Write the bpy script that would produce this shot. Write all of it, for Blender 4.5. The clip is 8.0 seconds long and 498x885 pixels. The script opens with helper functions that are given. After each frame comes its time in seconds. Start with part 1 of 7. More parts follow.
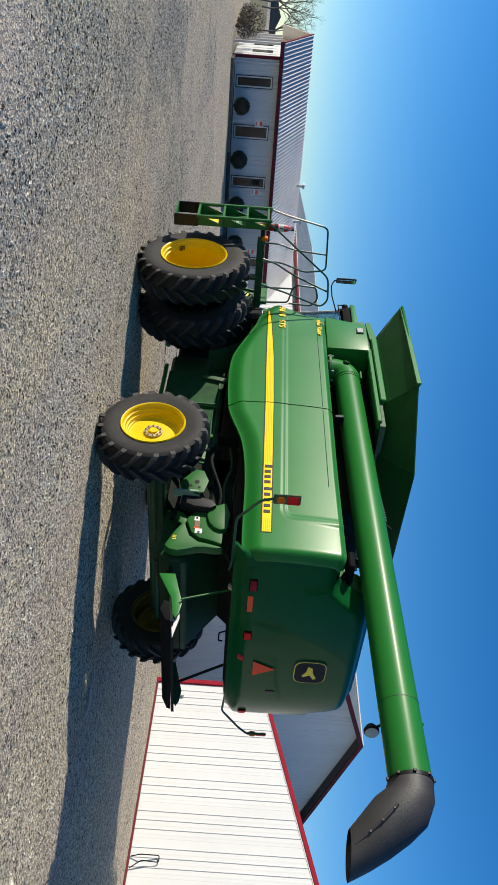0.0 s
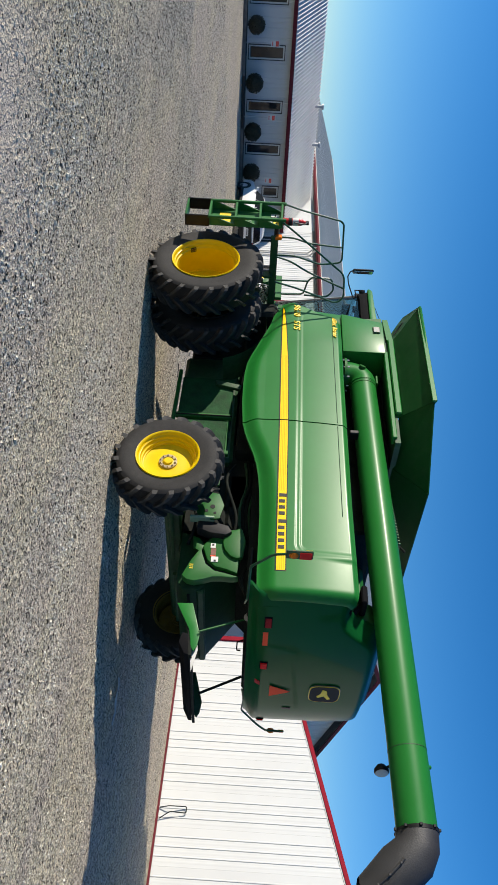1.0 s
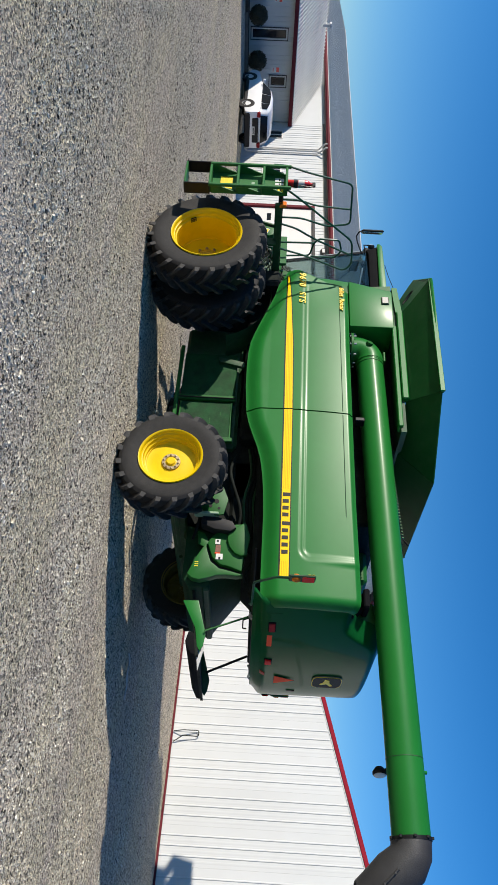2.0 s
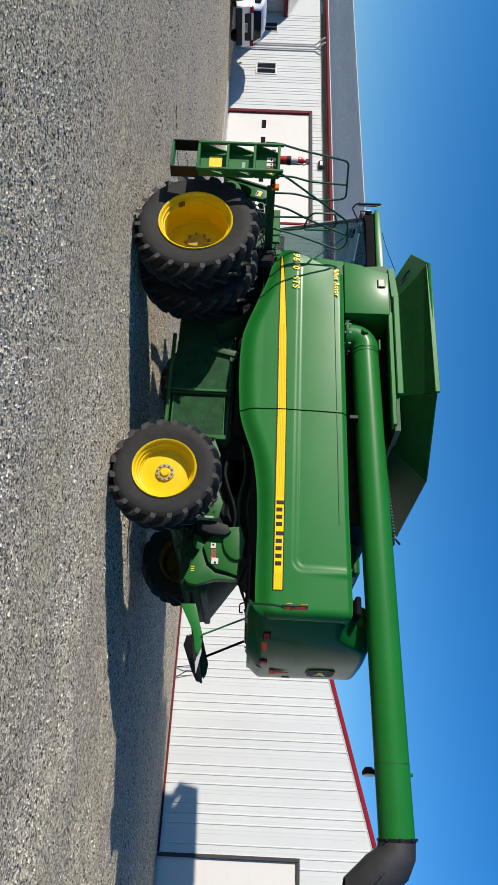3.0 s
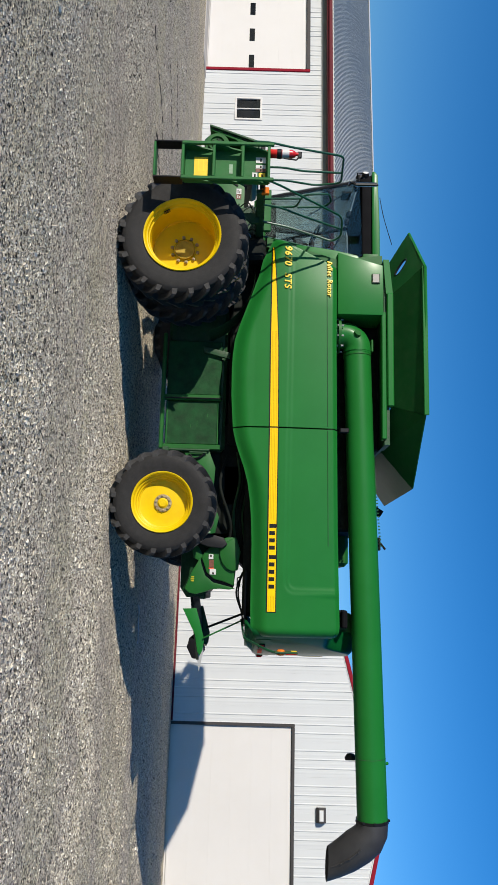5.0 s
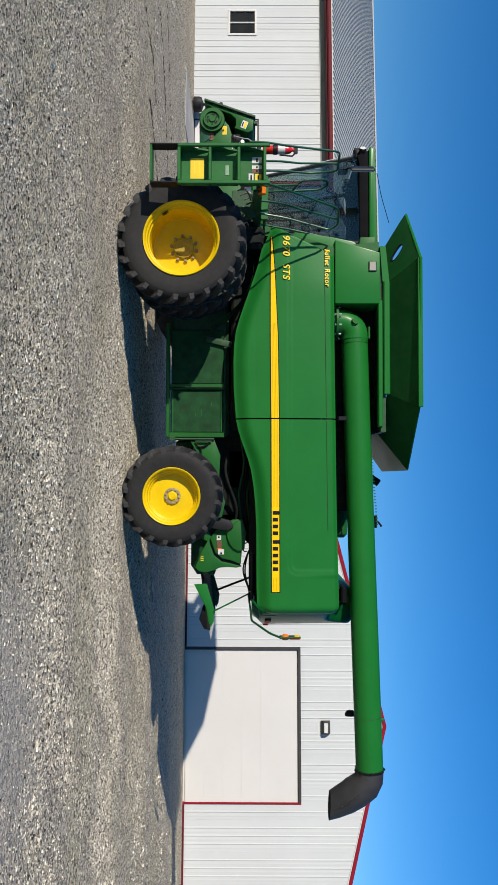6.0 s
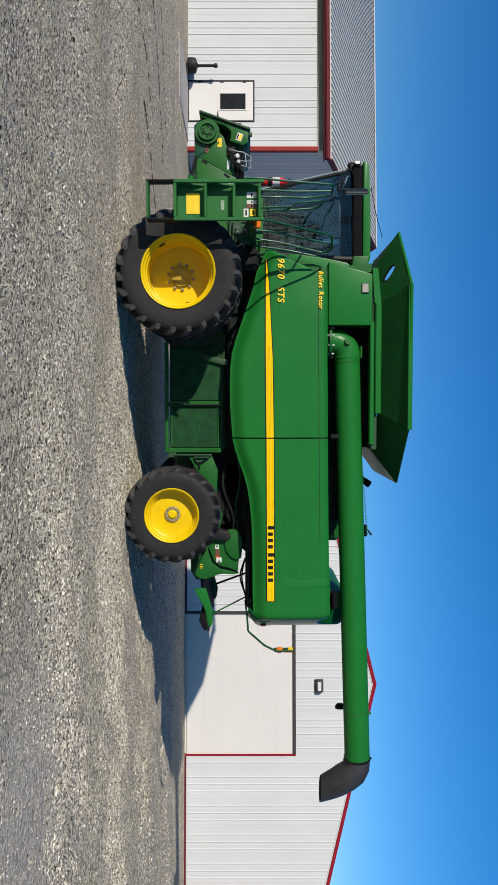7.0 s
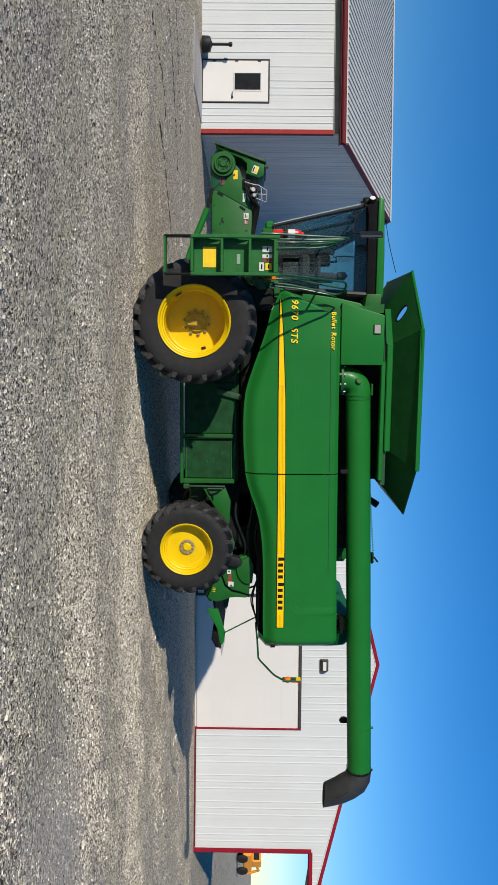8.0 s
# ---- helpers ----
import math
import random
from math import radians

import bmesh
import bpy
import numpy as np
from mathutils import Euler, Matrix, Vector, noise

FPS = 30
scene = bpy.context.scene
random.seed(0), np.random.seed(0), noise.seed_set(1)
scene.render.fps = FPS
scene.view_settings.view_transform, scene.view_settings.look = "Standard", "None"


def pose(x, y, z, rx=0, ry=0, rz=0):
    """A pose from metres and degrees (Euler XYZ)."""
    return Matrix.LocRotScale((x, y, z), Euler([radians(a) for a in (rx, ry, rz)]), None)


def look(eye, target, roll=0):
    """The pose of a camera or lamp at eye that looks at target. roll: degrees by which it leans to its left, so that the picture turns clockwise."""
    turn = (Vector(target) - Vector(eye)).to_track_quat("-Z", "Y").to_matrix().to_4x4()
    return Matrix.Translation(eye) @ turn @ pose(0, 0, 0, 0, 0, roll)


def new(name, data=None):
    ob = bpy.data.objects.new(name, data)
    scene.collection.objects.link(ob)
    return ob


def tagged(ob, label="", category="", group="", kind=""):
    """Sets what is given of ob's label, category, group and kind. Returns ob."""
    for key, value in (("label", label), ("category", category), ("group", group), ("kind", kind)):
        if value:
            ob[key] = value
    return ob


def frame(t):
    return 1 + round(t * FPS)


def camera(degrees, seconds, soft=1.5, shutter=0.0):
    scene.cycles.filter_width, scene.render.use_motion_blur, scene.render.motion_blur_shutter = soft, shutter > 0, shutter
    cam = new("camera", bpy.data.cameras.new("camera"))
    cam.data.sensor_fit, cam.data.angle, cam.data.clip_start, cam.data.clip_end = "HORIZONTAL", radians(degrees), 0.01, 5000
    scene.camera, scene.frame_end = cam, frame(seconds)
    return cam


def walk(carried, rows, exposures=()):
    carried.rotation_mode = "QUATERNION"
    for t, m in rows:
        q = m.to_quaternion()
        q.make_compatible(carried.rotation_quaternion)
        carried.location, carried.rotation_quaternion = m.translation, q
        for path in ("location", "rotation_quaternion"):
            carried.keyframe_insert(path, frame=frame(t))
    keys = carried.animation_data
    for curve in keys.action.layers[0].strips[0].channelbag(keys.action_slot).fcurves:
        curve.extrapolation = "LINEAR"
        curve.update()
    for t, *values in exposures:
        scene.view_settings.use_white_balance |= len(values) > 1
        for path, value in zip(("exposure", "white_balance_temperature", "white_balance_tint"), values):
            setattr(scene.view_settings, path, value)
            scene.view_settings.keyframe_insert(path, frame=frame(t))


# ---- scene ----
cam = camera(35.9, 8.0)
PATH = [
    (0, (11.74, -8.5, 1.98), (10.188, -7.238, 1.991), 94.1),
    (0.5, (11.199, -9.097, 1.956), (9.719, -7.751, 1.944), 93.8),
    (1, (10.668, -9.733, 1.978), (9.28, -8.293, 1.948), 93.4),
    (1.5, (10.067, -10.257, 1.971), (8.79, -8.718, 1.935), 93.0),
    (1.7, (9.772, -10.44, 1.978), (8.547, -8.86, 1.94), 93.1),
    (2.8, (8.243, -11.265, 1.95), (7.297, -9.503, 1.924), 92.6),
    (3, (7.922, -11.503, 1.974), (7.027, -9.714, 1.952), 92.5),
    (3.5, (7.192, -11.901, 1.974), (6.417, -10.057, 1.96), 92.4),
    (4, (6.436, -12.249, 1.969), (5.779, -10.36, 1.962), 92.2),
    (4.5, (5.676, -12.631, 1.946), (5.15, -10.701, 1.941), 92.0),
    (4.7, (5.371, -12.733, 1.949), (4.9, -10.789, 1.946), 91.9),
    (5.8, (3.635, -13.509, 1.925), (3.5, -11.513, 1.922), 90.4),
    (6, (3.405, -13.671, 1.93), (3.314, -11.673, 1.925), 90.2),
    (6.5, (2.683, -13.933, 1.966), (2.697, -11.933, 1.964), 89.9),
    (7, (1.906, -14.198, 1.951), (2.011, -12.201, 1.953), 90.0),
    (7.5, (1.104, -14.339, 1.894), (1.285, -12.347, 1.891), 90.3),
    (8, (0.264, -14.455, 1.88), (0.529, -12.473, 1.86), 90.7),
]
walk(cam, [(t, look(eye, target, roll)) for t, eye, target, roll in PATH], exposures=[(0, 0.31, 6850, 10), (1.5, 0.24, 6700, 10), (3, 0.11, 6550, 10), (4.5, 0.06, 6550, 10), (6, -0.03, 6600, 10), (8, -0.12, 6600, 10)])

# ---- world, sun ----
SUN_DIR = Vector((-0.662, -0.7497, 0.3463)).normalized()
world = bpy.data.worlds.new("clear_sky")
scene.world = world
world.use_nodes = True
wn, wl = world.node_tree.nodes, world.node_tree.links
wn.clear()
sky = wn.new("ShaderNodeTexSky")
sky.sky_type = "NISHITA"
sky.sun_disc = False
sky.sun_elevation = math.asin(SUN_DIR.z)
sky.sun_rotation = math.atan2(SUN_DIR.x, SUN_DIR.y)
sky.air_density, sky.dust_density, sky.ozone_density = 1.02, 0.0, 5.0
sky.altitude = 1000.0
sky_bg = wn.new("ShaderNodeBackground")
sky_bg.inputs["Strength"].default_value = 0.128
sky_tone = wn.new("ShaderNodeHueSaturation")
sky_tone.inputs["Saturation"].default_value = 1.24
sky_tone.inputs["Hue"].default_value = 0.505
wl.new(sky.outputs["Color"], sky_tone.inputs["Color"])
wl.new(sky_tone.outputs["Color"], sky_bg.inputs["Color"])
wl.new(sky_bg.outputs["Background"], wn.new("ShaderNodeOutputWorld").inputs["Surface"])
sun_data = bpy.data.lights.new("sun", "SUN")
sun_data.energy, sun_data.angle, sun_data.color = 5.0, radians(0.53), (1.0, 0.925, 0.82)
sun = new("sun", sun_data)
sun.matrix_world = look(SUN_DIR * 60, (0, 0, 0))

# ---- materials ----


def ramp_node(nt, stops):
    r = nt.nodes.new("ShaderNodeValToRGB")
    el = r.color_ramp.elements
    while len(el) < len(stops):
        el.new(0.5)
    for e, (p, c) in zip(el, stops):
        e.position, e.color = p, (*c, 1.0)
    return r


def noise_node(nt, scale, detail=4.0, rough=0.55, source="Object"):
    tc = nt.nodes.new("ShaderNodeTexCoord")
    n = nt.nodes.new("ShaderNodeTexNoise")
    n.inputs["Scale"].default_value, n.inputs["Detail"].default_value, n.inputs["Roughness"].default_value = scale, detail, rough
    nt.links.new(tc.outputs[source], n.inputs["Vector"])
    return n


def material(name, colour, rough=0.5, metal=0.0, vary=0.12, scale=3.0, grain=60.0, bump=0.0, coat=0.0, piece=0.0, dirt=None, dirt_amount=0.0, spec=0.5, coat_rough=0.22):
    """A painted or plain surface: broad and fine variation of colour and gloss, fine relief, and a thin uneven film of dirt."""
    m = bpy.data.materials.new(name)
    m.use_nodes = True
    nt = m.node_tree
    b = nt.nodes["Principled BSDF"]
    b.inputs["Metallic"].default_value = metal
    b.inputs["Coat Weight"].default_value = coat
    b.inputs["Coat Roughness"].default_value = coat_rough
    b.inputs["Specular IOR Level"].default_value = spec
    broad, fine = noise_node(nt, scale, 5.0), noise_node(nt, grain, 3.0, 0.7)
    lo = [max(0.0, c * (1 - vary)) for c in colour]
    hi = [min(1.0, c * (1 + vary)) for c in colour]
    r = ramp_node(nt, [(0.3, lo), (0.7, hi)])
    nt.links.new(broad.outputs["Fac"], r.inputs["Fac"])
    out = r.outputs["Color"]
    if piece:
        info, hsv, mp = nt.nodes.new("ShaderNodeObjectInfo"), nt.nodes.new("ShaderNodeHueSaturation"), nt.nodes.new("ShaderNodeMapRange")
        mp.inputs["To Min"].default_value, mp.inputs["To Max"].default_value = 1 - piece, 1 + piece
        nt.links.new(info.outputs["Random"], mp.inputs["Value"])
        nt.links.new(mp.outputs["Result"], hsv.inputs["Value"])
        nt.links.new(out, hsv.inputs["Color"])
        out = hsv.outputs["Color"]
    if dirt:
        mask = noise_node(nt, scale * 2.3, 8.0, 0.68)
        mr = ramp_node(nt, [(0.45, (0, 0, 0)), (0.75, (dirt_amount,) * 3)])
        nt.links.new(mask.outputs["Fac"], mr.inputs["Fac"])
        mix = nt.nodes.new("ShaderNodeMix")
        mix.data_type = "RGBA"
        nt.links.new(mr.outputs["Color"], mix.inputs["Factor"])
        nt.links.new(out, mix.inputs["A"])
        mix.inputs["B"].default_value = (*dirt, 1.0)
        out = mix.outputs["Result"]
    nt.links.new(out, b.inputs["Base Color"])
    rr = nt.nodes.new("ShaderNodeMapRange")
    rr.inputs["To Min"].default_value, rr.inputs["To Max"].default_value = max(0.02, rough * 0.8), min(1.0, rough * 1.2)
    nt.links.new(fine.outputs["Fac"], rr.inputs["Value"])
    nt.links.new(rr.outputs["Result"], b.inputs["Roughness"])
    if bump:
        bp = nt.nodes.new("ShaderNodeBump")
        bp.inputs["Strength"].default_value, bp.inputs["Distance"].default_value = 1.0, bump
        nt.links.new(fine.outputs["Fac"], bp.inputs["Height"])
        nt.links.new(bp.outputs["Normal"], b.inputs["Normal"])
    return m


def gravel_material():
    m = bpy.data.materials.new("crushed_gravel")
    m.use_nodes = True
    nt = m.node_tree
    b = nt.nodes["Principled BSDF"]
    b.inputs["Roughness"].default_value = 0.9
    b.inputs["Specular IOR Level"].default_value = 0.12
    tc = nt.nodes.new("ShaderNodeTexCoord")
    stones = []
    for s in (21.0, 52.0):
        v = nt.nodes.new("ShaderNodeTexVoronoi")
        v.inputs["Scale"].default_value = s
        nt.links.new(tc.outputs["Object"], v.inputs["Vector"])
        stones.append(v)
    # the darkest cells also stand in for shaded gaps in the gravel
    cell = ramp_node(nt, [(0.0, (0.034, 0.030, 0.025)), (0.12, (0.075, 0.067, 0.053)), (0.24, (0.45, 0.40, 0.30)), (0.62, (0.68, 0.605, 0.465)), (0.86, (0.81, 0.735, 0.58)), (1.0, (0.94, 0.88, 0.75))])
    sep = nt.nodes.new("ShaderNodeSeparateColor")
    nt.links.new(stones[1].outputs["Color"], sep.inputs["Color"])
    nt.links.new(sep.outputs["Red"], cell.inputs["Fac"])
    clod = ramp_node(nt, [(0.0, (0.62, 0.62, 0.63)), (0.30, (0.96, 0.96, 0.96)), (0.7, (1.06, 1.06, 1.05)), (1.0, (1.22, 1.21, 1.19))])
    sep_clod = nt.nodes.new("ShaderNodeSeparateColor")
    nt.links.new(stones[0].outputs["Color"], sep_clod.inputs["Color"])
    nt.links.new(sep_clod.outputs["Green"], clod.inputs["Fac"])
    mixed = nt.nodes.new("ShaderNodeMix")
    mixed.data_type, mixed.blend_type = "RGBA", "MULTIPLY"
    mixed.inputs["Factor"].default_value = 1.0
    nt.links.new(cell.outputs["Color"], mixed.inputs["A"])
    nt.links.new(clod.outputs["Color"], mixed.inputs["B"])
    # long streaks where wheels have run along the yard
    big = noise_node(nt, 0.55, 6.0, 0.6)
    lane = nt.nodes.new("ShaderNodeMapping")
    lane.inputs["Scale"].default_value = (0.32, 1.5, 1.0)
    lane.inputs["Rotation"].default_value = (0.0, 0.0, radians(-8))
    nt.links.new(tc.outputs["Object"], lane.inputs["Vector"])
    nt.links.new(lane.outputs["Vector"], big.inputs["Vector"])
    tint = ramp_node(nt, [(0.28, (0.80, 0.79, 0.80)), (0.45, (0.98, 0.95, 0.95)), (0.58, (1.0, 0.99, 0.90)), (0.75, (1.16, 1.10, 1.02))])
    nt.links.new(big.outputs["Fac"], tint.inputs["Fac"])
    mul = nt.nodes.new("ShaderNodeMix")
    mul.data_type, mul.blend_type = "RGBA", "MULTIPLY"
    mul.inputs["Factor"].default_value = 1.0
    nt.links.new(mixed.outputs["Result"], mul.inputs["A"])
    nt.links.new(tint.outputs["Color"], mul.inputs["B"])
    fines = noise_node(nt, 3.2, 9.0, 0.72)
    fr = ramp_node(nt, [(0.52, (0, 0, 0)), (0.74, (0.40, 0.40, 0.40))])
    nt.links.new(fines.outputs["Fac"], fr.inputs["Fac"])
    dust = nt.nodes.new("ShaderNodeMix")
    dust.data_type = "RGBA"
    nt.links.new(fr.outputs["Color"], dust.inputs["Factor"])
    nt.links.new(mul.outputs["Result"], dust.inputs["A"])
    dust.inputs["B"].default_value = (0.54, 0.46, 0.36, 1.0)
    # a pale patch of dry fines
    far = nt.nodes.new("ShaderNodeVectorMath")
    far.operation = "DISTANCE"
    far.inputs[1].default_value = (5.4, -7.7, 0.0)
    nt.links.new(tc.outputs["Object"], far.inputs[0])
    ragged = nt.nodes.new("ShaderNodeMath")
    ragged.operation = "MULTIPLY_ADD"
    nt.links.new(fines.outputs["Fac"], ragged.inputs[0])
    ragged.inputs[1].default_value = 2.2
    nt.links.new(far.outputs["Value"], ragged.inputs[2])
    pale = ramp_node(nt, [(0.0, (0.6, 0.6, 0.6)), (1.0, (0.0, 0.0, 0.0))])
    reach = nt.nodes.new("ShaderNodeMapRange")
    reach.inputs["From Min"].default_value, reach.inputs["From Max"].default_value = 1.6, 3.0
    nt.links.new(ragged.outputs["Value"], reach.inputs["Value"])
    nt.links.new(reach.outputs["Result"], pale.inputs["Fac"])
    dry = nt.nodes.new("ShaderNodeMix")
    dry.data_type = "RGBA"
    nt.links.new(pale.outputs["Color"], dry.inputs["Factor"])
    nt.links.new(dust.outputs["Result"], dry.inputs["A"])
    dry.inputs["B"].default_value = (0.72, 0.64, 0.53, 1.0)
    nt.links.new(dry.outputs["Result"], b.inputs["Base Color"])
    h1 = nt.nodes.new("ShaderNodeMath")
    h1.operation = "MULTIPLY_ADD"
    nt.links.new(stones[0].outputs["Distance"], h1.inputs[0])
    h1.inputs[1].default_value = -1.2
    nt.links.new(stones[1].outputs["Distance"], h1.inputs[2])
    h2 = nt.nodes.new("ShaderNodeMath")
    h2.operation = "MULTIPLY_ADD"
    nt.links.new(fines.outputs["Fac"], h2.inputs[0])
    h2.inputs[1].default_value = 4.0
    nt.links.new(h1.outputs["Value"], h2.inputs[2])
    bp = nt.nodes.new("ShaderNodeBump")
    bp.inputs["Strength"].default_value, bp.inputs["Distance"].default_value = 1.0, 0.026
    nt.links.new(h2.outputs["Value"], bp.inputs["Height"])
    nt.links.new(bp.outputs["Normal"], b.inputs["Normal"])
    return m


def stone_material():
    m = bpy.data.materials.new("loose_stone")
    m.use_nodes = True
    nt = m.node_tree
    b = nt.nodes["Principled BSDF"]
    b.inputs["Roughness"].default_value = 0.8
    b.inputs["Specular IOR Level"].default_value = 0.15
    g = nt.nodes.new("ShaderNodeNewGeometry")
    # dark stones at the low end double as shadow between the others
    r = ramp_node(nt, [(0.0, (0.036, 0.033, 0.027)), (0.16, (0.085, 0.076, 0.060)), (0.26, (0.44, 0.395, 0.31)), (0.5, (0.62, 0.56, 0.44)), (0.78, (0.76, 0.695, 0.56)), (0.93, (0.83, 0.775, 0.65)), (1.0, (0.90, 0.86, 0.77))])
    nt.links.new(g.outputs["Random Per Island"], r.inputs["Fac"])
    nt.links.new(r.outputs["Color"], b.inputs["Base Color"])
    return m


def glass_material(name, tint=(0.75, 0.85, 0.82), rough=0.02):
    m = bpy.data.materials.new(name)
    m.use_nodes = True
    nt = m.node_tree
    nt.nodes.clear()
    tr, gl, mx, out = (nt.nodes.new(n) for n in ("ShaderNodeBsdfTransparent", "ShaderNodeBsdfGlossy", "ShaderNodeMixShader", "ShaderNodeOutputMaterial"))
    lw = nt.nodes.new("ShaderNodeLayerWeight")
    lw.inputs["Blend"].default_value = 0.5
    steep = nt.nodes.new("ShaderNodeMath")
    steep.operation = "POWER"
    nt.links.new(lw.outputs["Facing"], steep.inputs[0])
    steep.inputs[1].default_value = 4.0
    gloss = nt.nodes.new("ShaderNodeMath")
    gloss.operation = "MULTIPLY_ADD"
    nt.links.new(steep.outputs["Value"], gloss.inputs[0])
    gloss.inputs[1].default_value, gloss.inputs[2].default_value = 0.45, 0.03
    tr.inputs["Color"].default_value = (*tint, 1.0)
    gl.inputs["Roughness"].default_value = rough
    nt.links.new(gloss.outputs["Value"], mx.inputs["Fac"])
    nt.links.new(tr.outputs["BSDF"], mx.inputs[1])
    nt.links.new(gl.outputs["BSDF"], mx.inputs[2])
    nt.links.new(mx.outputs["Shader"], out.inputs["Surface"])
    return m


def foliage_material(name, lo, hi):
    m = bpy.data.materials.new(name)
    m.use_nodes = True
    nt = m.node_tree
    b = nt.nodes["Principled BSDF"]
    b.inputs["Roughness"].default_value = 0.7
    g = nt.nodes.new("ShaderNodeNewGeometry")
    r = ramp_node(nt, [(0.0, lo), (1.0, hi)])
    nt.links.new(g.outputs["Random Per Island"], r.inputs["Fac"])
    nt.links.new(r.outputs["Color"], b.inputs["Base Color"])
    return m


DUST = (0.20, 0.18, 0.14)
GREEN = material("green_paint", (0.009, 0.140, 0.020), 0.42, vary=0.06, scale=1.2, grain=140, coat=0.10, spec=0.19, dirt=(0.02, 0.17, 0.04), dirt_amount=0.2)
# glossy hood green, darkened for the shade on the machine's rear
GREEN_GLOSS = material("polished_shaded_green", (0.003, 0.075, 0.018), 0.3, vary=0.06, scale=1.2, grain=140, coat=0.11, spec=0.05, coat_rough=0.035)
GREEN_DULL = material("dusty_green_paint", (0.008, 0.100, 0.013), 0.5, vary=0.12, scale=2.5, grain=90, dirt=DUST, dirt_amount=0.05, spec=0.3)
# underbody green, darkened partly to stand for shade beneath the machine
GREEN_DARK = material("darkened_machinery_green", (0.007, 0.055, 0.013), 0.6, vary=0.3, scale=5, grain=60, bump=0.003, dirt=DUST, dirt_amount=0.14)
# chopper green with the shade under the hood put into the colour
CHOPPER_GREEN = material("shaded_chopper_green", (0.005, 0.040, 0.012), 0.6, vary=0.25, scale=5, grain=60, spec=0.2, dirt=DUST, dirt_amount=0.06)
YELLOW = material("yellow_rim_paint", (0.72, 0.49, 0.002), 0.42, vary=0.06, scale=3, grain=90, coat=0.06, spec=0.22, dirt=(0.50, 0.31, 0.01), dirt_amount=0.25)
# far rear rim: yellow darkened in place of the shade there, plus dust
SHADED_YELLOW = material("shaded_rim_yellow", (0.13, 0.10, 0.02), 0.8, vary=0.3, scale=6, grain=60, spec=0.1, dirt=DUST, dirt_amount=0.3)
HUB_YELLOW = material("worn_hub_paint", (0.36, 0.25, 0.02), 0.5, vary=0.25, scale=14, grain=70, spec=0.3)
BOLT_STEEL = material("plated_bolt_steel", (0.30, 0.23, 0.13), 0.5, metal=0.4, vary=0.3, scale=20, grain=70)
PALE_TRIM = material("pale_grey_green", (0.40, 0.46, 0.44), 0.4, vary=0.15, scale=6, grain=80)
STRIPE = material("yellow_stripe", (0.90, 0.56, 0.004), 0.45, spec=0.15, vary=0.04, scale=4, grain=120)
BLACK_PAINT = material("black_paint", (0.007, 0.007, 0.008), 0.45, vary=0.2, scale=4, grain=80, dirt=DUST, dirt_amount=0.03, spec=0.25)
# body green darkened: the shade on the flared flaps is in the colour
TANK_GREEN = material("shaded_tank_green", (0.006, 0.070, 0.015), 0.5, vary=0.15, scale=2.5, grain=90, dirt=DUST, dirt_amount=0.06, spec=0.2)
GREEN_BLACK = material("dark_green_tube_paint", (0.006, 0.066, 0.026), 0.35, vary=0.15, scale=5, grain=80)
RUBBER = material("tyre_rubber", (0.016, 0.0155, 0.015), 0.70, vary=0.15, scale=5, grain=60, bump=0.002, dirt=(0.05, 0.046, 0.042), dirt_amount=0.25, spec=0.28)
# lug rubber paler than the carcass: dust, and light on the bars
LUG_RUBBER = material("dusty_lit_lug_rubber", (0.024, 0.0235, 0.023), 0.62, vary=0.3, scale=7, grain=60, bump=0.002, spec=0.4, dirt=(0.09, 0.083, 0.074), dirt_amount=0.4)
BOOT = material("black_rubber_boot", (0.030, 0.030, 0.031), 0.55, vary=0.2, scale=5, grain=60, bump=0.003)
DARK = material("dark_machinery", (0.009, 0.012, 0.010), 0.75, spec=0.14, vary=0.4, scale=6, grain=40, bump=0.004, dirt=DUST, dirt_amount=0.04)
GREASY = material("greasy_hub_steel", (0.34, 0.27, 0.15), 0.5, metal=0.3, vary=0.3, scale=14, grain=70)
SCREEN_GREEN = material("fine_mesh_green", (0.004, 0.050, 0.012), 0.6, vary=0.35, scale=6, grain=260, bump=0.004, dirt=DUST, dirt_amount=0.04, spec=0.2)
LAMP_GLASS = material("pale_lamp_lens", (0.36, 0.33, 0.28), 0.3, vary=0.15, scale=12, grain=90, coat=0.4)
GREY_STEEL = material("galvanised_steel", (0.45, 0.45, 0.44), 0.5, metal=0.4, vary=0.15, scale=8, grain=70)
RED_LENS = material("red_lens", (0.66, 0.008, 0.008), 0.5, vary=0.1, scale=20, grain=200, coat=0.0, spec=0.10)
DULL_LENS = material("dull_red_lens", (0.28, 0.012, 0.012), 0.5, vary=0.2, scale=20, grain=200, spec=0.15)
ORANGE_LENS = material("amber_lens", (0.72, 0.17, 0.012), 0.5, vary=0.1, scale=20, grain=200, coat=0.0, spec=0.12)
ORANGE_SIGN = material("fluorescent_orange_sign", (1.0, 0.12, 0.05), 0.85, vary=0.03, scale=10, grain=100, spec=0.1)
WHITE_DECAL = material("white_decal", (0.60, 0.60, 0.57), 0.5, vary=0.06, scale=12, grain=90)
YELLOW_DECAL = material("yellow_decal", (0.82, 0.55, 0.01), 0.5, vary=0.06, scale=12, grain=90)
STRIPE_LINE = material("stripe_rib", (0.60, 0.34, 0.003), 0.5, spec=0.15, vary=0.04, scale=4, grain=120)
BROWN_DECAL = material("brown_decal", (0.16, 0.055, 0.03), 0.5, vary=0.3, scale=30, grain=90)
LETTER = material("yellow_lettering", (0.88, 0.62, 0.01), 0.45, vary=0.03, scale=12, grain=90)
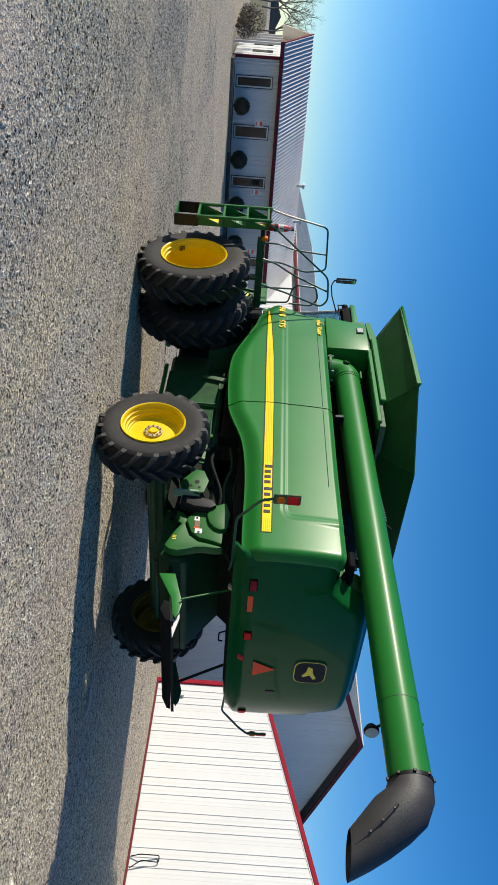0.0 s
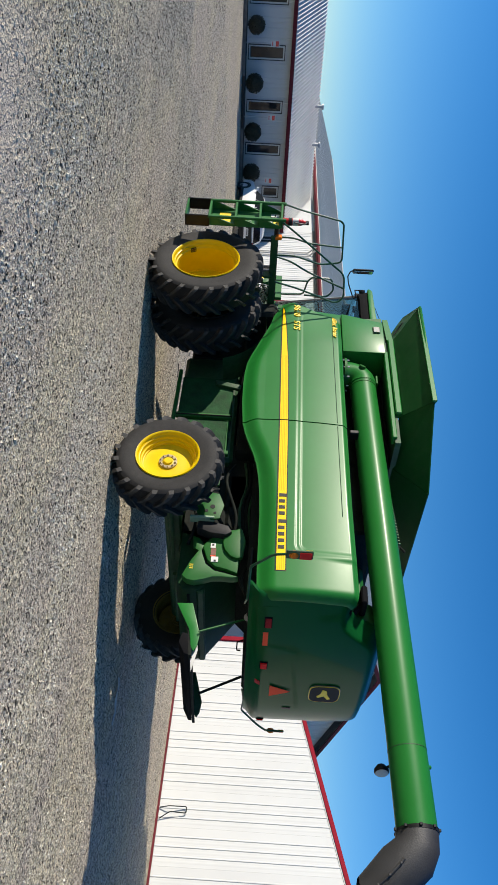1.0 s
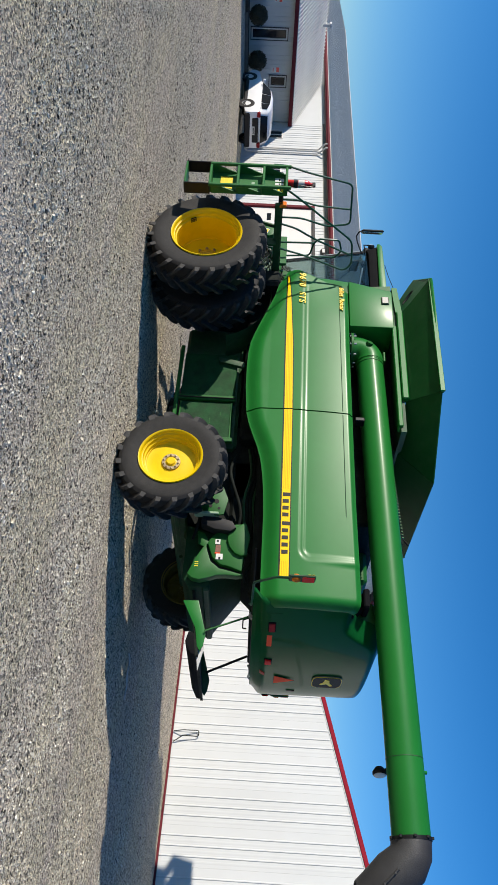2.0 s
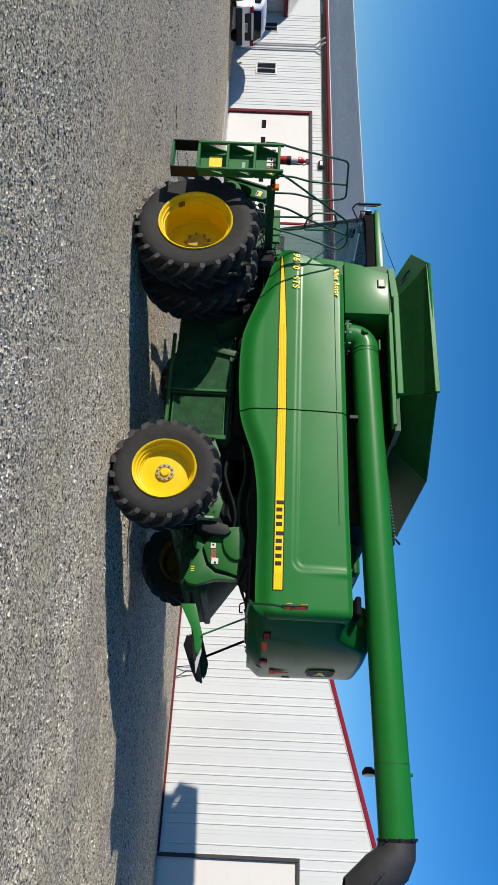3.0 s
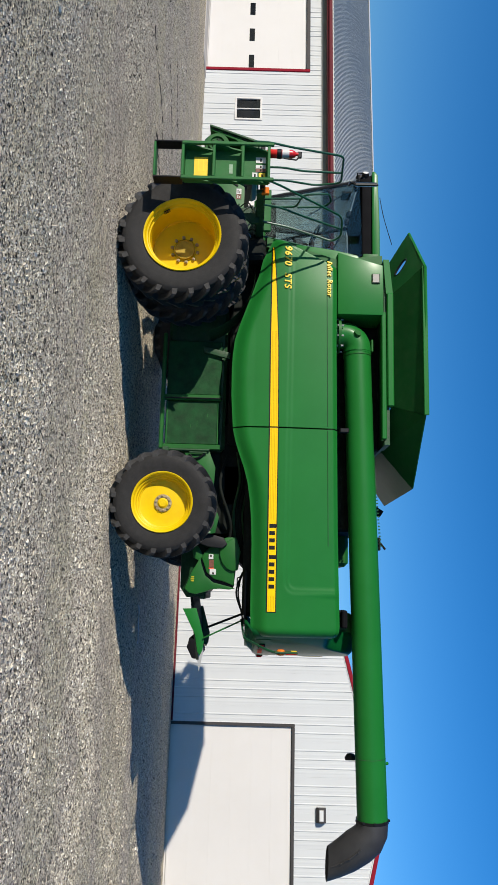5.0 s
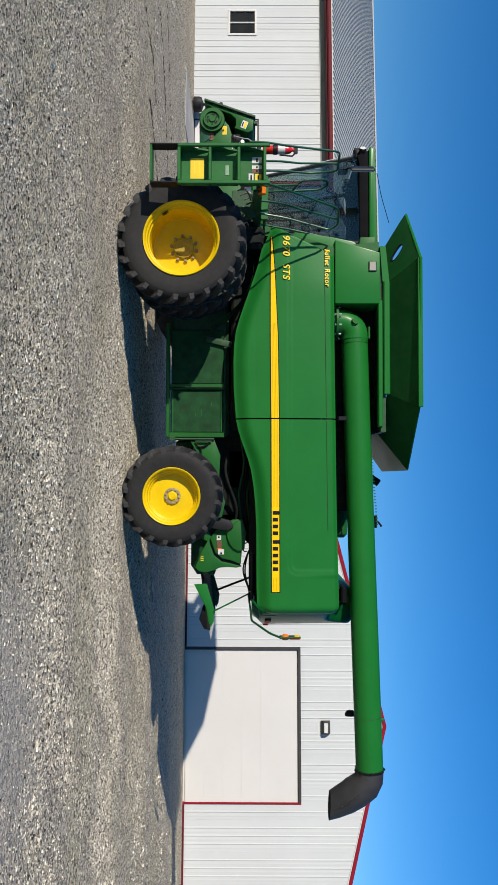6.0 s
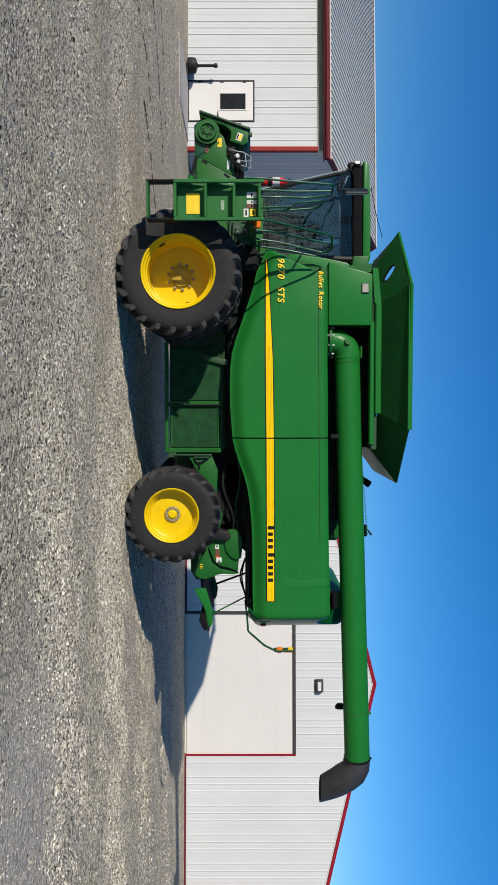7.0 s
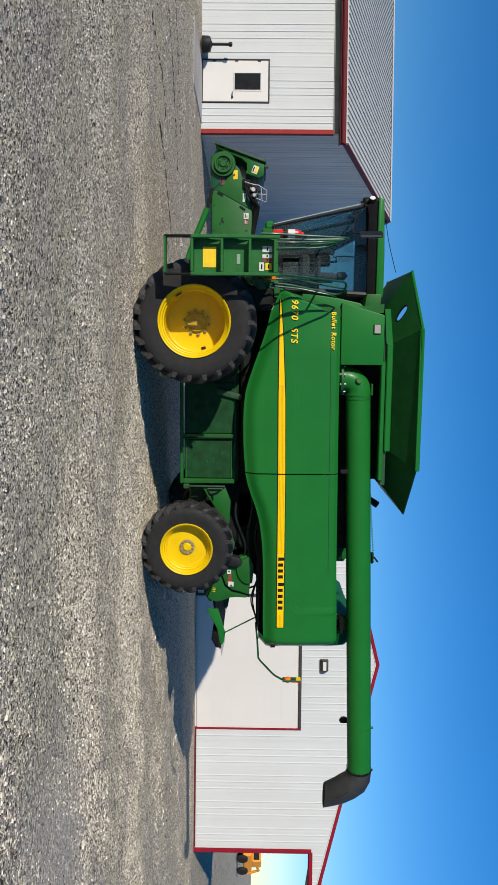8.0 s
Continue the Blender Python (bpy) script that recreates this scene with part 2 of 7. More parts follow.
LADDER_GREEN = material("dusty_ladder_paint", (0.016, 0.125, 0.026), 0.5, vary=0.12, scale=4, grain=90, dirt=(0.10, 0.17, 0.09), dirt_amount=0.2, spec=0.25)
PALE_GREEN = material("pale_green_decal", (0.22, 0.34, 0.22), 0.5, vary=0.1, scale=20, grain=90)
EXT_RED = material("extinguisher_red", (0.60, 0.015, 0.012), 0.3, vary=0.06, scale=8, grain=80, coat=0.5)
BADGE_BLUE = material("dark_badge", (0.008, 0.010, 0.014), 0.6, spec=0.12, vary=0.1, scale=8, grain=80)
BADGE_RIM = material("grey_badge_rim", (0.16, 0.16, 0.15), 0.5, vary=0.05, scale=8, grain=80)
CHROME = material("badge_chrome", (0.75, 0.75, 0.74), 0.2, metal=1.0, vary=0.05, scale=8, grain=80)
GLASS = glass_material("cab_glass", (0.66, 0.72, 0.71))
WHITE_SIDING = material("white_steel_siding", (0.55, 0.565, 0.558), 0.6, spec=0.04, vary=0.025, scale=0.8, grain=40, piece=0.025, dirt=(0.50, 0.47, 0.42), dirt_amount=0.10)
DOOR_WHITE = material("white_door_paint", (0.62, 0.60, 0.565), 0.5, spec=0.25, vary=0.02, scale=0.7, grain=50, dirt=(0.55, 0.50, 0.42), dirt_amount=0.12)
RED_TRIM = material("barn_red_trim", (0.23, 0.012, 0.024), 0.7, spec=0.06, vary=0.08, scale=2, grain=60)
FADED_RED = material("sun_faded_red_trim", (0.27, 0.040, 0.036), 0.7, spec=0.06, vary=0.10, scale=2, grain=60)
# grey for the strip that stands in for the soffit's shadow
EAVE_SHADE_GREY = material("eave_shade_paint", (0.23, 0.23, 0.205), 0.7, spec=0.1, vary=0.12, scale=2, grain=60)
MAROON_TRIM = material("maroon_trim", (0.115, 0.016, 0.022), 0.6, spec=0.12, vary=0.10, scale=2, grain=60)
BROWN_TRIM = material("dark_bronze_trim", (0.052, 0.048, 0.046), 0.6, spec=0.2, vary=0.12, scale=2, grain=60)
ROOF_METAL = material("grey_steel_roofing", (0.57, 0.56, 0.49), 0.65, metal=0.0, spec=0.12, vary=0.05, scale=0.5, grain=30)
ROOF_DULL = material("weathered_steel_roofing", (0.60, 0.575, 0.53), 0.5, metal=0.0, vary=0.10, scale=0.6, grain=30)
ROOF_WHITE = material("light_steel_roofing", (0.80, 0.78, 0.74), 0.5, metal=0.0, vary=0.05, scale=0.5, grain=30)
CONCRETE = material("concrete", (0.42, 0.40, 0.37), 0.9, vary=0.15, scale=1.5, grain=50, bump=0.004)
MULCH = material("dark_mulch", (0.035, 0.026, 0.020), 0.95, vary=0.4, scale=6, grain=40, bump=0.02)
DARK_GLASS = material("dark_window_glass", (0.010, 0.012, 0.014), 0.08, vary=0.3, scale=3, grain=20, coat=0.1, spec=0.3)
TAN_SIDING = material("tan_board_siding", (0.40, 0.31, 0.22), 0.6, vary=0.08, scale=1.5, grain=40)
GRAVEL = gravel_material()
STONE = stone_material()
TURF = material("dry_spring_grass", (0.23, 0.19, 0.085), 0.95, vary=0.3, scale=0.6, grain=14, bump=0.03)
BARK = material("grey_bark", (0.13, 0.11, 0.095), 0.9, vary=0.3, scale=4, grain=30, bump=0.01)
SHRUB = foliage_material("shrub_leaf", (0.030, 0.026, 0.016), (0.075, 0.060, 0.030))
CAR_WHITE = material("white_car_paint", (0.78, 0.78, 0.77), 0.25, vary=0.03, scale=2, grain=100, coat=0.8)
PLASTIC = material("black_plastic", (0.013, 0.013, 0.014), 0.6, spec=0.3, vary=0.2, scale=5, grain=90)
FLAT_BLACK = material("flat_black_trim", (0.008, 0.008, 0.009), 0.9, vary=0.2, scale=5, grain=90, spec=0.08)
SEAT_CLOTH = material("grey_seat_cloth", (0.055, 0.055, 0.06), 0.85, vary=0.2, scale=10, grain=120, bump=0.002)
PLANT_YELLOW = material("machine_orange_paint", (0.75, 0.30, 0.02), 0.45, vary=0.1, scale=3, grain=60, dirt=DUST, dirt_amount=0.3)

# ---- mesh building ----


class Geo:
    """Vertices and faces gathered from simple solids."""

    def __init__(self):
        self.v, self.f = [], []

    def add(self, verts, faces):
        n = len(self.v)
        self.v += [tuple(p) for p in verts]
        self.f += [tuple(i + n for i in f) for f in faces]
        return self

    def moved(self, m):
        self.v = [tuple(m @ Vector(p)) for p in self.v]
        return self

    def box(self, lo, hi, c=0.0, m=None):
        """A box from lo to hi with its edges chamfered by c."""
        lo, hi = Vector(lo), Vector(hi)
        c = min(c, 0.45 * min(hi - lo))
        if c <= 0:
            vs = [(x, y, z) for x in (lo.x, hi.x) for y in (lo.y, hi.y) for z in (lo.z, hi.z)]
            fs = [(0, 1, 3, 2), (4, 6, 7, 5), (0, 4, 5, 1), (2, 3, 7, 6), (0, 2, 6, 4), (1, 5, 7, 3)]
        else:
            vs, ids = [], {}
            for sx in (0, 1):
                for sy in (0, 1):
                    for sz in (0, 1):
                        for ax in range(3):
                            p = [(lo, hi)[s][i] + (0 if i == ax else (c, -c)[s]) for i, s in enumerate((sx, sy, sz))]
                            ids[sx, sy, sz, ax] = len(vs)
                            vs.append(p)
            q = lambda *k: ids[k]
            fs = []
            for s in (0, 1):
                a = [(s, 0, 0), (s, 1, 0), (s, 1, 1), (s, 0, 1)]
                for ax, order in ((0, a), (1, [(k[1], k[0], k[2]) for k in a]), (2, [(k[1], k[2], k[0]) for k in a])):
                    loop = [q(*k, ax) for k in order]
                    fs.append(loop)
            for s in (0, 1):
                for t in (0, 1):
                    fs.append([q(s, t, 0, 0), q(s, t, 0, 1), q(s, t, 1, 1), q(s, t, 1, 0)])
                    fs.append([q(s, 0, t, 0), q(s, 0, t, 2), q(s, 1, t, 2), q(s, 1, t, 0)])
                    fs.append([q(0, s, t, 1), q(0, s, t, 2), q(1, s, t, 2), q(1, s, t, 1)])
            for sx in (0, 1):
                for sy in (0, 1):
                    for sz in (0, 1):
                        fs.append([q(sx, sy, sz, 0), q(sx, sy, sz, 1), q(sx, sy, sz, 2)])
        if m is not None:
            vs = [m @ Vector(p) for p in vs]
        return self.add(vs, fs)

    def prism(self, poly, axis, a, b):
        """A polygon given in the two other axes, drawn out along axis (0, 1 or 2) from a to b."""
        n = len(poly)

        def at(p, w):
            r = list(p)
            r.insert(axis, w)
            return r
        vs = [at(p, a) for p in poly] + [at(p, b) for p in poly]
        fs = [tuple(range(n)), tuple(range(2 * n - 1, n - 1, -1))]
        fs += [(i, (i + 1) % n, n + (i + 1) % n, n + i) for i in range(n)]
        return self.add(vs, fs)

    def tube(self, path, r, sides=10, caps=True, radii=None):
        """A round bar along a path."""
        path = [Vector(p) for p in path]
        rings, up = [], None
        for i, p in enumerate(path):
            d = (path[min(i + 1, len(path) - 1)] - path[max(i - 1, 0)]).normalized()
            if up is None:
                up = Vector((0, 0, 1)) if abs(d.z) < 0.9 else Vector((1, 0, 0))
            side = d.cross(up).normalized()
            up = side.cross(d).normalized()
            rr = radii[i] if radii else r
            rings.append([p + rr * (math.cos(k * math.tau / sides) * side + math.sin(k * math.tau / sides) * up) for k in range(sides)])
        vs = [q for ring in rings for q in ring]
        fs = []
        for i in range(len(rings) - 1):
            for k in range(sides):
                a, b = i * sides + k, i * sides + (k + 1) % sides
                fs.append((a, b, b + sides, a + sides))
        if caps:
            fs += [tuple(range(sides - 1, -1, -1)), tuple(range(len(vs) - sides, len(vs)))]
        return self.add(vs, fs)

    def lathe(self, profile, m=None, sides=48, closed=False):
        """A profile of (radius, along) turned round the y axis."""
        n = len(profile)
        vs, fs = [], []
        for k in range(sides):
            a = k * math.tau / sides
            vs += [Vector((r * math.cos(a), y, r * math.sin(a))) for r, y in profile]
        for k in range(sides):
            for i in range(n if closed else n - 1):
                j = (i + 1) % n
                k2 = (k + 1) % sides
                fs.append((k * n + i, k * n + j, k2 * n + j, k2 * n + i))
        if m is not None:
            vs = [m @ p for p in vs]
        return self.add(vs, fs)

    def grid(self, rows):
        """A skin over rows of points."""
        nx = len(rows[0])
        vs = [p for r in rows for p in r]
        fs = [(j * nx + i, j * nx + i + 1, (j + 1) * nx + i + 1, (j + 1) * nx + i) for j in range(len(rows) - 1) for i in range(nx - 1)]
        return self.add(vs, fs)

    def shell(self, rows, back):
        """A skin with a back skin moved by the vector back, closed round its edges."""
        nx, ny = len(rows[0]), len(rows)
        front = [Vector(p) for r in rows for p in r]
        vs = front + [p + Vector(back) for p in front]
        n = nx * ny
        fs = [(j * nx + i, j * nx + i + 1, (j + 1) * nx + i + 1, (j + 1) * nx + i) for j in range(ny - 1) for i in range(nx - 1)]
        fs += [tuple(n + i for i in reversed(f)) for f in fs]
        loop = [i for i in range(nx)] + [j * nx + nx - 1 for j in range(1, ny)] + [(ny - 1) * nx + i for i in range(nx - 2, -1, -1)] + [j * nx for j in range(ny - 2, 0, -1)]
        fs += [(loop[k], n + loop[k], n + loop[(k + 1) % len(loop)], loop[(k + 1) % len(loop)]) for k in range(len(loop))]
        return self.add(vs, fs)

    def mesh(self, name, mat, smooth=35.0, bevel=0.0):
        me = bpy.data.meshes.new(name)
        me.from_pydata(self.v, [], self.f)
        bm = bmesh.new()
        bm.from_mesh(me)
        bmesh.ops.recalc_face_normals(bm, faces=bm.faces)
        if bevel:
            edges = [e for e in bm.edges if len(e.link_faces) == 2 and e.calc_face_angle(0) > 0.6]
            bmesh.ops.bevel(bm, geom=edges, offset=bevel, segments=2, profile=0.6, affect="EDGES", clamp_overlap=True)
        bm.to_mesh(me)
        bm.free()
        me.materials.append(mat)
        me.shade_smooth()
        me.set_sharp_from_angle(angle=radians(smooth))
        return me


def part(name, geo, mat, parent=None, label="", smooth=35.0, bevel=0.0, kind=""):
    ob = new(name, geo.mesh(name, mat, smooth, bevel))
    if parent is not None:
        ob.parent = parent
    return tagged(ob, label, kind=kind)


def thing(name, label, category, group="", m=None):
    ob = new(name)
    ob.empty_display_size = 0.2
    if m is not None:
        ob.matrix_world = m
    return tagged(ob, label, category, group)


def words(name, text, size, m, mat, parent, depth=0.003, shear=0.0, stretch=1.0, bold=0.0, space=1.0):
    """Lettering as a mesh, lying in the xy plane of m."""
    cu = bpy.data.curves.new(name, "FONT")
    cu.body, cu.size, cu.extrude, cu.shear, cu.offset, cu.space_character = text, size, depth, shear, bold, space
    tmp = bpy.data.objects.new(name, cu)
    me = bpy.data.meshes.new_from_object(tmp)
    bpy.data.objects.remove(tmp)
    me.transform(m @ Matrix.Diagonal((stretch, 1, 1, 1)))
    me.materials.clear()
    me.materials.append(mat)
    ob = new(name, me)
    ob.parent = parent
    return ob


def step(a, b, x):
    t = min(1.0, max(0.0, (x - a) / (b - a)))
    return t * t * (3 - 2 * t)


def along(points, x):
    """The value at x on a line through (x, value) points."""
    return float(np.interp(x, [p[0] for p in points], [p[1] for p in points]))


def smooth_path(points, n=6):
    """A curve through points, with n steps between two."""
    pts = [Vector(p) for p in points]
    out = []
    for i in range(len(pts) - 1):
        p0, p1, p2, p3 = pts[max(i - 1, 0)], pts[i], pts[i + 1], pts[min(i + 2, len(pts) - 1)]
        for k in range(n):
            t = k / n
            out.append(0.5 * ((2 * p1) + (p2 - p0) * t + (2 * p0 - 5 * p1 + 4 * p2 - p3) * t * t + (3 * p1 - p0 - 3 * p2 + p3) * t ** 3))
    return out + [pts[-1]]


def rounded_path(points, r=0.08, n=5):
    """Straight runs between points, with bends of radius r."""
    pts = [Vector(p) for p in points]
    out = [pts[0]]
    for a, b, c in zip(pts, pts[1:], pts[2:]):
        u, w = (a - b), (c - b)
        k = min(r, 0.45 * u.length, 0.45 * w.length)
        p, q = b + u.normalized() * k, b + w.normalized() * k
        out += [(1 - t) ** 2 * p + 2 * t * (1 - t) * b + t * t * q for t in [i / n for i in range(n + 1)]]
    return out + [pts[-1]]


SITE = pose(0, 0, 0, 0, 0, -6.0)

# ---- ground ----
ground = Geo()
xs = sorted(set([-3000, -600, -150, -60, -30] + list(range(-20, 26, 1)) + [40, 80, 200, 700, 3000]))
ys = sorted(set([-3000, -500, -100, -40] + list(range(-20, 16, 1)) + [30, 60, 150, 600, 3000]))


def ground_z(x, y):
    """The yard falls a few centimetres towards the buildings."""
    return -0.06 * step(4.0, 9.0, y + 0.105 * x) - 0.06 * step(-6.0, -20.0, x) * (1 - step(4.0, 9.0, y + 0.105 * x))


ground.grid([[(x, y, ground_z(x, y)) for x in xs] for y in ys])
tagged(part("ground", ground, GRAVEL), "grey crushed gravel yard with dusty worn tracks", "ground", kind="structure")

# ---- buildings ----


def free_spans(ua, ub, z0, z1, holes):
    """The pieces (u0, u1, z0, z1) of a strip of wall that no opening takes."""
    cuts = sorted({ua, ub} | {u for h in holes for u in h[:2] if ua < u < ub})
    out = []
    for a, b in zip(cuts, cuts[1:]):
        mid, spans = (a + b) / 2, [(z0, z1)]
        for h in holes:
            if h[0] < mid < h[1]:
                spans = [s for lo, hi in spans for s in ((lo, min(hi, h[2])), (max(lo, h[3]), hi)) if s[1] - s[0] > 0.01]
        out += [(a, b, lo, hi) for lo, hi in spans]
    return out


def wall_core(u0, u1, z0, top, holes, v0, v1, axis=1):
    """A wall with openings that go through it. top(u) is its height."""
    g = Geo()
    cuts = sorted({u0, u1} | {u for h in holes for u in h[:2]} | ({9.76} if u0 < 9.76 < u1 and axis == 1 else set()))
    for a, b in zip(cuts, cuts[1:]):
        for ua, ub, lo, hi in free_spans(a, b, z0, 99.0, holes):
            ta, tb = (top(ua), top(ub)) if hi > 98 else (hi, hi)
            g.prism([(ua, lo), (ub, lo), (ub, tb), (ua, ta)], axis, v0, v1)
    return g


def siding_sheet(ua, ub, z0, top, holes, v, out, axis=1, rib=0.23, first=0.0):
    """One ribbed steel sheet, cut round the openings; it stands proud of v by out."""
    g = Geo()
    s = 1 if out > 0 else -1
    for a, b, lo, hi in free_spans(ua, ub, z0, 99.0, holes):
        ta, tb = (top(a), top(b)) if hi > 98 else (hi, hi)
        if min(ta, tb) - lo < 0.03:
            continue
        g.prism([(a, lo), (b, lo), (b, tb), (a, ta)], axis, v, v + out)
        k = math.ceil((a - first + 0.03) / rib)
        while first + k * rib < b - 0.02:
            u = first + k * rib
            t = ta + (tb - ta) * (u - a) / (b - a)
            for c, w, h in ((u, 0.024, 0.015), (u + rib * 0.5, 0.035, 0.0022)):
                if c > b - 0.02:
                    continue
                prof = [(c - w, v + out), (c - w * 0.45, v + out + s * h), (c + w * 0.45, v + out + s * h), (c + w, v + out)]
                if axis == 1:
                    vs = [(p[0], p[1], lo) for p in prof] + [(p[0], p[1], t - 0.005) for p in prof]
                else:
                    vs = [(p[1], p[0], lo) for p in prof] + [(p[1], p[0], t - 0.005) for p in prof]
                g.add(vs, [(0, 1, 5, 4), (1, 2, 6, 5), (2, 3, 7, 6), (0, 3, 2, 1), (4, 5, 6, 7)])
            k += 1
    return g


def sheet_row(wall, u0, u1, z0, top, holes, v, out, mat, axis=1, width=0.92):
    n = max(1, round((u1 - u0) / width))
    w = (u1 - u0) / n
    for i in range(n):
        g = siding_sheet(u0 + i * w + 0.001, u0 + (i + 1) * w - 0.001, z0, top, holes, v, out, axis, w / 4, u0)
        if g.v:
            part("siding_panel", g, mat, wall, smooth=20)


def ribbed_roof(parent, mat, label, u0, u1, eave, ridge, spacing, rib=0.028, thick=0.05, along_u=True, ribs=True):
    """A steel roof slope from the eave (place, height) to the ridge; its ribs run up the slope."""
    g = Geo()
    (pa, za), (pb, zb) = eave, ridge
    swap = (lambda u, p, z: (u, p, z)) if along_u else (lambda u, p, z: (p, u, z))
    g.add([swap(u, p, z - d) for d in (0, thick) for u, p, z in ((u0, pa, za), (u1, pa, za), (u1, pb, zb), (u0, pb, zb))],
          [(0, 1, 2, 3), (7, 6, 5, 4), (0, 4, 5, 1), (1, 5, 6, 2), (2, 6, 7, 3), (3, 7, 4, 0)])
    roof_part = part("roof", g, mat, parent, label, smooth=20)
    if not ribs:
        return roof_part
    n = int((u1 - u0) / spacing)
    prof = [(-0.035, -0.002), (-0.014, rib), (0.014, rib), (0.035, -0.002)]
    one = Geo().add([swap(a, pa, za + h) for a, h in prof] + [swap(a, pb, zb + h) for a, h in prof],
                    [(0, 1, 5, 4), (1, 2, 6, 5), (2, 3, 7, 6), (0, 4, 7, 3), (0, 3, 2, 1), (4, 5, 6, 7)])
    me = one.mesh("roof_rib", mat, 20)
    for i in range(n + 1):
        u = u0 + 0.04 + i * (u1 - u0 - 0.08) / n
        ob = new("roof_rib", me)
        ob.parent = roof_part
        ob.location = swap(u, 0, 0)
    return roof_part


def window_unit(parent, u0, u1, z0, z1, v, axis=1, s=-1, frame_mat=None, bars=1, depth=0.06, upright=False):
    """A framed window in the plane v, facing s along the axis."""
    frame_mat = frame_mat or DOOR_WHITE
    p3 = (lambda u, d, z: (u, v + s * d, z)) if axis == 1 else (lambda u, d, z: (v + s * d, u, z))

    def bar(g, a, b, lo, hi, d0, d1):
        p, q = p3(a, d0, lo), p3(b, d1, hi)
        g.box([min(i, j) for i, j in zip(p, q)], [max(i, j) for i, j in zip(p, q)], 0.006)
    fr = Geo()
    w = 0.07
    bar(fr, u0 - w, u0, z0 - w, z1 + w, -depth, 0.05)
    bar(fr, u1, u1 + w, z0 - w, z1 + w, -depth, 0.05)
    bar(fr, u0, u1, z0 - w, z0, -depth, 0.05)
    bar(fr, u0, u1, z1, z1 + w, -depth, 0.05)
    win = part("window", fr, frame_mat, parent, smooth=20)
    for i in range(bars):
        g = Geo()
        if upright:
            c = u0 + (u1 - u0) * (i + 1) / (bars + 1)
            bar(g, c - 0.02, c + 0.02, z0, z1, -depth, 0.035)
        else:
            c = z0 + (z1 - z0) * (i + 1) / (bars + 1)
            bar(g, u0, u1, c - 0.02, c + 0.02, -depth, 0.035)
        part("glazing_bar", g, frame_mat, win)
    g = Geo()
    bar(g, u0, u1, z0, z1, -depth, -0.01)
    part("pane", g, DARK_GLASS, win)
    return win


def corner_trim(parent, u, v, z0, z1, w=0.11, mat=None):
    g = Geo().box((u - w, v - 0.035, z0), (u + 0.02, v + w, z1), 0.01)
    return part("corner_trim", g, mat or RED_TRIM, parent)


# The long workshop, its eaves along the yard and its gable end turned to the second building.
L_U0, L_U1, L_V, L_BACK, L_TOP = -68.0, -7.60, 10.97, 29.0, 4.42
L_RIDGE_V, L_RIDGE_Z, L_EAVE_Z, L_EAVE_V, L_OVER = 20.0, 7.66, 4.66, 10.60, -7.13
L_HOLES = [(-22.86, -15.34, -0.2, 3.76), (-9.98, -8.55, -0.2, 2.15), (-14.08, -13.09, 1.09, 2.08), (-26.68, -25.70, 1.11, 2.12), (-30.34, -29.38, 1.11, 2.11)]
workshop = thing("workshop_building", "long white ribbed-steel workshop with maroon eaves and grey steel roof", "building", m=SITE)
l_front = part("wall", wall_core(L_U0, L_U1, -0.10, lambda u: L_TOP, L_HOLES, L_V, L_V + 0.2), WHITE_SIDING, workshop)


def l_gable(v):
    return L_RIDGE_Z - 0.10 - abs(v - L_RIDGE_V) * (L_RIDGE_Z - L_EAVE_Z) / (L_RIDGE_V - L_EAVE_V)


l_end_geo = Geo()
l_end_geo.prism([(L_V + 0.2, -0.1), (L_BACK, -0.1), (L_BACK, l_gable(L_BACK)), (L_RIDGE_V, l_gable(L_RIDGE_V)), (L_V + 0.2, l_gable(L_V + 0.2))], 0, L_U1 - 0.2, L_U1)
l_end = part("gable_wall", l_end_geo, WHITE_SIDING, workshop)
part("back_wall", Geo().box((L_U0, L_BACK - 0.2, 0), (L_U1 - 0.2, L_BACK, 4.4)), WHITE_SIDING, workshop)
far_end = Geo().prism([(L_V + 0.2, 0), (L_BACK - 0.2, 0), (L_BACK - 0.2, 4.5), (L_RIDGE_V, 7.5), (L_V + 0.2, 4.5)], 0, L_U0, L_U0 + 0.2)
part("gable_wall", far_end, WHITE_SIDING, workshop)
ribbed_roof(workshop, ROOF_METAL, "grey ribbed steel roof slope", L_U0 - 0.4, L_OVER, (L_EAVE_V, L_EAVE_Z), (L_RIDGE_V, L_RIDGE_Z), 0.23, 0.030)
ribbed_roof(workshop, ROOF_METAL, "", L_U0 - 0.4, L_OVER, (2 * L_RIDGE_V - L_EAVE_V, L_EAVE_Z), (L_RIDGE_V, L_RIDGE_Z), 0.6, ribs=False)
part("ridge_cap", Geo().prism([(L_RIDGE_V - 0.25, L_RIDGE_Z - 0.03), (L_RIDGE_V, L_RIDGE_Z + 0.06), (L_RIDGE_V + 0.25, L_RIDGE_Z - 0.03)], 0, L_U0 - 0.4, L_OVER + 0.02), ROOF_WHITE, workshop, "pale steel ridge cap")
part("soffit", Geo().box((L_U0, L_EAVE_V + 0.02, 4.42), (L_U1 + 0.4, L_V - 0.03, 4.46)), BROWN_TRIM, workshop)
part("fascia", Geo().box((L_U0 - 0.4, L_EAVE_V - 0.05, 4.43), (L_OVER + 0.02, L_EAVE_V + 0.015, 4.63), 0.01), MAROON_TRIM, workshop, "maroon metal fascia")
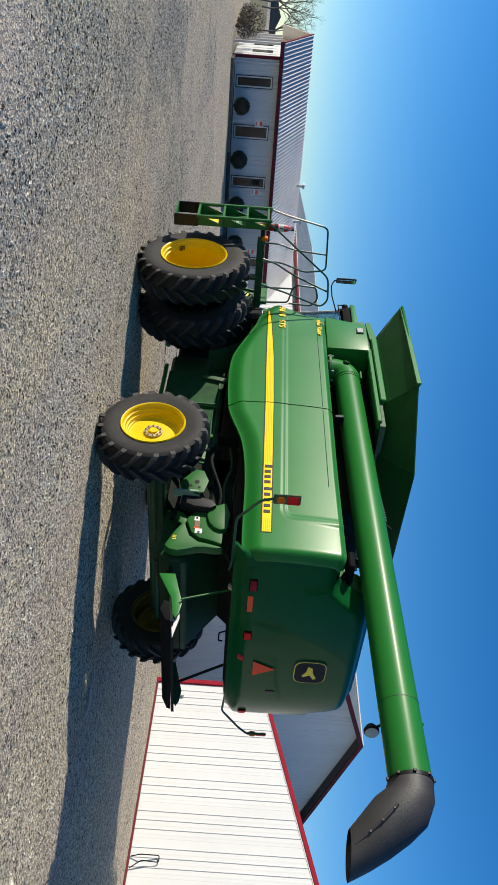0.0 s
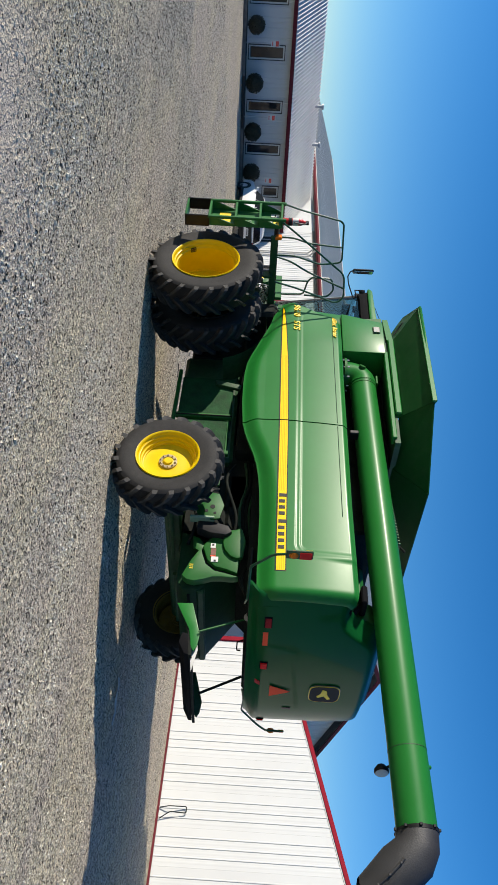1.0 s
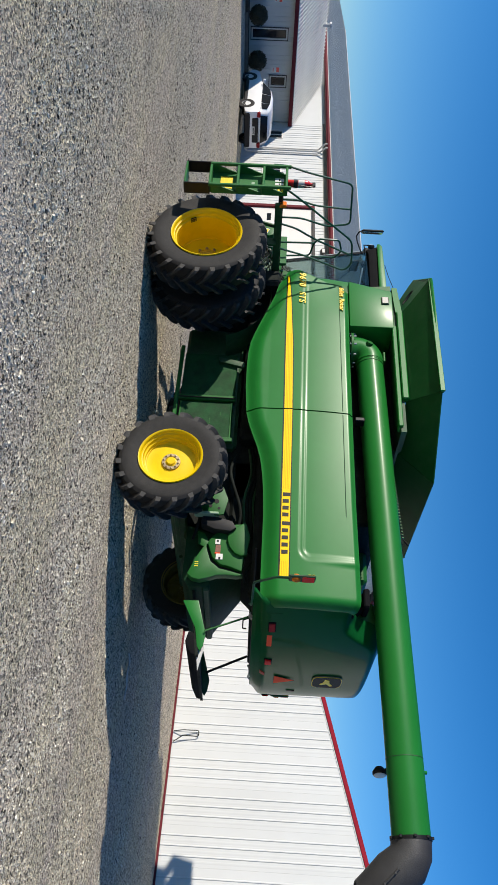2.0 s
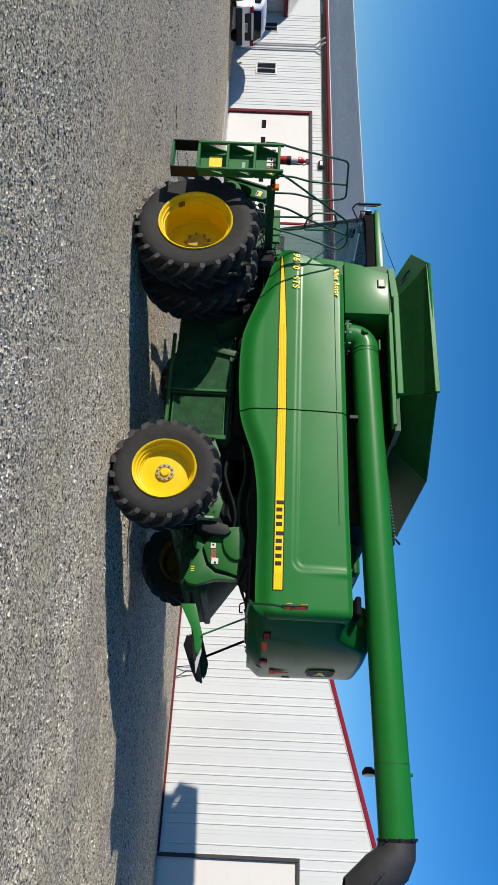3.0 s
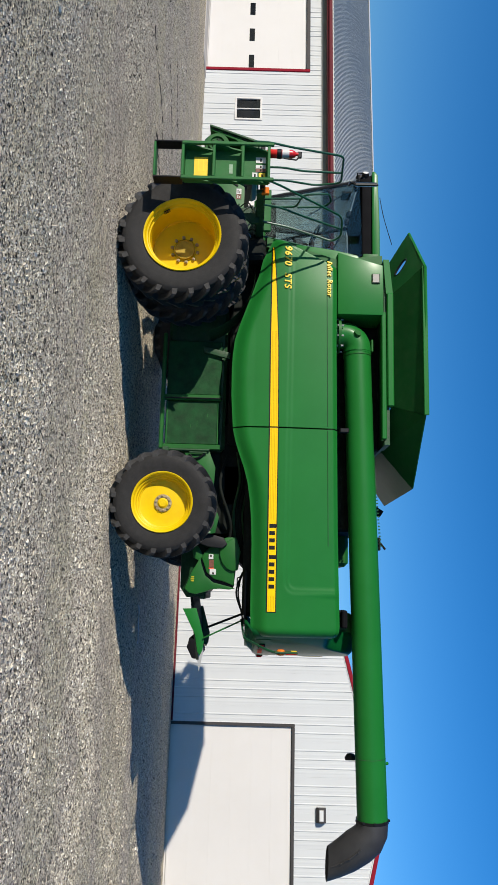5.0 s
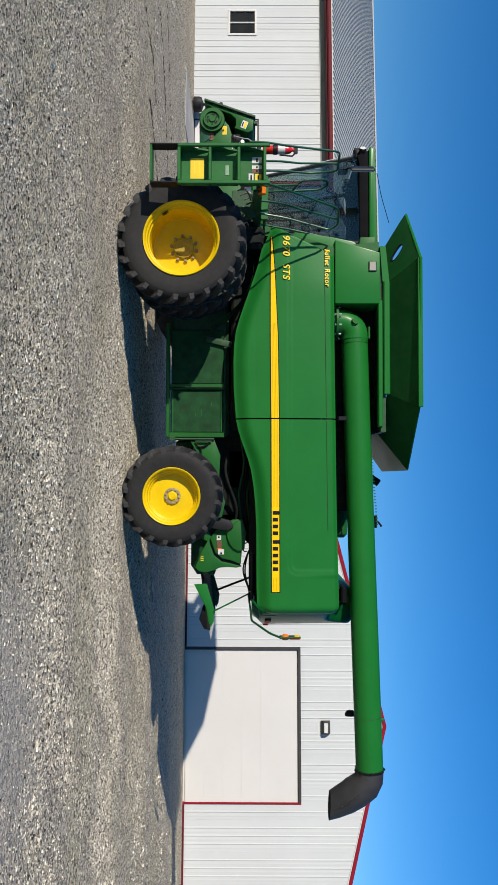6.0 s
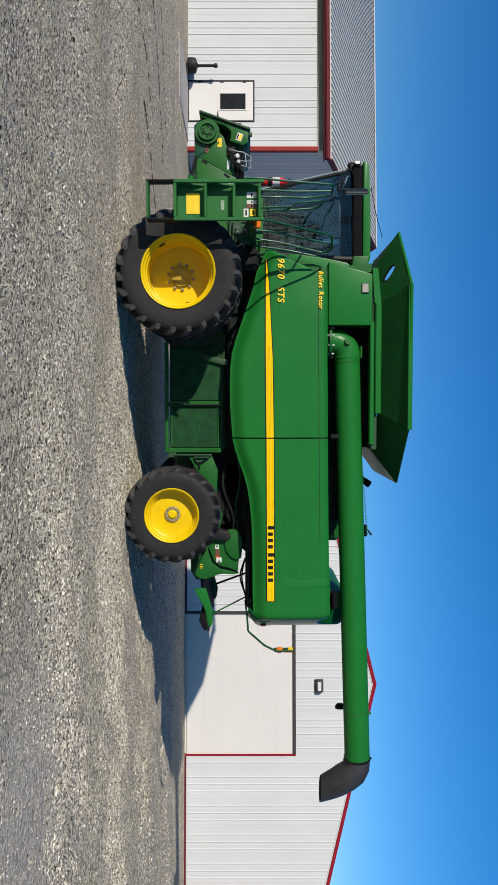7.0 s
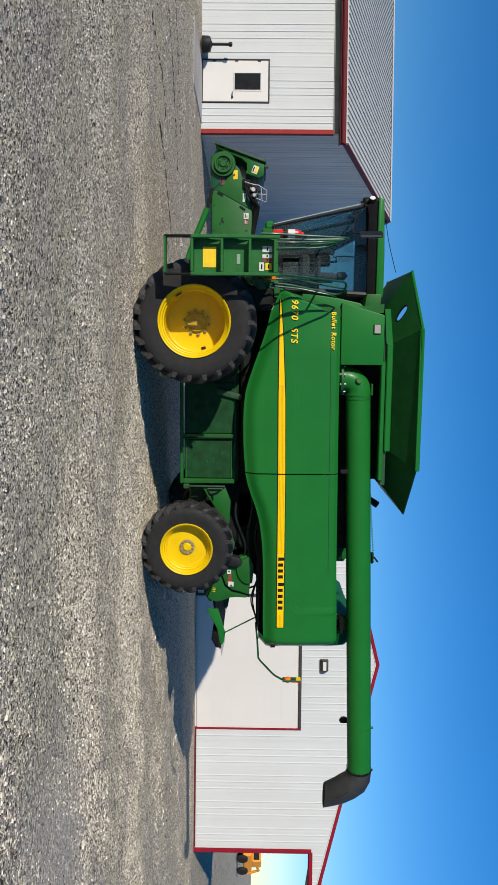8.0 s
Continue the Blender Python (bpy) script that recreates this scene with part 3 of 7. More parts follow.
# grey strip put where the eave shades the top of the siding
part("eave_shade_band", Geo().box((-31.2, L_V - 0.055, 4.26), (L_U1 + 0.02, L_V - 0.034, 4.42)), EAVE_SHADE_GREY, workshop)
gut = Geo()
gut.prism([(y + L_EAVE_V - 9.95, z + 0.26) for y, z in ((9.80, 4.34), (9.80, 4.26), (9.83, 4.22), (9.90, 4.22), (9.90, 4.34), (9.885, 4.34), (9.885, 4.24), (9.84, 4.24), (9.815, 4.27), (9.815, 4.34))], 0, L_U0 - 0.3, L_OVER)
part("gutter", gut, MAROON_TRIM, workshop)
for sgn, edge in ((-1, L_EAVE_V - 0.02), (1, 2 * L_RIDGE_V - L_EAVE_V)):
    dz = L_RIDGE_Z - L_EAVE_Z
    rk = Geo()
    rk.add([(u, v, z + d) for u in (L_OVER - 0.03, L_OVER + 0.03) for v, z in ((edge, L_EAVE_Z), (L_RIDGE_V, L_RIDGE_Z)) for d in (-0.12, 0.04)],
           [(0, 1, 3, 2), (4, 6, 7, 5), (0, 4, 5, 1), (2, 3, 7, 6), (0, 2, 6, 4), (1, 5, 7, 3)])
    part("rake_trim", rk, MAROON_TRIM, workshop)
    sf = Geo()
    sf.add([(u, v, z - 0.12 + d) for u in (L_U1 + 0.02, L_OVER - 0.03) for v, z in ((edge + sgn * -0.1, L_EAVE_Z), (L_RIDGE_V, L_RIDGE_Z)) for d in (-0.03, 0.0)],
           [(0, 1, 3, 2), (4, 6, 7, 5), (0, 4, 5, 1), (2, 3, 7, 6), (0, 2, 6, 4), (1, 5, 7, 3)])
    part("rake_soffit", sf, BROWN_TRIM, workshop)
corner_trim(workshop, L_U1 + 0.02, L_V - 0.03, -0.08, 4.26, 0.13, FADED_RED)
# overhead door with a row of small panes
od = part("overhead_door", Geo().box((-22.72, L_V + 0.105, -0.08), (-15.42, L_V + 0.13, 3.70)), DOOR_WHITE, workshop, "wide white sectional overhead door with small dark panes")
for i in range(7):
    z = i * 3.70 / 7
    part("door_section", Geo().box((-22.72, L_V + 0.06, z + 0.0003), (-15.42, L_V + 0.104, z + 3.70 / 7 - 0.0003), 0.0007), DOOR_WHITE, od)
for i in range(6):
    u = -15.80 - i * 1.23
    pane = Geo().box((u - 0.29, L_V + 0.045, 1.535), (u + 0.29, L_V + 0.075, 1.735), 0.008)
    part("pane", pane, DARK_GLASS, od)
part("door_jamb", Geo().box((-22.93, L_V - 0.04, -0.08), (-22.73, L_V + 0.14, 3.83), 0.01), MAROON_TRIM, workshop)
part("door_jamb", Geo().box((-15.41, L_V - 0.05, -0.08), (-15.29, L_V + 0.14, 3.83), 0.01), RED_TRIM, workshop)
part("door_header", Geo().box((-22.73, L_V - 0.05, 3.70), (-15.41, L_V + 0.14, 3.83), 0.01), BROWN_TRIM, workshop)
# entrance door
part("door_frame", Geo().box((-9.97, L_V - 0.045, -0.04), (-9.93, L_V + 0.1, 2.16), 0.008).box((-8.60, L_V - 0.045, -0.04), (-8.56, L_V + 0.1, 2.16), 0.008).box((-9.93, L_V - 0.045, 2.12), (-8.60, L_V + 0.1, 2.16), 0.008), BROWN_TRIM, workshop)
e_door = part("entrance_door", Geo().box((-9.925, L_V - 0.02, -0.015), (-8.605, L_V + 0.04, 2.115), 0.008), DOOR_WHITE, workshop, "white steel door with a small dark window")
lite = Geo()
for lo, hi in (((-9.55, 0.98), (-9.51, 1.90)), ((-8.98, 0.98), (-8.94, 1.90)), ((-9.51, 0.98), (-8.98, 1.02)), ((-9.51, 1.86), (-8.98, 1.90))):
    lite.box((lo[0], L_V - 0.038, lo[1]), (hi[0], L_V - 0.018, hi[1]), 0.005)
part("pane_frame", lite, DOOR_WHITE, e_door)
part("pane", Geo().box((-9.51, L_V - 0.028, 1.02), (-8.98, L_V - 0.015, 1.86), 0.002), DARK_GLASS, e_door)
handle = Geo().tube([(-8.74, L_V - 0.02, 0.95), (-8.74, L_V - 0.09, 0.95), (-8.90, L_V - 0.09, 0.95)], 0.014, 8).lathe([(0.0, -0.035), (0.035, -0.035), (0.035, -0.02), (0, -0.02)], pose(-8.74, L_V, 0.95), 12)
part("lever_handle", handle, BROWN_TRIM, e_door)
for z in (0.35, 1.08, 1.82):
    part("hinge", Geo().box((-9.915, L_V - 0.035, z - 0.05), (-9.885, L_V - 0.01, z + 0.05)), BROWN_TRIM, e_door)
for h in L_HOLES[2:]:
    window_unit(workshop, h[0] + 0.07, h[1] - 0.07, h[2] + 0.07, h[3] - 0.07, L_V, bars=1, upright=True)
for u in (-28.24, -27.82):
    d = Geo().tube(rounded_path([(u, L_EAVE_V - 0.09, 4.48), (u, L_EAVE_V - 0.05, 4.34), (u, L_V - 0.10, 4.02), (u, L_V - 0.10, 0.25), (u, L_V - 0.24, 0.12)], 0.08), 0.045, 8)
    part("downspout", d, DOOR_WHITE, workshop)


def wall_light(u, v):
    lamp = thing("wall_pack_light", "dark wall-mounted floodlight with a glass face", "wall light", m=SITE)
    body = Geo().prism([(v, 4.07), (v - 0.05, 4.06), (v - 0.17, 4.13), (v - 0.17, 4.26), (v - 0.06, 4.33), (v, 4.33)], 0, u - 0.19, u + 0.19)
    part("housing", body, BROWN_TRIM, lamp, bevel=0.012)
    part("lens", Geo().box((u - 0.14, v - 0.18, 4.14), (u + 0.14, v - 0.165, 4.25), 0.005), WHITE_DECAL, lamp)


wall_light(-19.02, L_V - 0.03)

# The second building, its gable to the yard, with an open bay at one end.
R_V, R_U0, R_U1, R_END, R_PEAK, R_PEAK_Z, R_SLOPE = 10.85, -2.28, 16.10, 21.3, 9.76, 5.85, 0.247
R_HOLES = [(7.49, 11.97, -0.2, 3.42), (R_U1, R_END - 0.25, -0.2, 3.86)]


def r_top(u):
    return R_PEAK_Z - abs(u - R_PEAK) * R_SLOPE


shed = thing("machine_shed", "white ribbed-steel shed with red trim and an open bay", "building", m=SITE)
r_front = part("wall", wall_core(R_U0, R_END, -0.10, lambda u: r_top(u) + 0.05, R_HOLES, R_V, R_V + 0.2), WHITE_SIDING, shed)
R_BACK, BAY_BACK = 26.0, R_V + 1.5
part("side_wall", Geo().box((R_U0, R_V + 0.2, -0.1), (R_U0 + 0.2, R_BACK, r_top(R_U0))), WHITE_SIDING, shed)
part("side_wall", Geo().box((R_U1 - 0.35, R_V + 0.2, -0.1), (R_U1 - 0.15, R_BACK, 3.9)), WHITE_SIDING, shed)
back = Geo().prism([(R_U0 + 0.2, 0), (R_U1 - 0.35, 0), (R_U1 - 0.35, r_top(R_U1)), (R_PEAK, R_PEAK_Z), (R_U0 + 0.2, r_top(R_U0))], 1, R_BACK - 0.2, R_BACK)
part("back_wall", back, WHITE_SIDING, shed)
part("bay_ceiling", Geo().box((R_U1 - 0.15, R_V + 0.2, 3.86), (R_END - 0.2, BAY_BACK, 3.9)), BROWN_TRIM, shed)
part("post", Geo().box((R_END - 0.22, BAY_BACK - 0.3, -0.08), (R_END, BAY_BACK - 0.08, 3.86)), BROWN_TRIM, shed)
for sgn, e in ((-1, R_U0 - 0.35), (1, R_END + 0.35)):
    ez = R_PEAK_Z + 0.12 - abs(e - R_PEAK) * R_SLOPE
    if sgn < 0:
        ribbed_roof(shed, ROOF_WHITE, "pale ribbed steel roof slope", R_V - 0.035, R_BACK + 0.3, (e, ez), (R_PEAK, R_PEAK_Z + 0.12), 0.3, along_u=False)
    else:
        split = (R_U1 - 0.1, r_top(R_U1 - 0.1) + 0.12)
        ribbed_roof(shed, ROOF_WHITE, "pale ribbed steel roof slope", R_V - 0.035, R_BACK + 0.3, split, (R_PEAK, R_PEAK_Z + 0.12), 0.3, along_u=False)
        ribbed_roof(shed, ROOF_WHITE, "pale ribbed steel roof over the bay", R_V - 0.035, BAY_BACK, (e, ez), split, 0.3, along_u=False)
    rk = Geo()
    rk.add([(u, v, z + d) for v in (R_V - 0.052, R_V - 0.028) for u, z in ((e, ez), (R_PEAK, R_PEAK_Z + 0.12)) for d in (-0.055, 0.05)],
           [(0, 1, 3, 2), (4, 6, 7, 5), (0, 4, 5, 1), (2, 3, 7, 6), (0, 2, 6, 4), (1, 5, 7, 3)])
    part("rake_trim", rk, RED_TRIM, shed, "barn-red rake trim")
    sf = Geo()
    sf.add([(u, v, z - 0.06 + d) for v in (R_V - 0.027, R_V - 0.013) for u, z in ((e, ez), (R_PEAK, R_PEAK_Z + 0.12)) for d in (-0.03, 0.0)],
           [(0, 1, 3, 2), (4, 6, 7, 5), (0, 4, 5, 1), (2, 3, 7, 6), (0, 2, 6, 4), (1, 5, 7, 3)])
    part("rake_soffit", sf, WHITE_SIDING, shed)
corner_trim(shed, R_U0 + 0.10, R_V - 0.03, -0.08, r_top(R_U0) - 0.05, 0.13)
corner_trim(shed, R_U1, R_V - 0.04, -0.08, 3.86, 0.11)
part("door_header", Geo().box((R_U1, R_V - 0.05, 3.78), (R_END - 0.25, R_V + 0.2, 3.90)), RED_TRIM, shed)
part("base_trim", Geo().box((R_U0 + 0.121, R_V - 0.05, -0.08), (7.45, R_V - 0.02, -0.005)).box((12.0, R_V - 0.05, -0.08), (R_U1 - 0.151, R_V - 0.02, -0.005)), MAROON_TRIM, shed)
r_door = part("overhead_door", Geo().box((7.552, R_V + 0.075, -0.08), (11.947, R_V + 0.10, 3.37)), DOOR_WHITE, shed, "closed white sectional overhead door in a thin dark frame")
for i in range(6):
    z = i * 3.37 / 6
    part("door_section", Geo().box((7.552, R_V + 0.03, z + 0.0003), (11.947, R_V + 0.074, z + 3.37 / 6 - 0.0003), 0.0007), DOOR_WHITE, r_door)
part("door_jamb", Geo().box((7.46, R_V - 0.035, -0.08), (7.55, R_V + 0.28, 3.46), 0.008), BROWN_TRIM, shed)
part("door_jamb", Geo().box((11.949, R_V - 0.035, -0.08), (11.995, R_V + 0.28, 3.46), 0.008), RED_TRIM, shed)
part("door_header", Geo().box((7.552, R_V - 0.035, 3.373), (11.947, R_V + 0.28, 3.46), 0.008), BROWN_TRIM, shed)
wall_light(9.79, R_V - 0.03)
rack = thing("bent_wire_rack", "bent steel rod rack fixed low on the wall", "rack", m=SITE)
part("rod", Geo().tube(rounded_path([(2.90, R_V - 0.05, 0.02), (2.90, R_V - 0.16, 0.25), (2.86, R_V - 0.08, 0.68), (3.02, R_V - 0.08, 0.68), (3.04, R_V - 0.16, 0.28), (3.18, R_V - 0.05, 0.02)], 0.05), 0.013, 8), DARK, rack)
socket = thing("outlet_box", "small grey electric outlet box", "outlet", m=SITE)
part("box", Geo().box((-1.81, R_V - 0.10, 0.63), (-1.69, R_V - 0.03, 0.77), 0.012), GREY_STEEL, socket)

# The low office wing, square to the workshop.
O_U, O_V0, O_V1, O_EAVE, O_RIDGE_U, O_RIDGE_Z = -31.3, -2.3, 10.93, 2.45, -36.2, 4.22
O_HOLES = [(-1.32, -0.78, 0.2, 2.06), (1.10, 1.76, 0.2, 2.02), (3.78, 4.36, 0.2, 2.04), (6.03, 6.60, 0.2, 2.06), (8.41, 9.0, 1.22, 2.1)]
wing = thing("office_wing", "low white-sided office wing with tall windows and steel roof", "building", m=SITE)
o_front = part("wall", wall_core(O_V0, O_V1, -0.10, lambda u: O_EAVE, O_HOLES, O_U - 0.2, O_U, axis=0), WHITE_SIDING, wing)
o_gable = Geo().prism([(O_U - 0.2, 0), (O_U - 0.2, 2.6), (O_RIDGE_U, 4.05), (-41.0, 2.5), (-41.0, 0)], 1, O_V0, O_V0 + 0.2)
part("gable_wall", o_gable, WHITE_SIDING, wing)
ribbed_roof(wing, ROOF_DULL, "weathered ribbed steel roof", -3.0, O_V1, (-30.82, 2.56), (O_RIDGE_U, O_RIDGE_Z), 0.20, 0.055, along_u=False)
ribbed_roof(wing, ROOF_WHITE, "", -3.0, O_V1, (-41.5, 2.56), (O_RIDGE_U, O_RIDGE_Z), 0.6, along_u=False, ribs=False)
part("fascia", Geo().box((-30.83, -3.0, 2.36), (-30.76, O_V1, 2.56), 0.01), MAROON_TRIM, wing)
part("soffit", Geo().box((O_U, -2.9, 2.40), (-30.84, O_V1, 2.44)), BROWN_TRIM, wing)
rk = Geo()
rk.add([(u, v, z + d) for v in (-3.04, -2.98) for u, z in ((-30.8, 2.56), (O_RIDGE_U, O_RIDGE_Z)) for d in (-0.2, 0.03)],
       [(0, 1, 3, 2), (4, 6, 7, 5), (0, 4, 5, 1), (2, 3, 7, 6), (0, 2, 6, 4), (1, 5, 7, 3)])
part("rake_trim", rk, MAROON_TRIM, wing)
for h in O_HOLES:
    trim = Geo()
    for lo, hi in (((h[0] - 0.04, h[2] - 0.04), (h[1] + 0.04, h[2])), ((h[0] - 0.04, h[3]), (h[1] + 0.04, h[3] + 0.04)), ((h[0] - 0.04, h[2]), (h[0], h[3])), ((h[1], h[2]), (h[1] + 0.04, h[3]))):
        trim.box((O_U + 0.005, lo[0], lo[1]), (O_U + 0.06, hi[0], hi[1]))
    part("window_trim", trim, BROWN_TRIM, wing)
    window_unit(wing, h[0] + 0.07, h[1] - 0.07, h[2] + 0.07, h[3] - 0.07, O_U, axis=0, s=1, bars=0)
for i in range(4):
    u = -32.4 - i * 1.35
    part("porch_post", Geo().box((u - 0.06, O_V0 - 0.55, -0.08), (u + 0.06, O_V0 - 0.43, 2.5), 0.01), DOOR_WHITE, wing)
part("gable_boarding", Geo().prism([(-31.6, 2.52), (-36.2, 3.98), (-40.8, 2.52)], 1, O_V0 - 0.04, O_V0 - 0.003), TAN_SIDING, wing, "tan boarded gable")
for i in range(22):
    u = -32.0 - i * 0.4
    part("batten", Geo().box((u - 0.03, O_V0 - 0.065, 2.53), (u + 0.03, O_V0 - 0.04, 2.50 + (4.6 - abs(u + 36.2)) * 0.31)), TAN_SIDING, wing)
for u in (-33.2, -36.4, -39.2):
    part("porch_window", Geo().box((u - 0.45, O_V0 - 0.03, 0.9), (u + 0.45, O_V0 - 0.003, 2.0), 0.01), DARK_GLASS, wing)
for v in (5.2, 7.4):
    vent = Geo().lathe([(0.0, 0.42), (0.16, 0.40), (0.17, 0.30), (0.09, 0.28), (0.09, -0.15)], pose(-35.6, v, 4.1, 90), 14)
    part("roof_vent", vent, GREY_STEEL, wing)
corner_trim(wing, O_U + 0.03, O_V0 + 0.02, -0.05, 2.42, 0.12, MAROON_TRIM)
spout_v = O_V0 + 0.32
part("downspout", Geo().tube([(O_U + 0.09, spout_v, 0.20), (O_U + 0.09, spout_v, 2.30)], 0.045, 8), WHITE_SIDING, wing)
part("downspout_elbow", Geo().tube(rounded_path([(O_U + 0.09, spout_v, 0.30), (O_U + 0.09, spout_v, 0.16), (O_U + 0.34, spout_v, 0.08)], 0.08), 0.055, 8), DOOR_WHITE, wing)
part("downspout_elbow", Geo().tube(rounded_path([(O_U + 0.09, spout_v, 2.22), (O_U + 0.09, spout_v, 2.34), (O_U + 0.30, spout_v, 2.46)], 0.08), 0.055, 8), DOOR_WHITE, wing)
bed = thing("planting_bed", "dark mulch bed with low timber edging along the wall", "flower bed", m=SITE)
part("mulch", Geo().box((O_U + 0.0, O_V0, -0.08), (O_U + 1.5, 9.6, 0.09), 0.03), MULCH, bed)
for v0, v1 in ((O_V0, 2.2), (4.8, 7.6)):
    part("edging", Geo().box((O_U + 1.5, v0, -0.08), (O_U + 1.62, v1, 0.10), 0.02), BARK, bed)
walkway = part("doorstep_slab", Geo().box((-9.75, 7.85, -0.10), (-7.86, L_V - 0.05, -0.035), 0.01), CONCRETE)
walkway.matrix_world = SITE
tagged(walkway, "pale concrete slab in front of the entrance door", "pavement", kind="structure")
apron = part("door_apron", Geo().box((-23.3, 9.8, -0.08), (-14.9, L_V + 0.05, -0.035), 0.01), CONCRETE)
apron.matrix_world = SITE
tagged(apron, "thin concrete apron at the overhead door", "pavement", kind="structure")

# ---- the combine harvester ----
combine = thing("combine_harvester", "green and yellow combine harvester with dual front tyres, parked on gravel", "combine harvester")


def tyre_geo(R, rim, w, lugs, lug_h):
    """A bar-lug farm tyre round the y axis, centred, with slanting lugs that meet near the middle."""
    g = Geo()
    b = R - lug_h
    h = w / 2
    side = [(rim - 0.015, -h * 0.90), (rim + 0.02, -h * 0.93), (rim + 0.06, -h * 0.95), (rim + (b - rim) * 0.45, -h * 1.0), (rim + (b - rim) * 0.75, -h * 1.0), (b - 0.05, -h * 0.965), (b - 0.015, -h * 0.86), (b, -h * 0.4)]
    prof = side + [(r, -y) for r, y in reversed(side)]
    g.lathe(prof, sides=72)
    return g


def lug_mesh(R, rim, w, lugs, lug_h, s):
    """One slanting tread bar of such a tyre, from the middle to the shoulder on side s."""
    b, h = R - lug_h, w / 2
    sweep = 0.96 * math.tau / lugs
    secs = []
    for k in range(7):
        t = k / 6
        y = s * h * (0.02 + 0.945 * min(1.0, t * 1.04))
        ang = sweep * (t ** 0.85)
        top = R - (0.0 if t < 0.78 else 0.010 + 0.038 * ((t - 0.78) / 0.22) ** 1.5)
        bot = b - (0.02 if t < 0.8 else 0.02 + 0.05 * (t - 0.8) / 0.2)
        half = (0.024 + 0.014 * t) / R
        tp = [(top, ang - half * 0.8), (top, ang + half * 0.8), (bot, ang + half * 1.2), (bot, ang - half * 1.2)]
        secs.append([(r * math.cos(q), y, r * math.sin(q)) for r, q in tp])
    fs = [(0, 1, 2, 3), (24, 27, 26, 25)]
    for k in range(6):
        fs += [(4 * k + j, 4 * k + (j + 1) % 4, 4 * k + 4 + (j + 1) % 4, 4 * k + 4 + j) for j in range(4)]
    return Geo().add([p for sec in secs for p in sec], fs).mesh("tread_lug", LUG_RUBBER, 25)


LUGS = {}


def rim_geo(r, half, disc_y, hub_r):
    """A dished wheel rim: outer flange towards -y, stepped barrel, and a disc at disc_y."""
    prof = [(r - 0.005, half), (r + 0.018, half), (r + 0.018, half - 0.02), (r - 0.035, half - 0.05), (r - 0.05, 0.02), (r - 0.05, -half + 0.10), (r - 0.035, -half + 0.075), (r - 0.03, -half + 0.05),
            (r + 0.012, -half + 0.02), (r + 0.020, -half + 0.004), (r + 0.012, -half - 0.010), (r - 0.004, -half - 0.004), (r - 0.016, -half + 0.012), (r - 0.020, -half + 0.050), (r - 0.040, -half + 0.058), (r - 0.044, -half + 0.100), (r - 0.066, -half + 0.112)]
    prof += [(r - 0.070, disc_y - 0.024), (r - 0.080, disc_y - 0.020), (r - 0.084, disc_y), (r - 0.12, disc_y + 0.004), (r * 0.55, disc_y + 0.002), (hub_r + 0.06, disc_y - 0.002), (hub_r, disc_y - 0.006), (0.0, disc_y - 0.006)]
    return Geo().lathe(prof, sides=72)


def wheel(x, y, z, R, rim_r, w, lugs, lug_h, disc_y, hub_r, bolts, side=1, spin=0.0, name="wheel", label="", rim_mat=None):
    """side 1: the dish faces -y; -1: it faces +y."""
    m = pose(x, y, z) @ pose(0, 0, 0, 0, spin, 0 if side > 0 else 180)
    wh = part(name, tyre_geo(R, rim_r, w, lugs, lug_h).moved(m), RUBBER, combine, label or "black bar-lug tyre on a yellow rim", smooth=32)
    for k in (-1, 1):
        if (R, k) not in LUGS:
            LUGS[R, k] = lug_mesh(R, rim_r, w, lugs, lug_h, k)
        for i in range(lugs):
            lug = new("tread_lug", LUGS[R, k])
            lug.parent = wh
            lug.matrix_local = m @ pose(0, 0, 0, 0, 360 * (i + (0.5 if k > 0 else 0)) / lugs, 0)
    rim = part("rim", rim_geo(rim_r, w * 0.49, disc_y, hub_r).moved(m), rim_mat or YELLOW, wh, "" if rim_mat else "dished yellow steel rim", smooth=40)
    if R < 0.9:
        ring = Geo().lathe([(hub_r * 0.62, disc_y - 0.024), (hub_r * 0.66, disc_y - 0.032), (hub_r * 0.98, disc_y - 0.030), (hub_r, disc_y - 0.024), (hub_r, disc_y)], m, 36)
        part("hub_flange", ring, GREASY, wh, "greasy steel hub flange", smooth=30)
        cap = Geo().lathe([(0.0, disc_y - 0.050), (hub_r * 0.40, disc_y - 0.050), (hub_r * 0.46, disc_y - 0.044), (hub_r * 0.50, disc_y - 0.026), (hub_r * 0.60, disc_y - 0.022), (hub_r * 0.60, disc_y)], m, 32)
        part("hub_cap", cap, YELLOW, wh, smooth=30)
        ring_r, bolt_r, out = hub_r * 0.82, 0.016, 0.052
    else:
        cap = Geo().lathe([(0.0, disc_y - 0.035), (hub_r * 0.80, disc_y - 0.038), (hub_r * 0.84, disc_y - 0.050), (hub_r * 0.88, disc_y - 0.050), (hub_r * 0.90, disc_y - 0.040), (hub_r * 0.90, disc_y)], m, 36)
        part("hub", cap, HUB_YELLOW, wh, smooth=30)
        ring_r, bolt_r, out = hub_r * 1.16, 0.026, 0.046
    for i in range(bolts):
        a = i * math.tau / bolts + 0.2
        p = m @ pose(ring_r * math.cos(a), disc_y, ring_r * math.sin(a))
        part("wheel_bolt", Geo().lathe([(0.0, -out), (bolt_r * 0.55, -out), (bolt_r * 0.6, -out * 0.75), (bolt_r, -out * 0.72), (bolt_r, 0.0)], p, 6), GREASY if R < 0.9 else BOLT_STEEL, wh)
    return wh


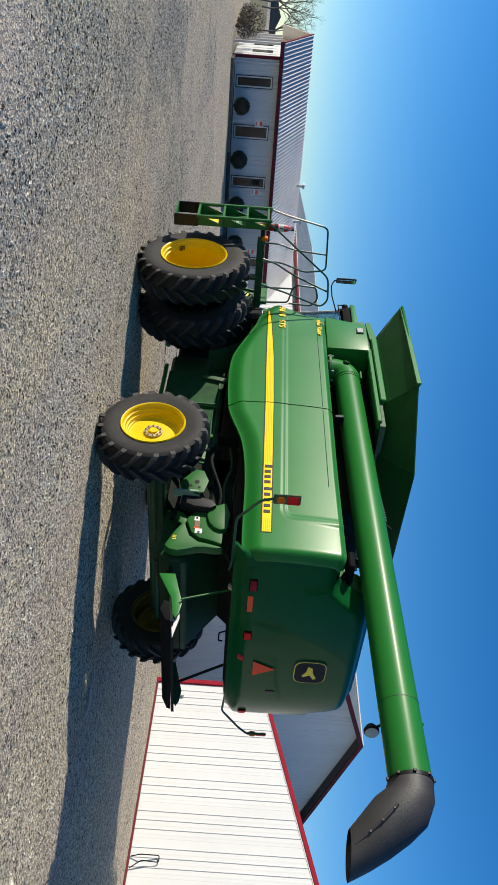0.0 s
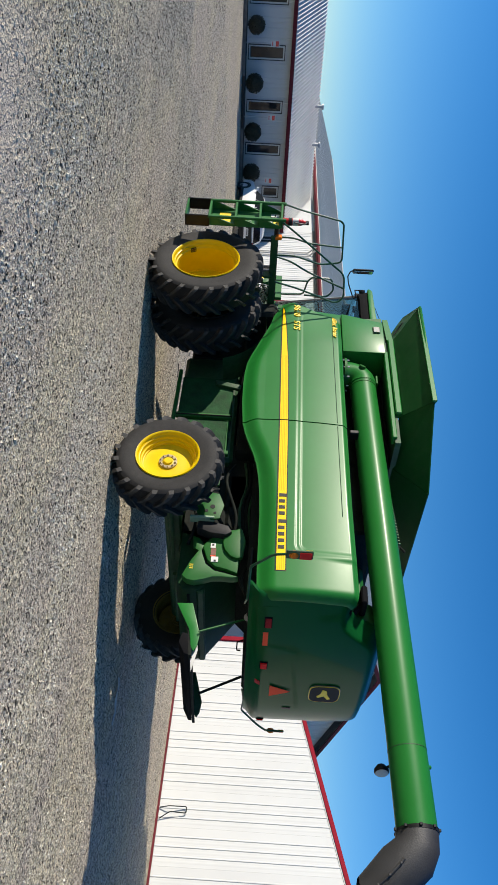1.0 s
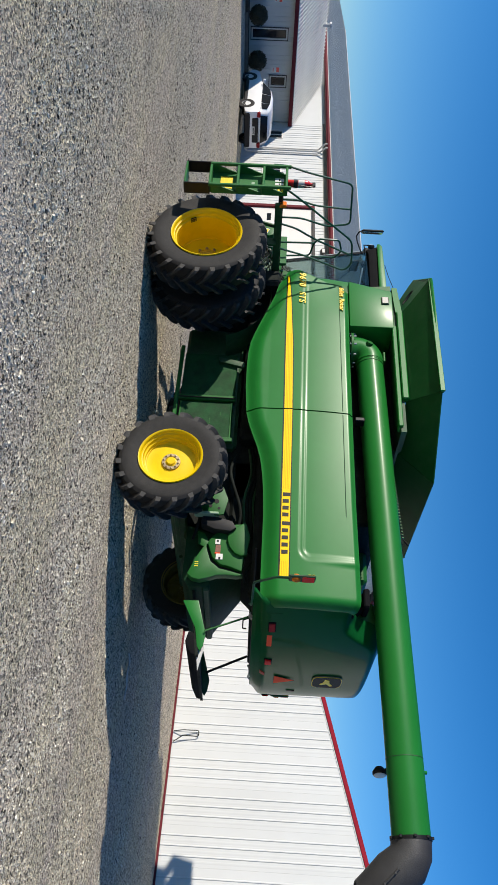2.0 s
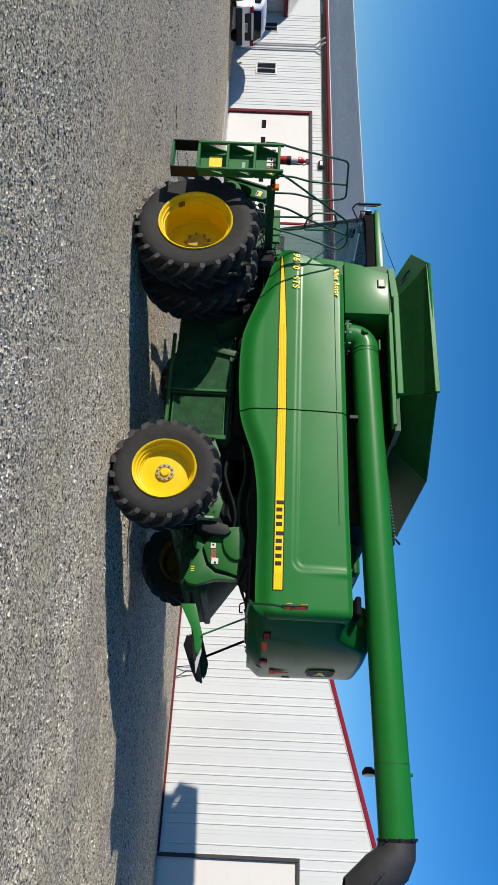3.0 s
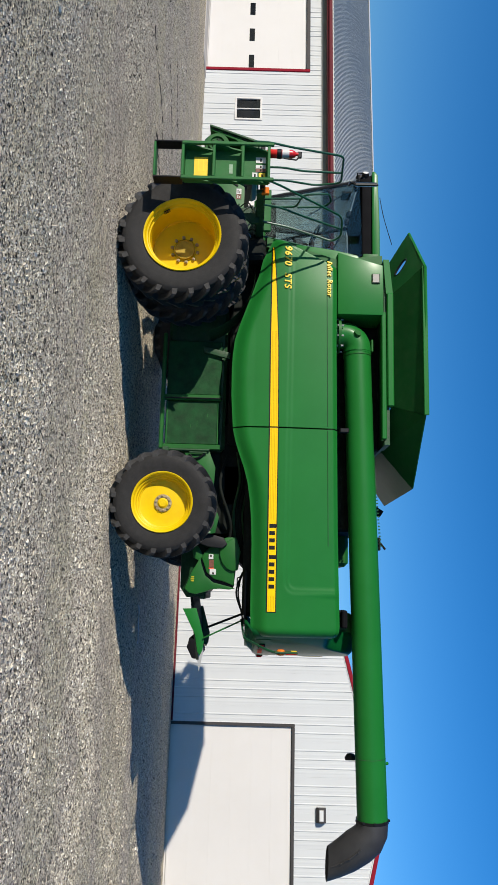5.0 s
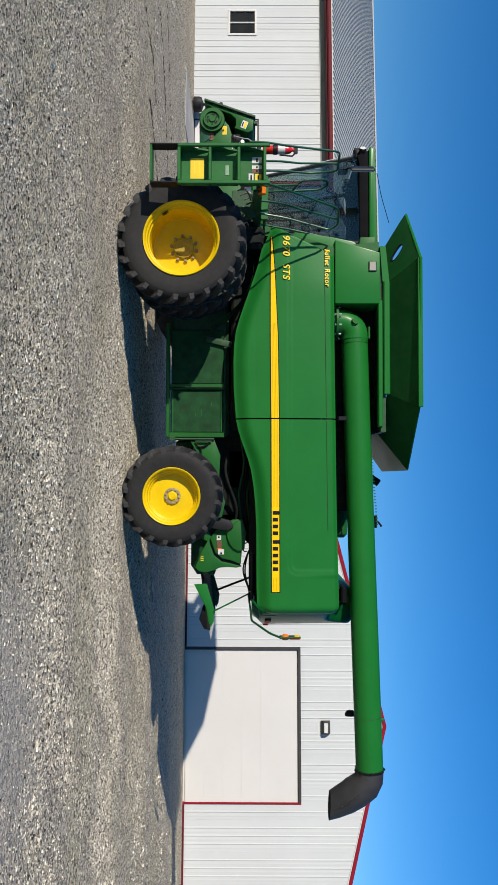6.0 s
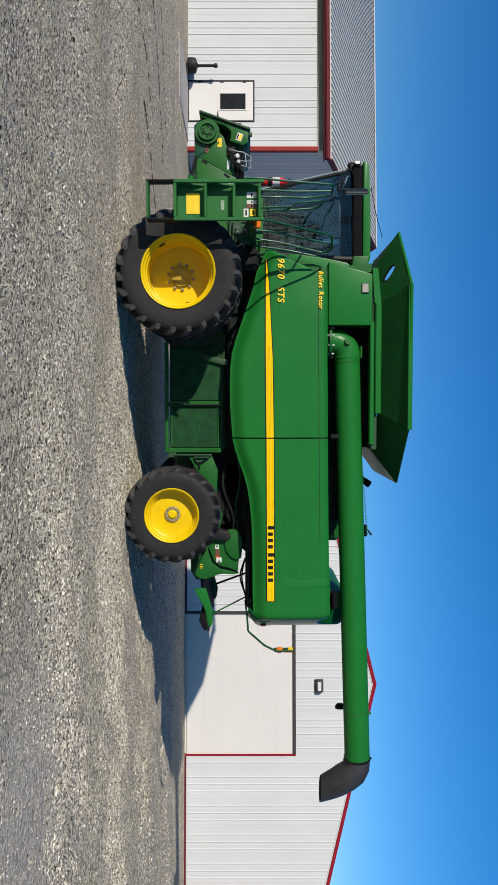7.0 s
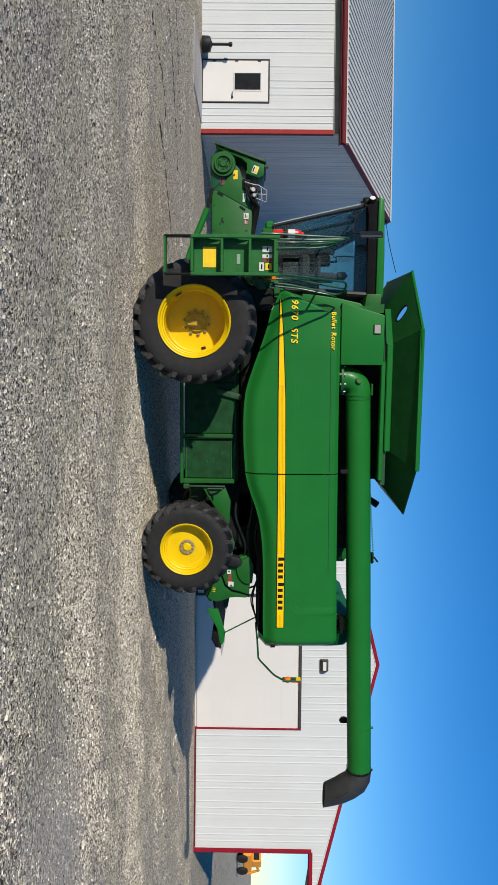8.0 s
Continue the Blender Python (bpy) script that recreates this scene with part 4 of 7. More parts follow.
FR, FRIM, FW = 0.935, 0.530, 0.50
outer = wheel(0, -2.635, 0.925, FR, FRIM, FW, 23, 0.078, 0.29, 0.165, 10, 1, 4, "front_wheel", "tall outer dual tyre on a deep yellow rim")
plate_m = pose(-0.395, -2.76, 0.685, 0, 59, 0)
plate = part("rim_plate", Geo().box((-0.045, -0.035, -0.003), (0.045, 0.035, 0.003)).moved(plate_m), HUB_YELLOW, outer, "stamped rim plate with a dark frame")
frame_bars = Geo()
for a, b in (((-0.045, -0.036), (0.045, -0.028)), ((-0.045, 0.028), (0.045, 0.036)), ((-0.047, -0.028), (-0.039, 0.028)), ((0.039, -0.028), (0.047, 0.028)), ((-0.030, -0.012), (0.030, 0.002)), ((-0.018, 0.010), (0.030, 0.018))):
    frame_bars.box((a[0], a[1], -0.006), (b[0], b[1], 0.006))
part("plate_bars", frame_bars.moved(plate_m), BLACK_PAINT, plate)
part("disc_slot", Geo().box((-0.02, -0.004, -0.035), (0.02, 0.004, 0.035), 0.003).moved(pose(0.40, -2.353, 1.03, 0, -16, 0)), BLACK_PAINT, outer)
# inner rims are dark in place of the shade between the duals
wheel(0, -1.84, 0.925, FR, FRIM, FW, 23, 0.078, 0.05, 0.165, 8, 1, 9, "front_wheel", "tall inner dual tyre", DARK)
wheel(0, 1.84, 0.925, FR, FRIM, FW, 23, 0.078, 0.05, 0.165, 8, -1, 3, "front_wheel", "tall inner dual tyre", DARK)
wheel(0, 2.635, 0.925, FR, FRIM, FW, 23, 0.078, 0.29, 0.165, 10, -1, 8, "front_wheel", "tall outer dual tyre on a deep yellow rim")
wheel(3.69, -1.965, 0.745, 0.765, 0.415, 0.46, 20, 0.064, -0.045, 0.125, 10, 1, 6, "rear_wheel", "smaller steering tyre on a yellow rim")
wheel(3.69, 1.965, 0.745, 0.765, 0.415, 0.46, 20, 0.064, -0.045, 0.125, 10, -1, 2, "rear_wheel", "smaller steering tyre on a dusty yellow rim darkened for shade", SHADED_YELLOW)
part("dual_spacer", Geo().lathe([(0.17, -2.36), (0.17, -1.7)], pose(0, 0, 0.925), 24), DARK, combine)
part("front_axle", Geo().tube([(0, -1.75, 0.925), (0, 1.75, 0.925)], 0.15, 20).box((-0.28, -1.55, 0.62), (0.28, -1.15, 1.25), 0.05).box((-0.28, 1.15, 0.62), (0.28, 1.55, 1.25), 0.05), DARK, combine)
# added dark block that hides the far rim behind the axle
part("axle_filler", Geo().box((2.78, -0.70, 0.66), (3.52, 0.70, 1.0), 0.04), GREEN_DARK, combine)
part("rear_axle", Geo().box((3.58, -1.5, 0.66), (3.82, 1.5, 0.90), 0.03).tube([(3.70, -1.72, 0.745), (3.70, 1.72, 0.745)], 0.11, 16).box((3.45, -0.35, 0.85), (3.95, 0.35, 1.25), 0.03), GREEN_DARK, combine)
for s in (-1, 1):
    part("steering_rod", Geo().tube([(3.98, s * 0.2, 0.78), (3.98, s * 1.55, 0.78)], 0.03, 10), GREEN_DARK, combine)

# side panels
LOW = [(-0.60, 2.26), (-0.43, 2.20), (-0.19, 2.085), (0.06, 2.03), (0.35, 1.935), (0.65, 1.83), (0.90, 1.745), (1.12, 1.685), (1.35, 1.66), (1.6, 1.652), (2.0, 1.658), (2.50, 1.695), (2.70, 1.74), (2.88, 1.80), (3.10, 1.88), (3.30, 1.935), (3.55, 1.975), (3.8, 2.00), (4.2, 2.02), (5.1, 2.025), (5.40, 2.035), (5.46, 2.05), (5.495, 2.08), (5.515, 2.12)]
TOP = [(-0.60, 2.20), (-0.36, 2.72), (-0.14, 3.20), (-0.10, 3.235), (1.15, 3.235), (4.0, 3.27), (5.36, 3.305), (5.44, 3.295), (5.49, 3.265), (5.515, 3.22)]


def panel_y(x, z, zl, zu):
    """How far out the side skin lies."""
    y = 1.765
    y -= 0.06 * step(0.6, -0.5, x) * step(2.3, 3.25, z)
    d = z - zl
    y -= 0.10 * (1 - step(0.0, 0.26, d)) ** 1.6
    y -= 0.055 * (1 - step(0.0, 0.09, zu - z)) ** 2
    for edge, corner, r, deep in ((2.50, 4.90, 0.16, 0.007), (2.565, 4.835, 0.11, 0.008)):
        qx, qz = x - (corner - r), (edge + r) - z
        y -= deep * (1 - step(-0.018, 0.018, math.hypot(max(qx, 0.0), max(qz, 0.0)) + min(max(qx, qz), 0.0) - r)) * (0.55 + 0.45 * step(1.8, 3.2, x))
    y -= 0.035 * max(0.0, (z - 2.35) / 0.95) ** 2 + 0.018 * step(4.90, 4.96, x) * max(0.0, (z - 2.55) / 0.75) ** 1.5
    y -= 0.09 * max(0.0, min(1.0, (x - 5.38) / 0.13)) ** 3
    y += 0.012 * math.sin(min(1.0, max(0.0, (z - 2.0) / 1.2)) * math.pi)
    return y


def side_panel(x0, x1, s, n):
    rows = []
    k = 130 if s < 0 else 40
    for j in range(n + 1):
        x = x0 + (x1 - x0) * j / n
        zl, zu = along(LOW, x), along(TOP, x)
        rows.append([(x, s * panel_y(x, zl + (zu - zl) * i / k, zl, zu), zl + (zu - zl) * i / k) for i in range(k + 1)])
    g = Geo().shell(rows, (0, -s * 0.05, 0))
    return part("side_panel", g, GREEN, combine, "glossy green moulded side panel", smooth=50)


panels = {}
for s in (-1, 1):
    panels[s, 0] = side_panel(-0.595, 2.479, s, 70)
    panels[s, 1] = side_panel(2.501, 5.515 if s < 0 else 5.36, s, 120)


def on_panel(x, z, out=0.004):
    zl, zu = along(LOW, x), along(TOP, x)
    return (x, -panel_y(x, z, zl, zu) - out, z)


def stripe(x0, x1, lo, hi, parent, mat, out, n=40):
    rows = []
    for j in range(n + 1):
        x = x0 + (x1 - x0) * j / n
        a, b = along(lo, x), along(hi, x)
        rows.append([on_panel(x, a + (b - a) * k / 4, out) for k in range(5)])
    part("stripe", Geo().shell(rows, (0, 0.002, 0)), mat, parent, smooth=60)


S_LO = [(-0.40, 2.235), (0.2, 2.232), (1.2, 2.234), (2.5, 2.248), (5.17, 2.263)]
S_HI = [(-0.40, 2.247), (0.2, 2.294), (1.2, 2.343), (2.5, 2.364), (5.17, 2.376)]
for seg, (a, b) in enumerate(((-0.39, 2.48), (2.50, 5.16))):
    stripe(a - 0.008, b + (0.012 if seg else 0), [(x, z - 0.018) for x, z in S_LO], [(x, z + 0.014) for x, z in S_HI], panels[-1, seg], BLACK_PAINT, 0.003)
    stripe(a, b, S_LO, S_HI, panels[-1, seg], STRIPE, 0.006)
for k in range(1, 5):
    f = k / 5
    stripe(1.0, 2.48, [(x, z + (along(S_HI, x) - z) * f - 0.003) for x, z in S_LO], [(x, z + (along(S_HI, x) - z) * f + 0.003) for x, z in S_LO], panels[-1, 0], STRIPE_LINE, 0.0075, 12)
    stripe(2.50, 3.86, [(x, z + (along(S_HI, x) - z) * f - 0.003) for x, z in S_LO], [(x, z + (along(S_HI, x) - z) * f + 0.003) for x, z in S_LO], panels[-1, 1], STRIPE_LINE, 0.0075, 12)
    stripe(4.94, 5.15, [(x, z + (along(S_HI, x) - z) * f - 0.003) for x, z in S_LO], [(x, z + (along(S_HI, x) - z) * f + 0.003) for x, z in S_LO], panels[-1, 1], STRIPE_LINE, 0.0075, 4)
# the maker's name stands as plain dark bars
for i in range(9):
    x = 3.92 + i * 0.104 + (0.03 if i > 3 else 0)
    z0 = along(S_LO, x)
    tall = 0.100 if i in (0, 4) else 0.082
    bar = Geo()
    lo, hi = on_panel(x, z0 + 0.014, 0.010), on_panel(x + 0.056, z0 + 0.014 + tall, 0.007)
    bar.box((lo[0], lo[1] - 0.001, lo[2]), (hi[0], lo[1] + 0.004, hi[2]), 0.001)
    part("name_bar", bar, BLACK_PAINT, panels[-1, 1])
for text, size, x, z, slant, wide, bold, gap in (("9670", 0.152, -0.395, 2.425, 0.18, 0.95, 0.003, 1.16), ("STS", 0.152, 0.06, 2.425, 0.18, 0.95, 0.003, 1.16), ("Bullet", 0.112, -0.21, 3.085, 0.12, 0.92, 0.002, 1.15), ("Rotor", 0.112, 0.125, 3.085, 0.12, 0.92, 0.002, 1.15)):
    lettering = words("lettering", text, size, pose(x, 0, z, 90, 0, 0), LETTER, panels[-1, 0], shear=slant, stretch=wide, bold=bold, space=gap)
    for vert in lettering.data.vertices:
        vert.co = on_panel(vert.co.x, vert.co.z, (0.024 if z > 3 else 0.016) if vert.co.y < 0 else -0.002)
groove = Geo()
groove.tube([on_panel(x, 3.075 + 0.012 * x, 0.0) for x in [0.35 + 0.1 * k for k in range(22)]], 0.006, 6)
part("groove", groove, GREEN_DARK, panels[-1, 0])
groove = Geo().tube([on_panel(x, 3.075 + 0.012 * x, 0.0) for x in [2.52 + 0.1 * k for k in range(18)]], 0.006, 6)
part("groove", groove, GREEN_DARK, panels[-1, 1])

# inner body between the panels
part("inner_body", Geo().box((-0.25, -1.20, 1.60), (2.65, 1.20, 3.10), 0.04), DARK, combine)
part("rear_body", Geo().box((2.6, -1.36, 1.90), (5.25, 1.36, 3.2), 0.05), DARK, combine)
deck = Geo().box((2.55, -1.62, 3.14), (5.35, 1.62, 3.22), 0.02)
part("engine_deck", deck, GREEN_DARK, combine)
part("radiator_housing", Geo().box((3.2, -0.2, 3.2), (4.45, 1.5, 3.62), 0.06), GREEN_DULL, combine)
part("exhaust_stack", Geo().tube([(3.4, 0.6, 3.8), (3.4, 0.6, 4.15), (3.5, 0.6, 4.3)], 0.07, 14), DARK, combine)

# rear hood


def hood_top(q):
    """Height of the hood's upper edge: low at the sides, a raised housing in the middle."""
    return 3.29 + 0.44 * step(0.80, 0.56, abs(q)) - 0.06 * q * q


rows = []
for j in range(51):
    t = j / 50
    row = []
    for i in range(41):
        q = -1 + 2 * i / 40
        y = 1.70 * q
        z_top = hood_top(q)
        z = 1.95 + (z_top - 1.95) * t
        bulge = 0.40 * (1 - abs(q) ** 3.0)
        x = 5.47 + bulge - 0.14 * (1 - step(0.0, 0.12, t)) - 0.02 * t
        x -= (0.06 + 0.32 * (1 - abs(q) ** 2)) * step(0.88, 1.0, t) ** 1.5
        row.append((x, y, z))
    rows.append(row)
hood = part("rear_hood", Geo().shell(rows, (-0.05, 0, 0)), GREEN_GLOSS, combine, "bulging glossy green rear hood with its shade in the colour", smooth=60)
part("hood_top", Geo().prism([(5.10, 3.22), (5.17, 3.52), (5.28, 3.66), (5.46, 3.66), (5.46, 3.22)], 1, -1.15, 1.15), GREEN_DULL, combine, bevel=0.04)


def hood_at(y, z):
    q = y / 1.70
    z_top = hood_top(q)
    t = (z - 1.95) / (z_top - 1.95)
    return 5.47 + 0.40 * (1 - abs(q) ** 3.0) - 0.14 * (1 - step(0.0, 0.12, t)) - 0.02 * t - (0.06 + 0.32 * (1 - abs(q) ** 2)) * step(0.88, 1.0, t) ** 1.5


def on_hood(g_poly, y0, z0, out, mat, name, thick=0.012, label=""):
    """A flat plate on the hood, its outline given as (y, z) round (y0, z0)."""
    e = 0.05
    slope = (hood_at(y0 + e, z0) - hood_at(y0 - e, z0)) / (2 * e)
    tilt = (hood_at(y0, z0 + e) - hood_at(y0, z0 - e)) / (2 * e)
    vs = [(hood_at(y0, z0) + out + slope * y + tilt * z, y0 + y, z0 + z) for y, z in g_poly]
    n = len(vs)
    g = Geo().add(vs + [(x - thick, y, z) for x, y, z in vs], [tuple(range(n)), tuple(range(2 * n - 1, n - 1, -1))] + [(i, (i + 1) % n, n + (i + 1) % n, n + i) for i in range(n)])
    return part(name, g, mat, hood, label)


def rect(w, h):
    return [(-w / 2, -h / 2), (w / 2, -h / 2), (w / 2, h / 2), (-w / 2, h / 2)]


def oval(w, h, n=28, p=0.8):
    out = []
    for k in range(n):
        c, s = math.cos(k * math.tau / n), math.sin(k * math.tau / n)
        out.append((w / 2 * math.copysign(abs(c) ** p, c), h / 2 * math.copysign(abs(s) ** p, s)))
    return out


on_hood([(-0.15, -0.14), (0.15, -0.14), (0.0, 0.14)], 0.0, 2.43, 0.022, ORANGE_SIGN, "warning_triangle", 0.006, "fluorescent orange slow-vehicle triangle")
on_hood(oval(0.455, 0.425, 28, 0.5), 0.02, 3.03, 0.02, BADGE_RIM, "badge_rim")
on_hood(oval(0.445, 0.415, 28, 0.5), 0.02, 3.03, 0.024, LETTER, "badge_line", 0.004)
badge = on_hood(oval(0.425, 0.395, 28, 0.5), 0.02, 3.03, 0.027, BADGE_BLUE, "badge", 0.01, "dark oval maker's badge with a plain yellow shape")
on_hood([(-0.14, -0.03), (-0.02, -0.05), (0.06, -0.10), (0.09, -0.08), (0.04, 0.0), (0.13, 0.05), (0.11, 0.09), (0.0, 0.04), (-0.10, 0.03)], 0.02, 3.03, 0.031, LETTER, "badge_shape", 0.004)


def hood_patch(y0, y1, z0, z1, out, mat, name, parent=None):
    """A plate that follows the hood's curve."""
    rows = [[(hood_at(y0 + (y1 - y0) * i / 8, z0 + (z1 - z0) * k / 4) + out, y0 + (y1 - y0) * i / 8, z0 + (z1 - z0) * k / 4) for i in range(9)] for k in range(5)]
    return part(name, Geo().shell(rows, (-0.03, 0, 0)), mat, parent or hood, smooth=40)


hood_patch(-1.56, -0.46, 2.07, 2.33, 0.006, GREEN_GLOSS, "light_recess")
for y, w, za, zb, mat in ((-1.37, 0.11, 2.17, 2.245, DULL_LENS), (-1.12, 0.21, 2.15, 2.215, ORANGE_SIGN), (-0.64, 0.11, 2.145, 2.225, RED_LENS), (1.30, 0.13, 2.16, 2.25, RED_LENS)):
    flat = mat is ORANGE_SIGN
    hood_patch(y - w / 2 - 0.012, y + w / 2 + 0.012, za - 0.012, zb + 0.012, 0.004 if flat else 0.016, FLAT_BLACK, "lamp_housing")
    hood_patch(y - w / 2, y + w / 2, za, zb, 0.007 if flat else 0.034, mat, "tail_light")
on_hood(rect(0.06, 0.12), 0.55, 2.55, 0.012, BLACK_PAINT, "vent_slot")
on_hood(rect(0.09, 0.07), -0.18, 2.12, 0.012, EXT_RED, "small_decal")
part("hood_skirt", Geo().box((4.6, -1.45, 1.93), (5.36, 1.45, 1.975), 0.015), BLACK_PAINT, combine)

# lower body, between the wheels
lower = part("lower_body", Geo().box((0.35, -1.10, 0.62), (2.75, 1.10, 1.56), 0.05), GREEN_DARK, combine)
part("side_shield", Geo().box((1.0, -1.20, 0.63), (1.885, -1.105, 1.48), 0.012), SCREEN_GREEN, combine, "dusty green lower side shield")
part("side_shield", Geo().box((1.985, -1.20, 0.63), (2.675, -1.105, 1.47), 0.012), SCREEN_GREEN, combine, "fine green mesh side screen")
for x, w in ((1.935, 0.045), (2.72, 0.04)):
    part("shield_rail", Geo().box((x - w, -1.25, 0.60), (x + w, -1.18, 1.50), 0.01), GREEN_DULL, combine)
part("sill_rail", Geo().box((0.9, -1.28, 0.55), (2.76, -1.21, 0.61), 0.012), GREEN_DULL, combine)
part("shield_seam", Geo().tube([(1.95, -1.262, 0.60), (1.95, -1.262, 1.50)], 0.009, 6), BLACK_PAINT, combine)
for z in (0.64, 1.435):
    part("screen_edge", Geo().box((2.0, -1.215, z), (2.67, -1.203, z + 0.025), 0.004), GREEN_DULL, combine)
for x, z, w in ((2.30, 1.12, 0.10), (2.36, 1.02, 0.05), (2.18, 1.28, 0.06)):
    part("scratch", Geo().box((x, -1.2022, z), (x + w, -1.2004, z + 0.008)), GREEN_DULL, combine)
wedge = Geo().prism([(1.10, 1.18), (1.20, 1.20), (1.30, 1.60), (1.20, 1.62)], 1, -1.26, -1.20)
part("shield_gusset", wedge, GREEN_DARK, combine, bevel=0.01)
part("rear_frame", Geo().prism([(2.75, 0.95), (4.05, 0.95), (4.3, 1.7), (4.55, 1.95), (2.75, 1.95)], 1, -0.95, 0.95), DARK, combine)
part("side_bracket", Geo().prism([(2.82, 0.95), (2.80, 1.34), (3.05, 1.44), (3.45, 1.42), (3.46, 1.36), (3.22, 1.20)], 1, -1.33, -1.30), GREEN_DULL, combine, bevel=0.006)
part("step_bar", Geo().tube([(2.79, -1.36, 0.64), (2.79, -1.36, 1.34)], 0.018, 10).box((2.75, -1.40, 0.62), (2.83, -1.32, 0.72), 0.01).tube([(2.83, -1.37, 1.04), (2.83, -1.37, 1.30)], 0.014, 8), GREEN_DARK, combine)
part("latch_arm", Geo().tube(smooth_path([(2.86, -1.35, 1.05), (2.92, -1.36, 1.10), (2.90, -1.36, 1.20), (2.84, -1.36, 1.27)]), 0.014, 6).tube([(2.92, -1.36, 1.12), (3.02, -1.36, 1.14)], 0.012, 6), BLACK_PAINT, combine)
for z in (1.05, 1.62):
    part("hydraulic_hose", Geo().tube(smooth_path([(2.8, -1.05, z), (3.3, -1.25, z - 0.1), (3.9, -1.15, z + 0.08), (4.3, -1.0, z)]), 0.022, 8), DARK, combine)
part("fuel_tank", Geo().box((2.9, -1.0, 1.5), (4.05, -0.6, 1.95), 0.08), DARK, combine)
for k in range(4):
    z = 1.90 - 0.045 * k
    part("hydraulic_hose", Geo().tube(smooth_path([(2.75, -1.05 - 0.03 * (k % 3), z), (3.2, -1.12 + 0.04 * (k % 2), z + 0.05), (3.7, -1.10 - 0.03 * (k % 3), z - 0.03), (4.2, -0.98, z + 0.02)]), 0.016 + 0.005 * (k % 2), 7), DARK if k % 3 else GREEN_DARK, combine)
for k in range(2):
    part("hydraulic_hose", Geo().tube(smooth_path([(4.6, -1.0, 1.90), (4.9, -1.10, 1.84 - 0.03 * k), (5.2, -1.20, 1.90), (5.36, -1.25, 1.93)]), 0.014, 6), DARK, combine)
# added dark box that fills the gap through the belly
part("belly_filler", Geo().box((2.30, -1.00, 1.50), (3.60, 1.00, 1.95), 0.03), DARK, combine)
# added dark mass that closes the gap below the auger
part("deck_filler", Geo().box((2.60, -1.05, 3.18), (3.95, 0.95, 3.72), 0.04), DARK, combine)
part("fender_arch", Geo().grid([[(0.98 * math.cos(a) * 1.05, y, 0.92 + 0.98 * math.sin(a) * 1.07) for a in [radians(d) for d in range(20, 150, 10)]] for y in (-1.62, -1.1)]), GREEN_DARK, combine)

# straw chopper and tailboard at the back
shroud = Geo().prism([(4.47, 1.30), (4.62, 1.355), (4.72, 1.47), (4.75, 1.61), (4.81, 1.77), (4.5, 1.80), (4.08, 1.77), (4.09, 1.64), (4.16, 1.49), (4.23, 1.40), (4.31, 1.32), (4.40, 1.27)], 1, -1.13, -0.95)
shroud = part("chopper_shroud", shroud, GREEN_DULL, combine, "green moulded chopper shield with warning decals", bevel=0.02)
part("shield_leaf", Geo().prism([(4.40, 1.25), (4.62, 1.13), (4.87, 1.03), (4.93, 1.10), (4.95, 1.20), (4.91, 1.34), (4.87, 1.44), (4.86, 1.56), (4.87, 1.70), (4.85, 1.79), (4.83, 1.72), (4.80, 1.60), (4.77, 1.46), (4.67, 1.335), (4.50, 1.272)], 1, -1.11, -0.98), GREEN_DULL, shroud, bevel=0.012)
part("shield_gap", Geo().prism([(4.38, 1.24), (4.52, 1.24), (4.72, 1.34), (4.80, 1.46), (4.84, 1.76), (4.78, 1.78), (4.70, 1.5), (4.6, 1.37)], 1, -1.06, -0.96), BLACK_PAINT, shroud)
part("shield_lobe", Geo().prism([(4.12, 1.70), (4.18, 1.60), (4.26, 1.545), (4.36, 1.545), (4.47, 1.58), (4.56, 1.655), (4.60, 1.74), (4.58, 1.83), (4.30, 1.86), (4.08, 1.79)], 1, -1.18, -1.10), GREEN_DULL, shroud, bevel=0.025)
part("shield_tab", Geo().prism([(4.20, 1.12), (4.40, 1.14), (4.46, 1.25), (4.36, 1.29), (4.24, 1.22)], 1, -1.09, -1.06), GREEN_DULL, shroud, bevel=0.006)
for x, z, w, h, mat in ((4.385, 1.415, 0.075, 0.07, WHITE_DECAL), (4.49, 1.425, 0.115, 0.07, BROWN_DECAL), (4.61, 1.45, 0.085, 0.095, WHITE_DECAL)):
    part("decal", Geo().box((x - w / 2, -1.139, z - h / 2), (x + w / 2, -1.131, z + h / 2)), mat, shroud)
part("decal", Geo().box((4.552, -1.140, 1.385), (4.566, -1.131, 1.46)), ORANGE_SIGN, shroud)
for x, z in ((4.36, 1.40), (4.62, 1.44)):
    part("decal_bar", Geo().box((x, -1.142, z), (x + 0.028, -1.138, z + 0.028)), BLACK_PAINT, shroud)
for k in range(3):
    part("decal_bar", Geo().box((4.69 + 0.030 * k, -1.1125, 1.12), (4.70 + 0.030 * k, -1.109, 1.17)), LETTER, shroud)
part("chopper_body", Geo().prism([(4.0, 0.95), (4.85, 0.95), (5.0, 1.05), (4.98, 1.30), (4.55, 1.60), (4.35, 1.74), (4.0, 1.74)], 1, -0.95, 0.95), CHOPPER_GREEN, combine, "green straw chopper housing darkened for shade", bevel=0.02)
part("chopper_rotor_cover", Geo().box((4.86, -0.92, 1.24), (5.02, 0.92, 1.34), 0.02), GREEN_DARK, combine)
part("belt_shield", Geo().prism([(4.02, 1.18), (4.16, 1.16), (4.24, 1.36), (4.26, 1.58), (4.20, 1.66), (4.10, 1.60), (4.04, 1.36)], 1, -1.24, -1.06), PLASTIC, combine, "dark plastic belt shield", bevel=0.02)
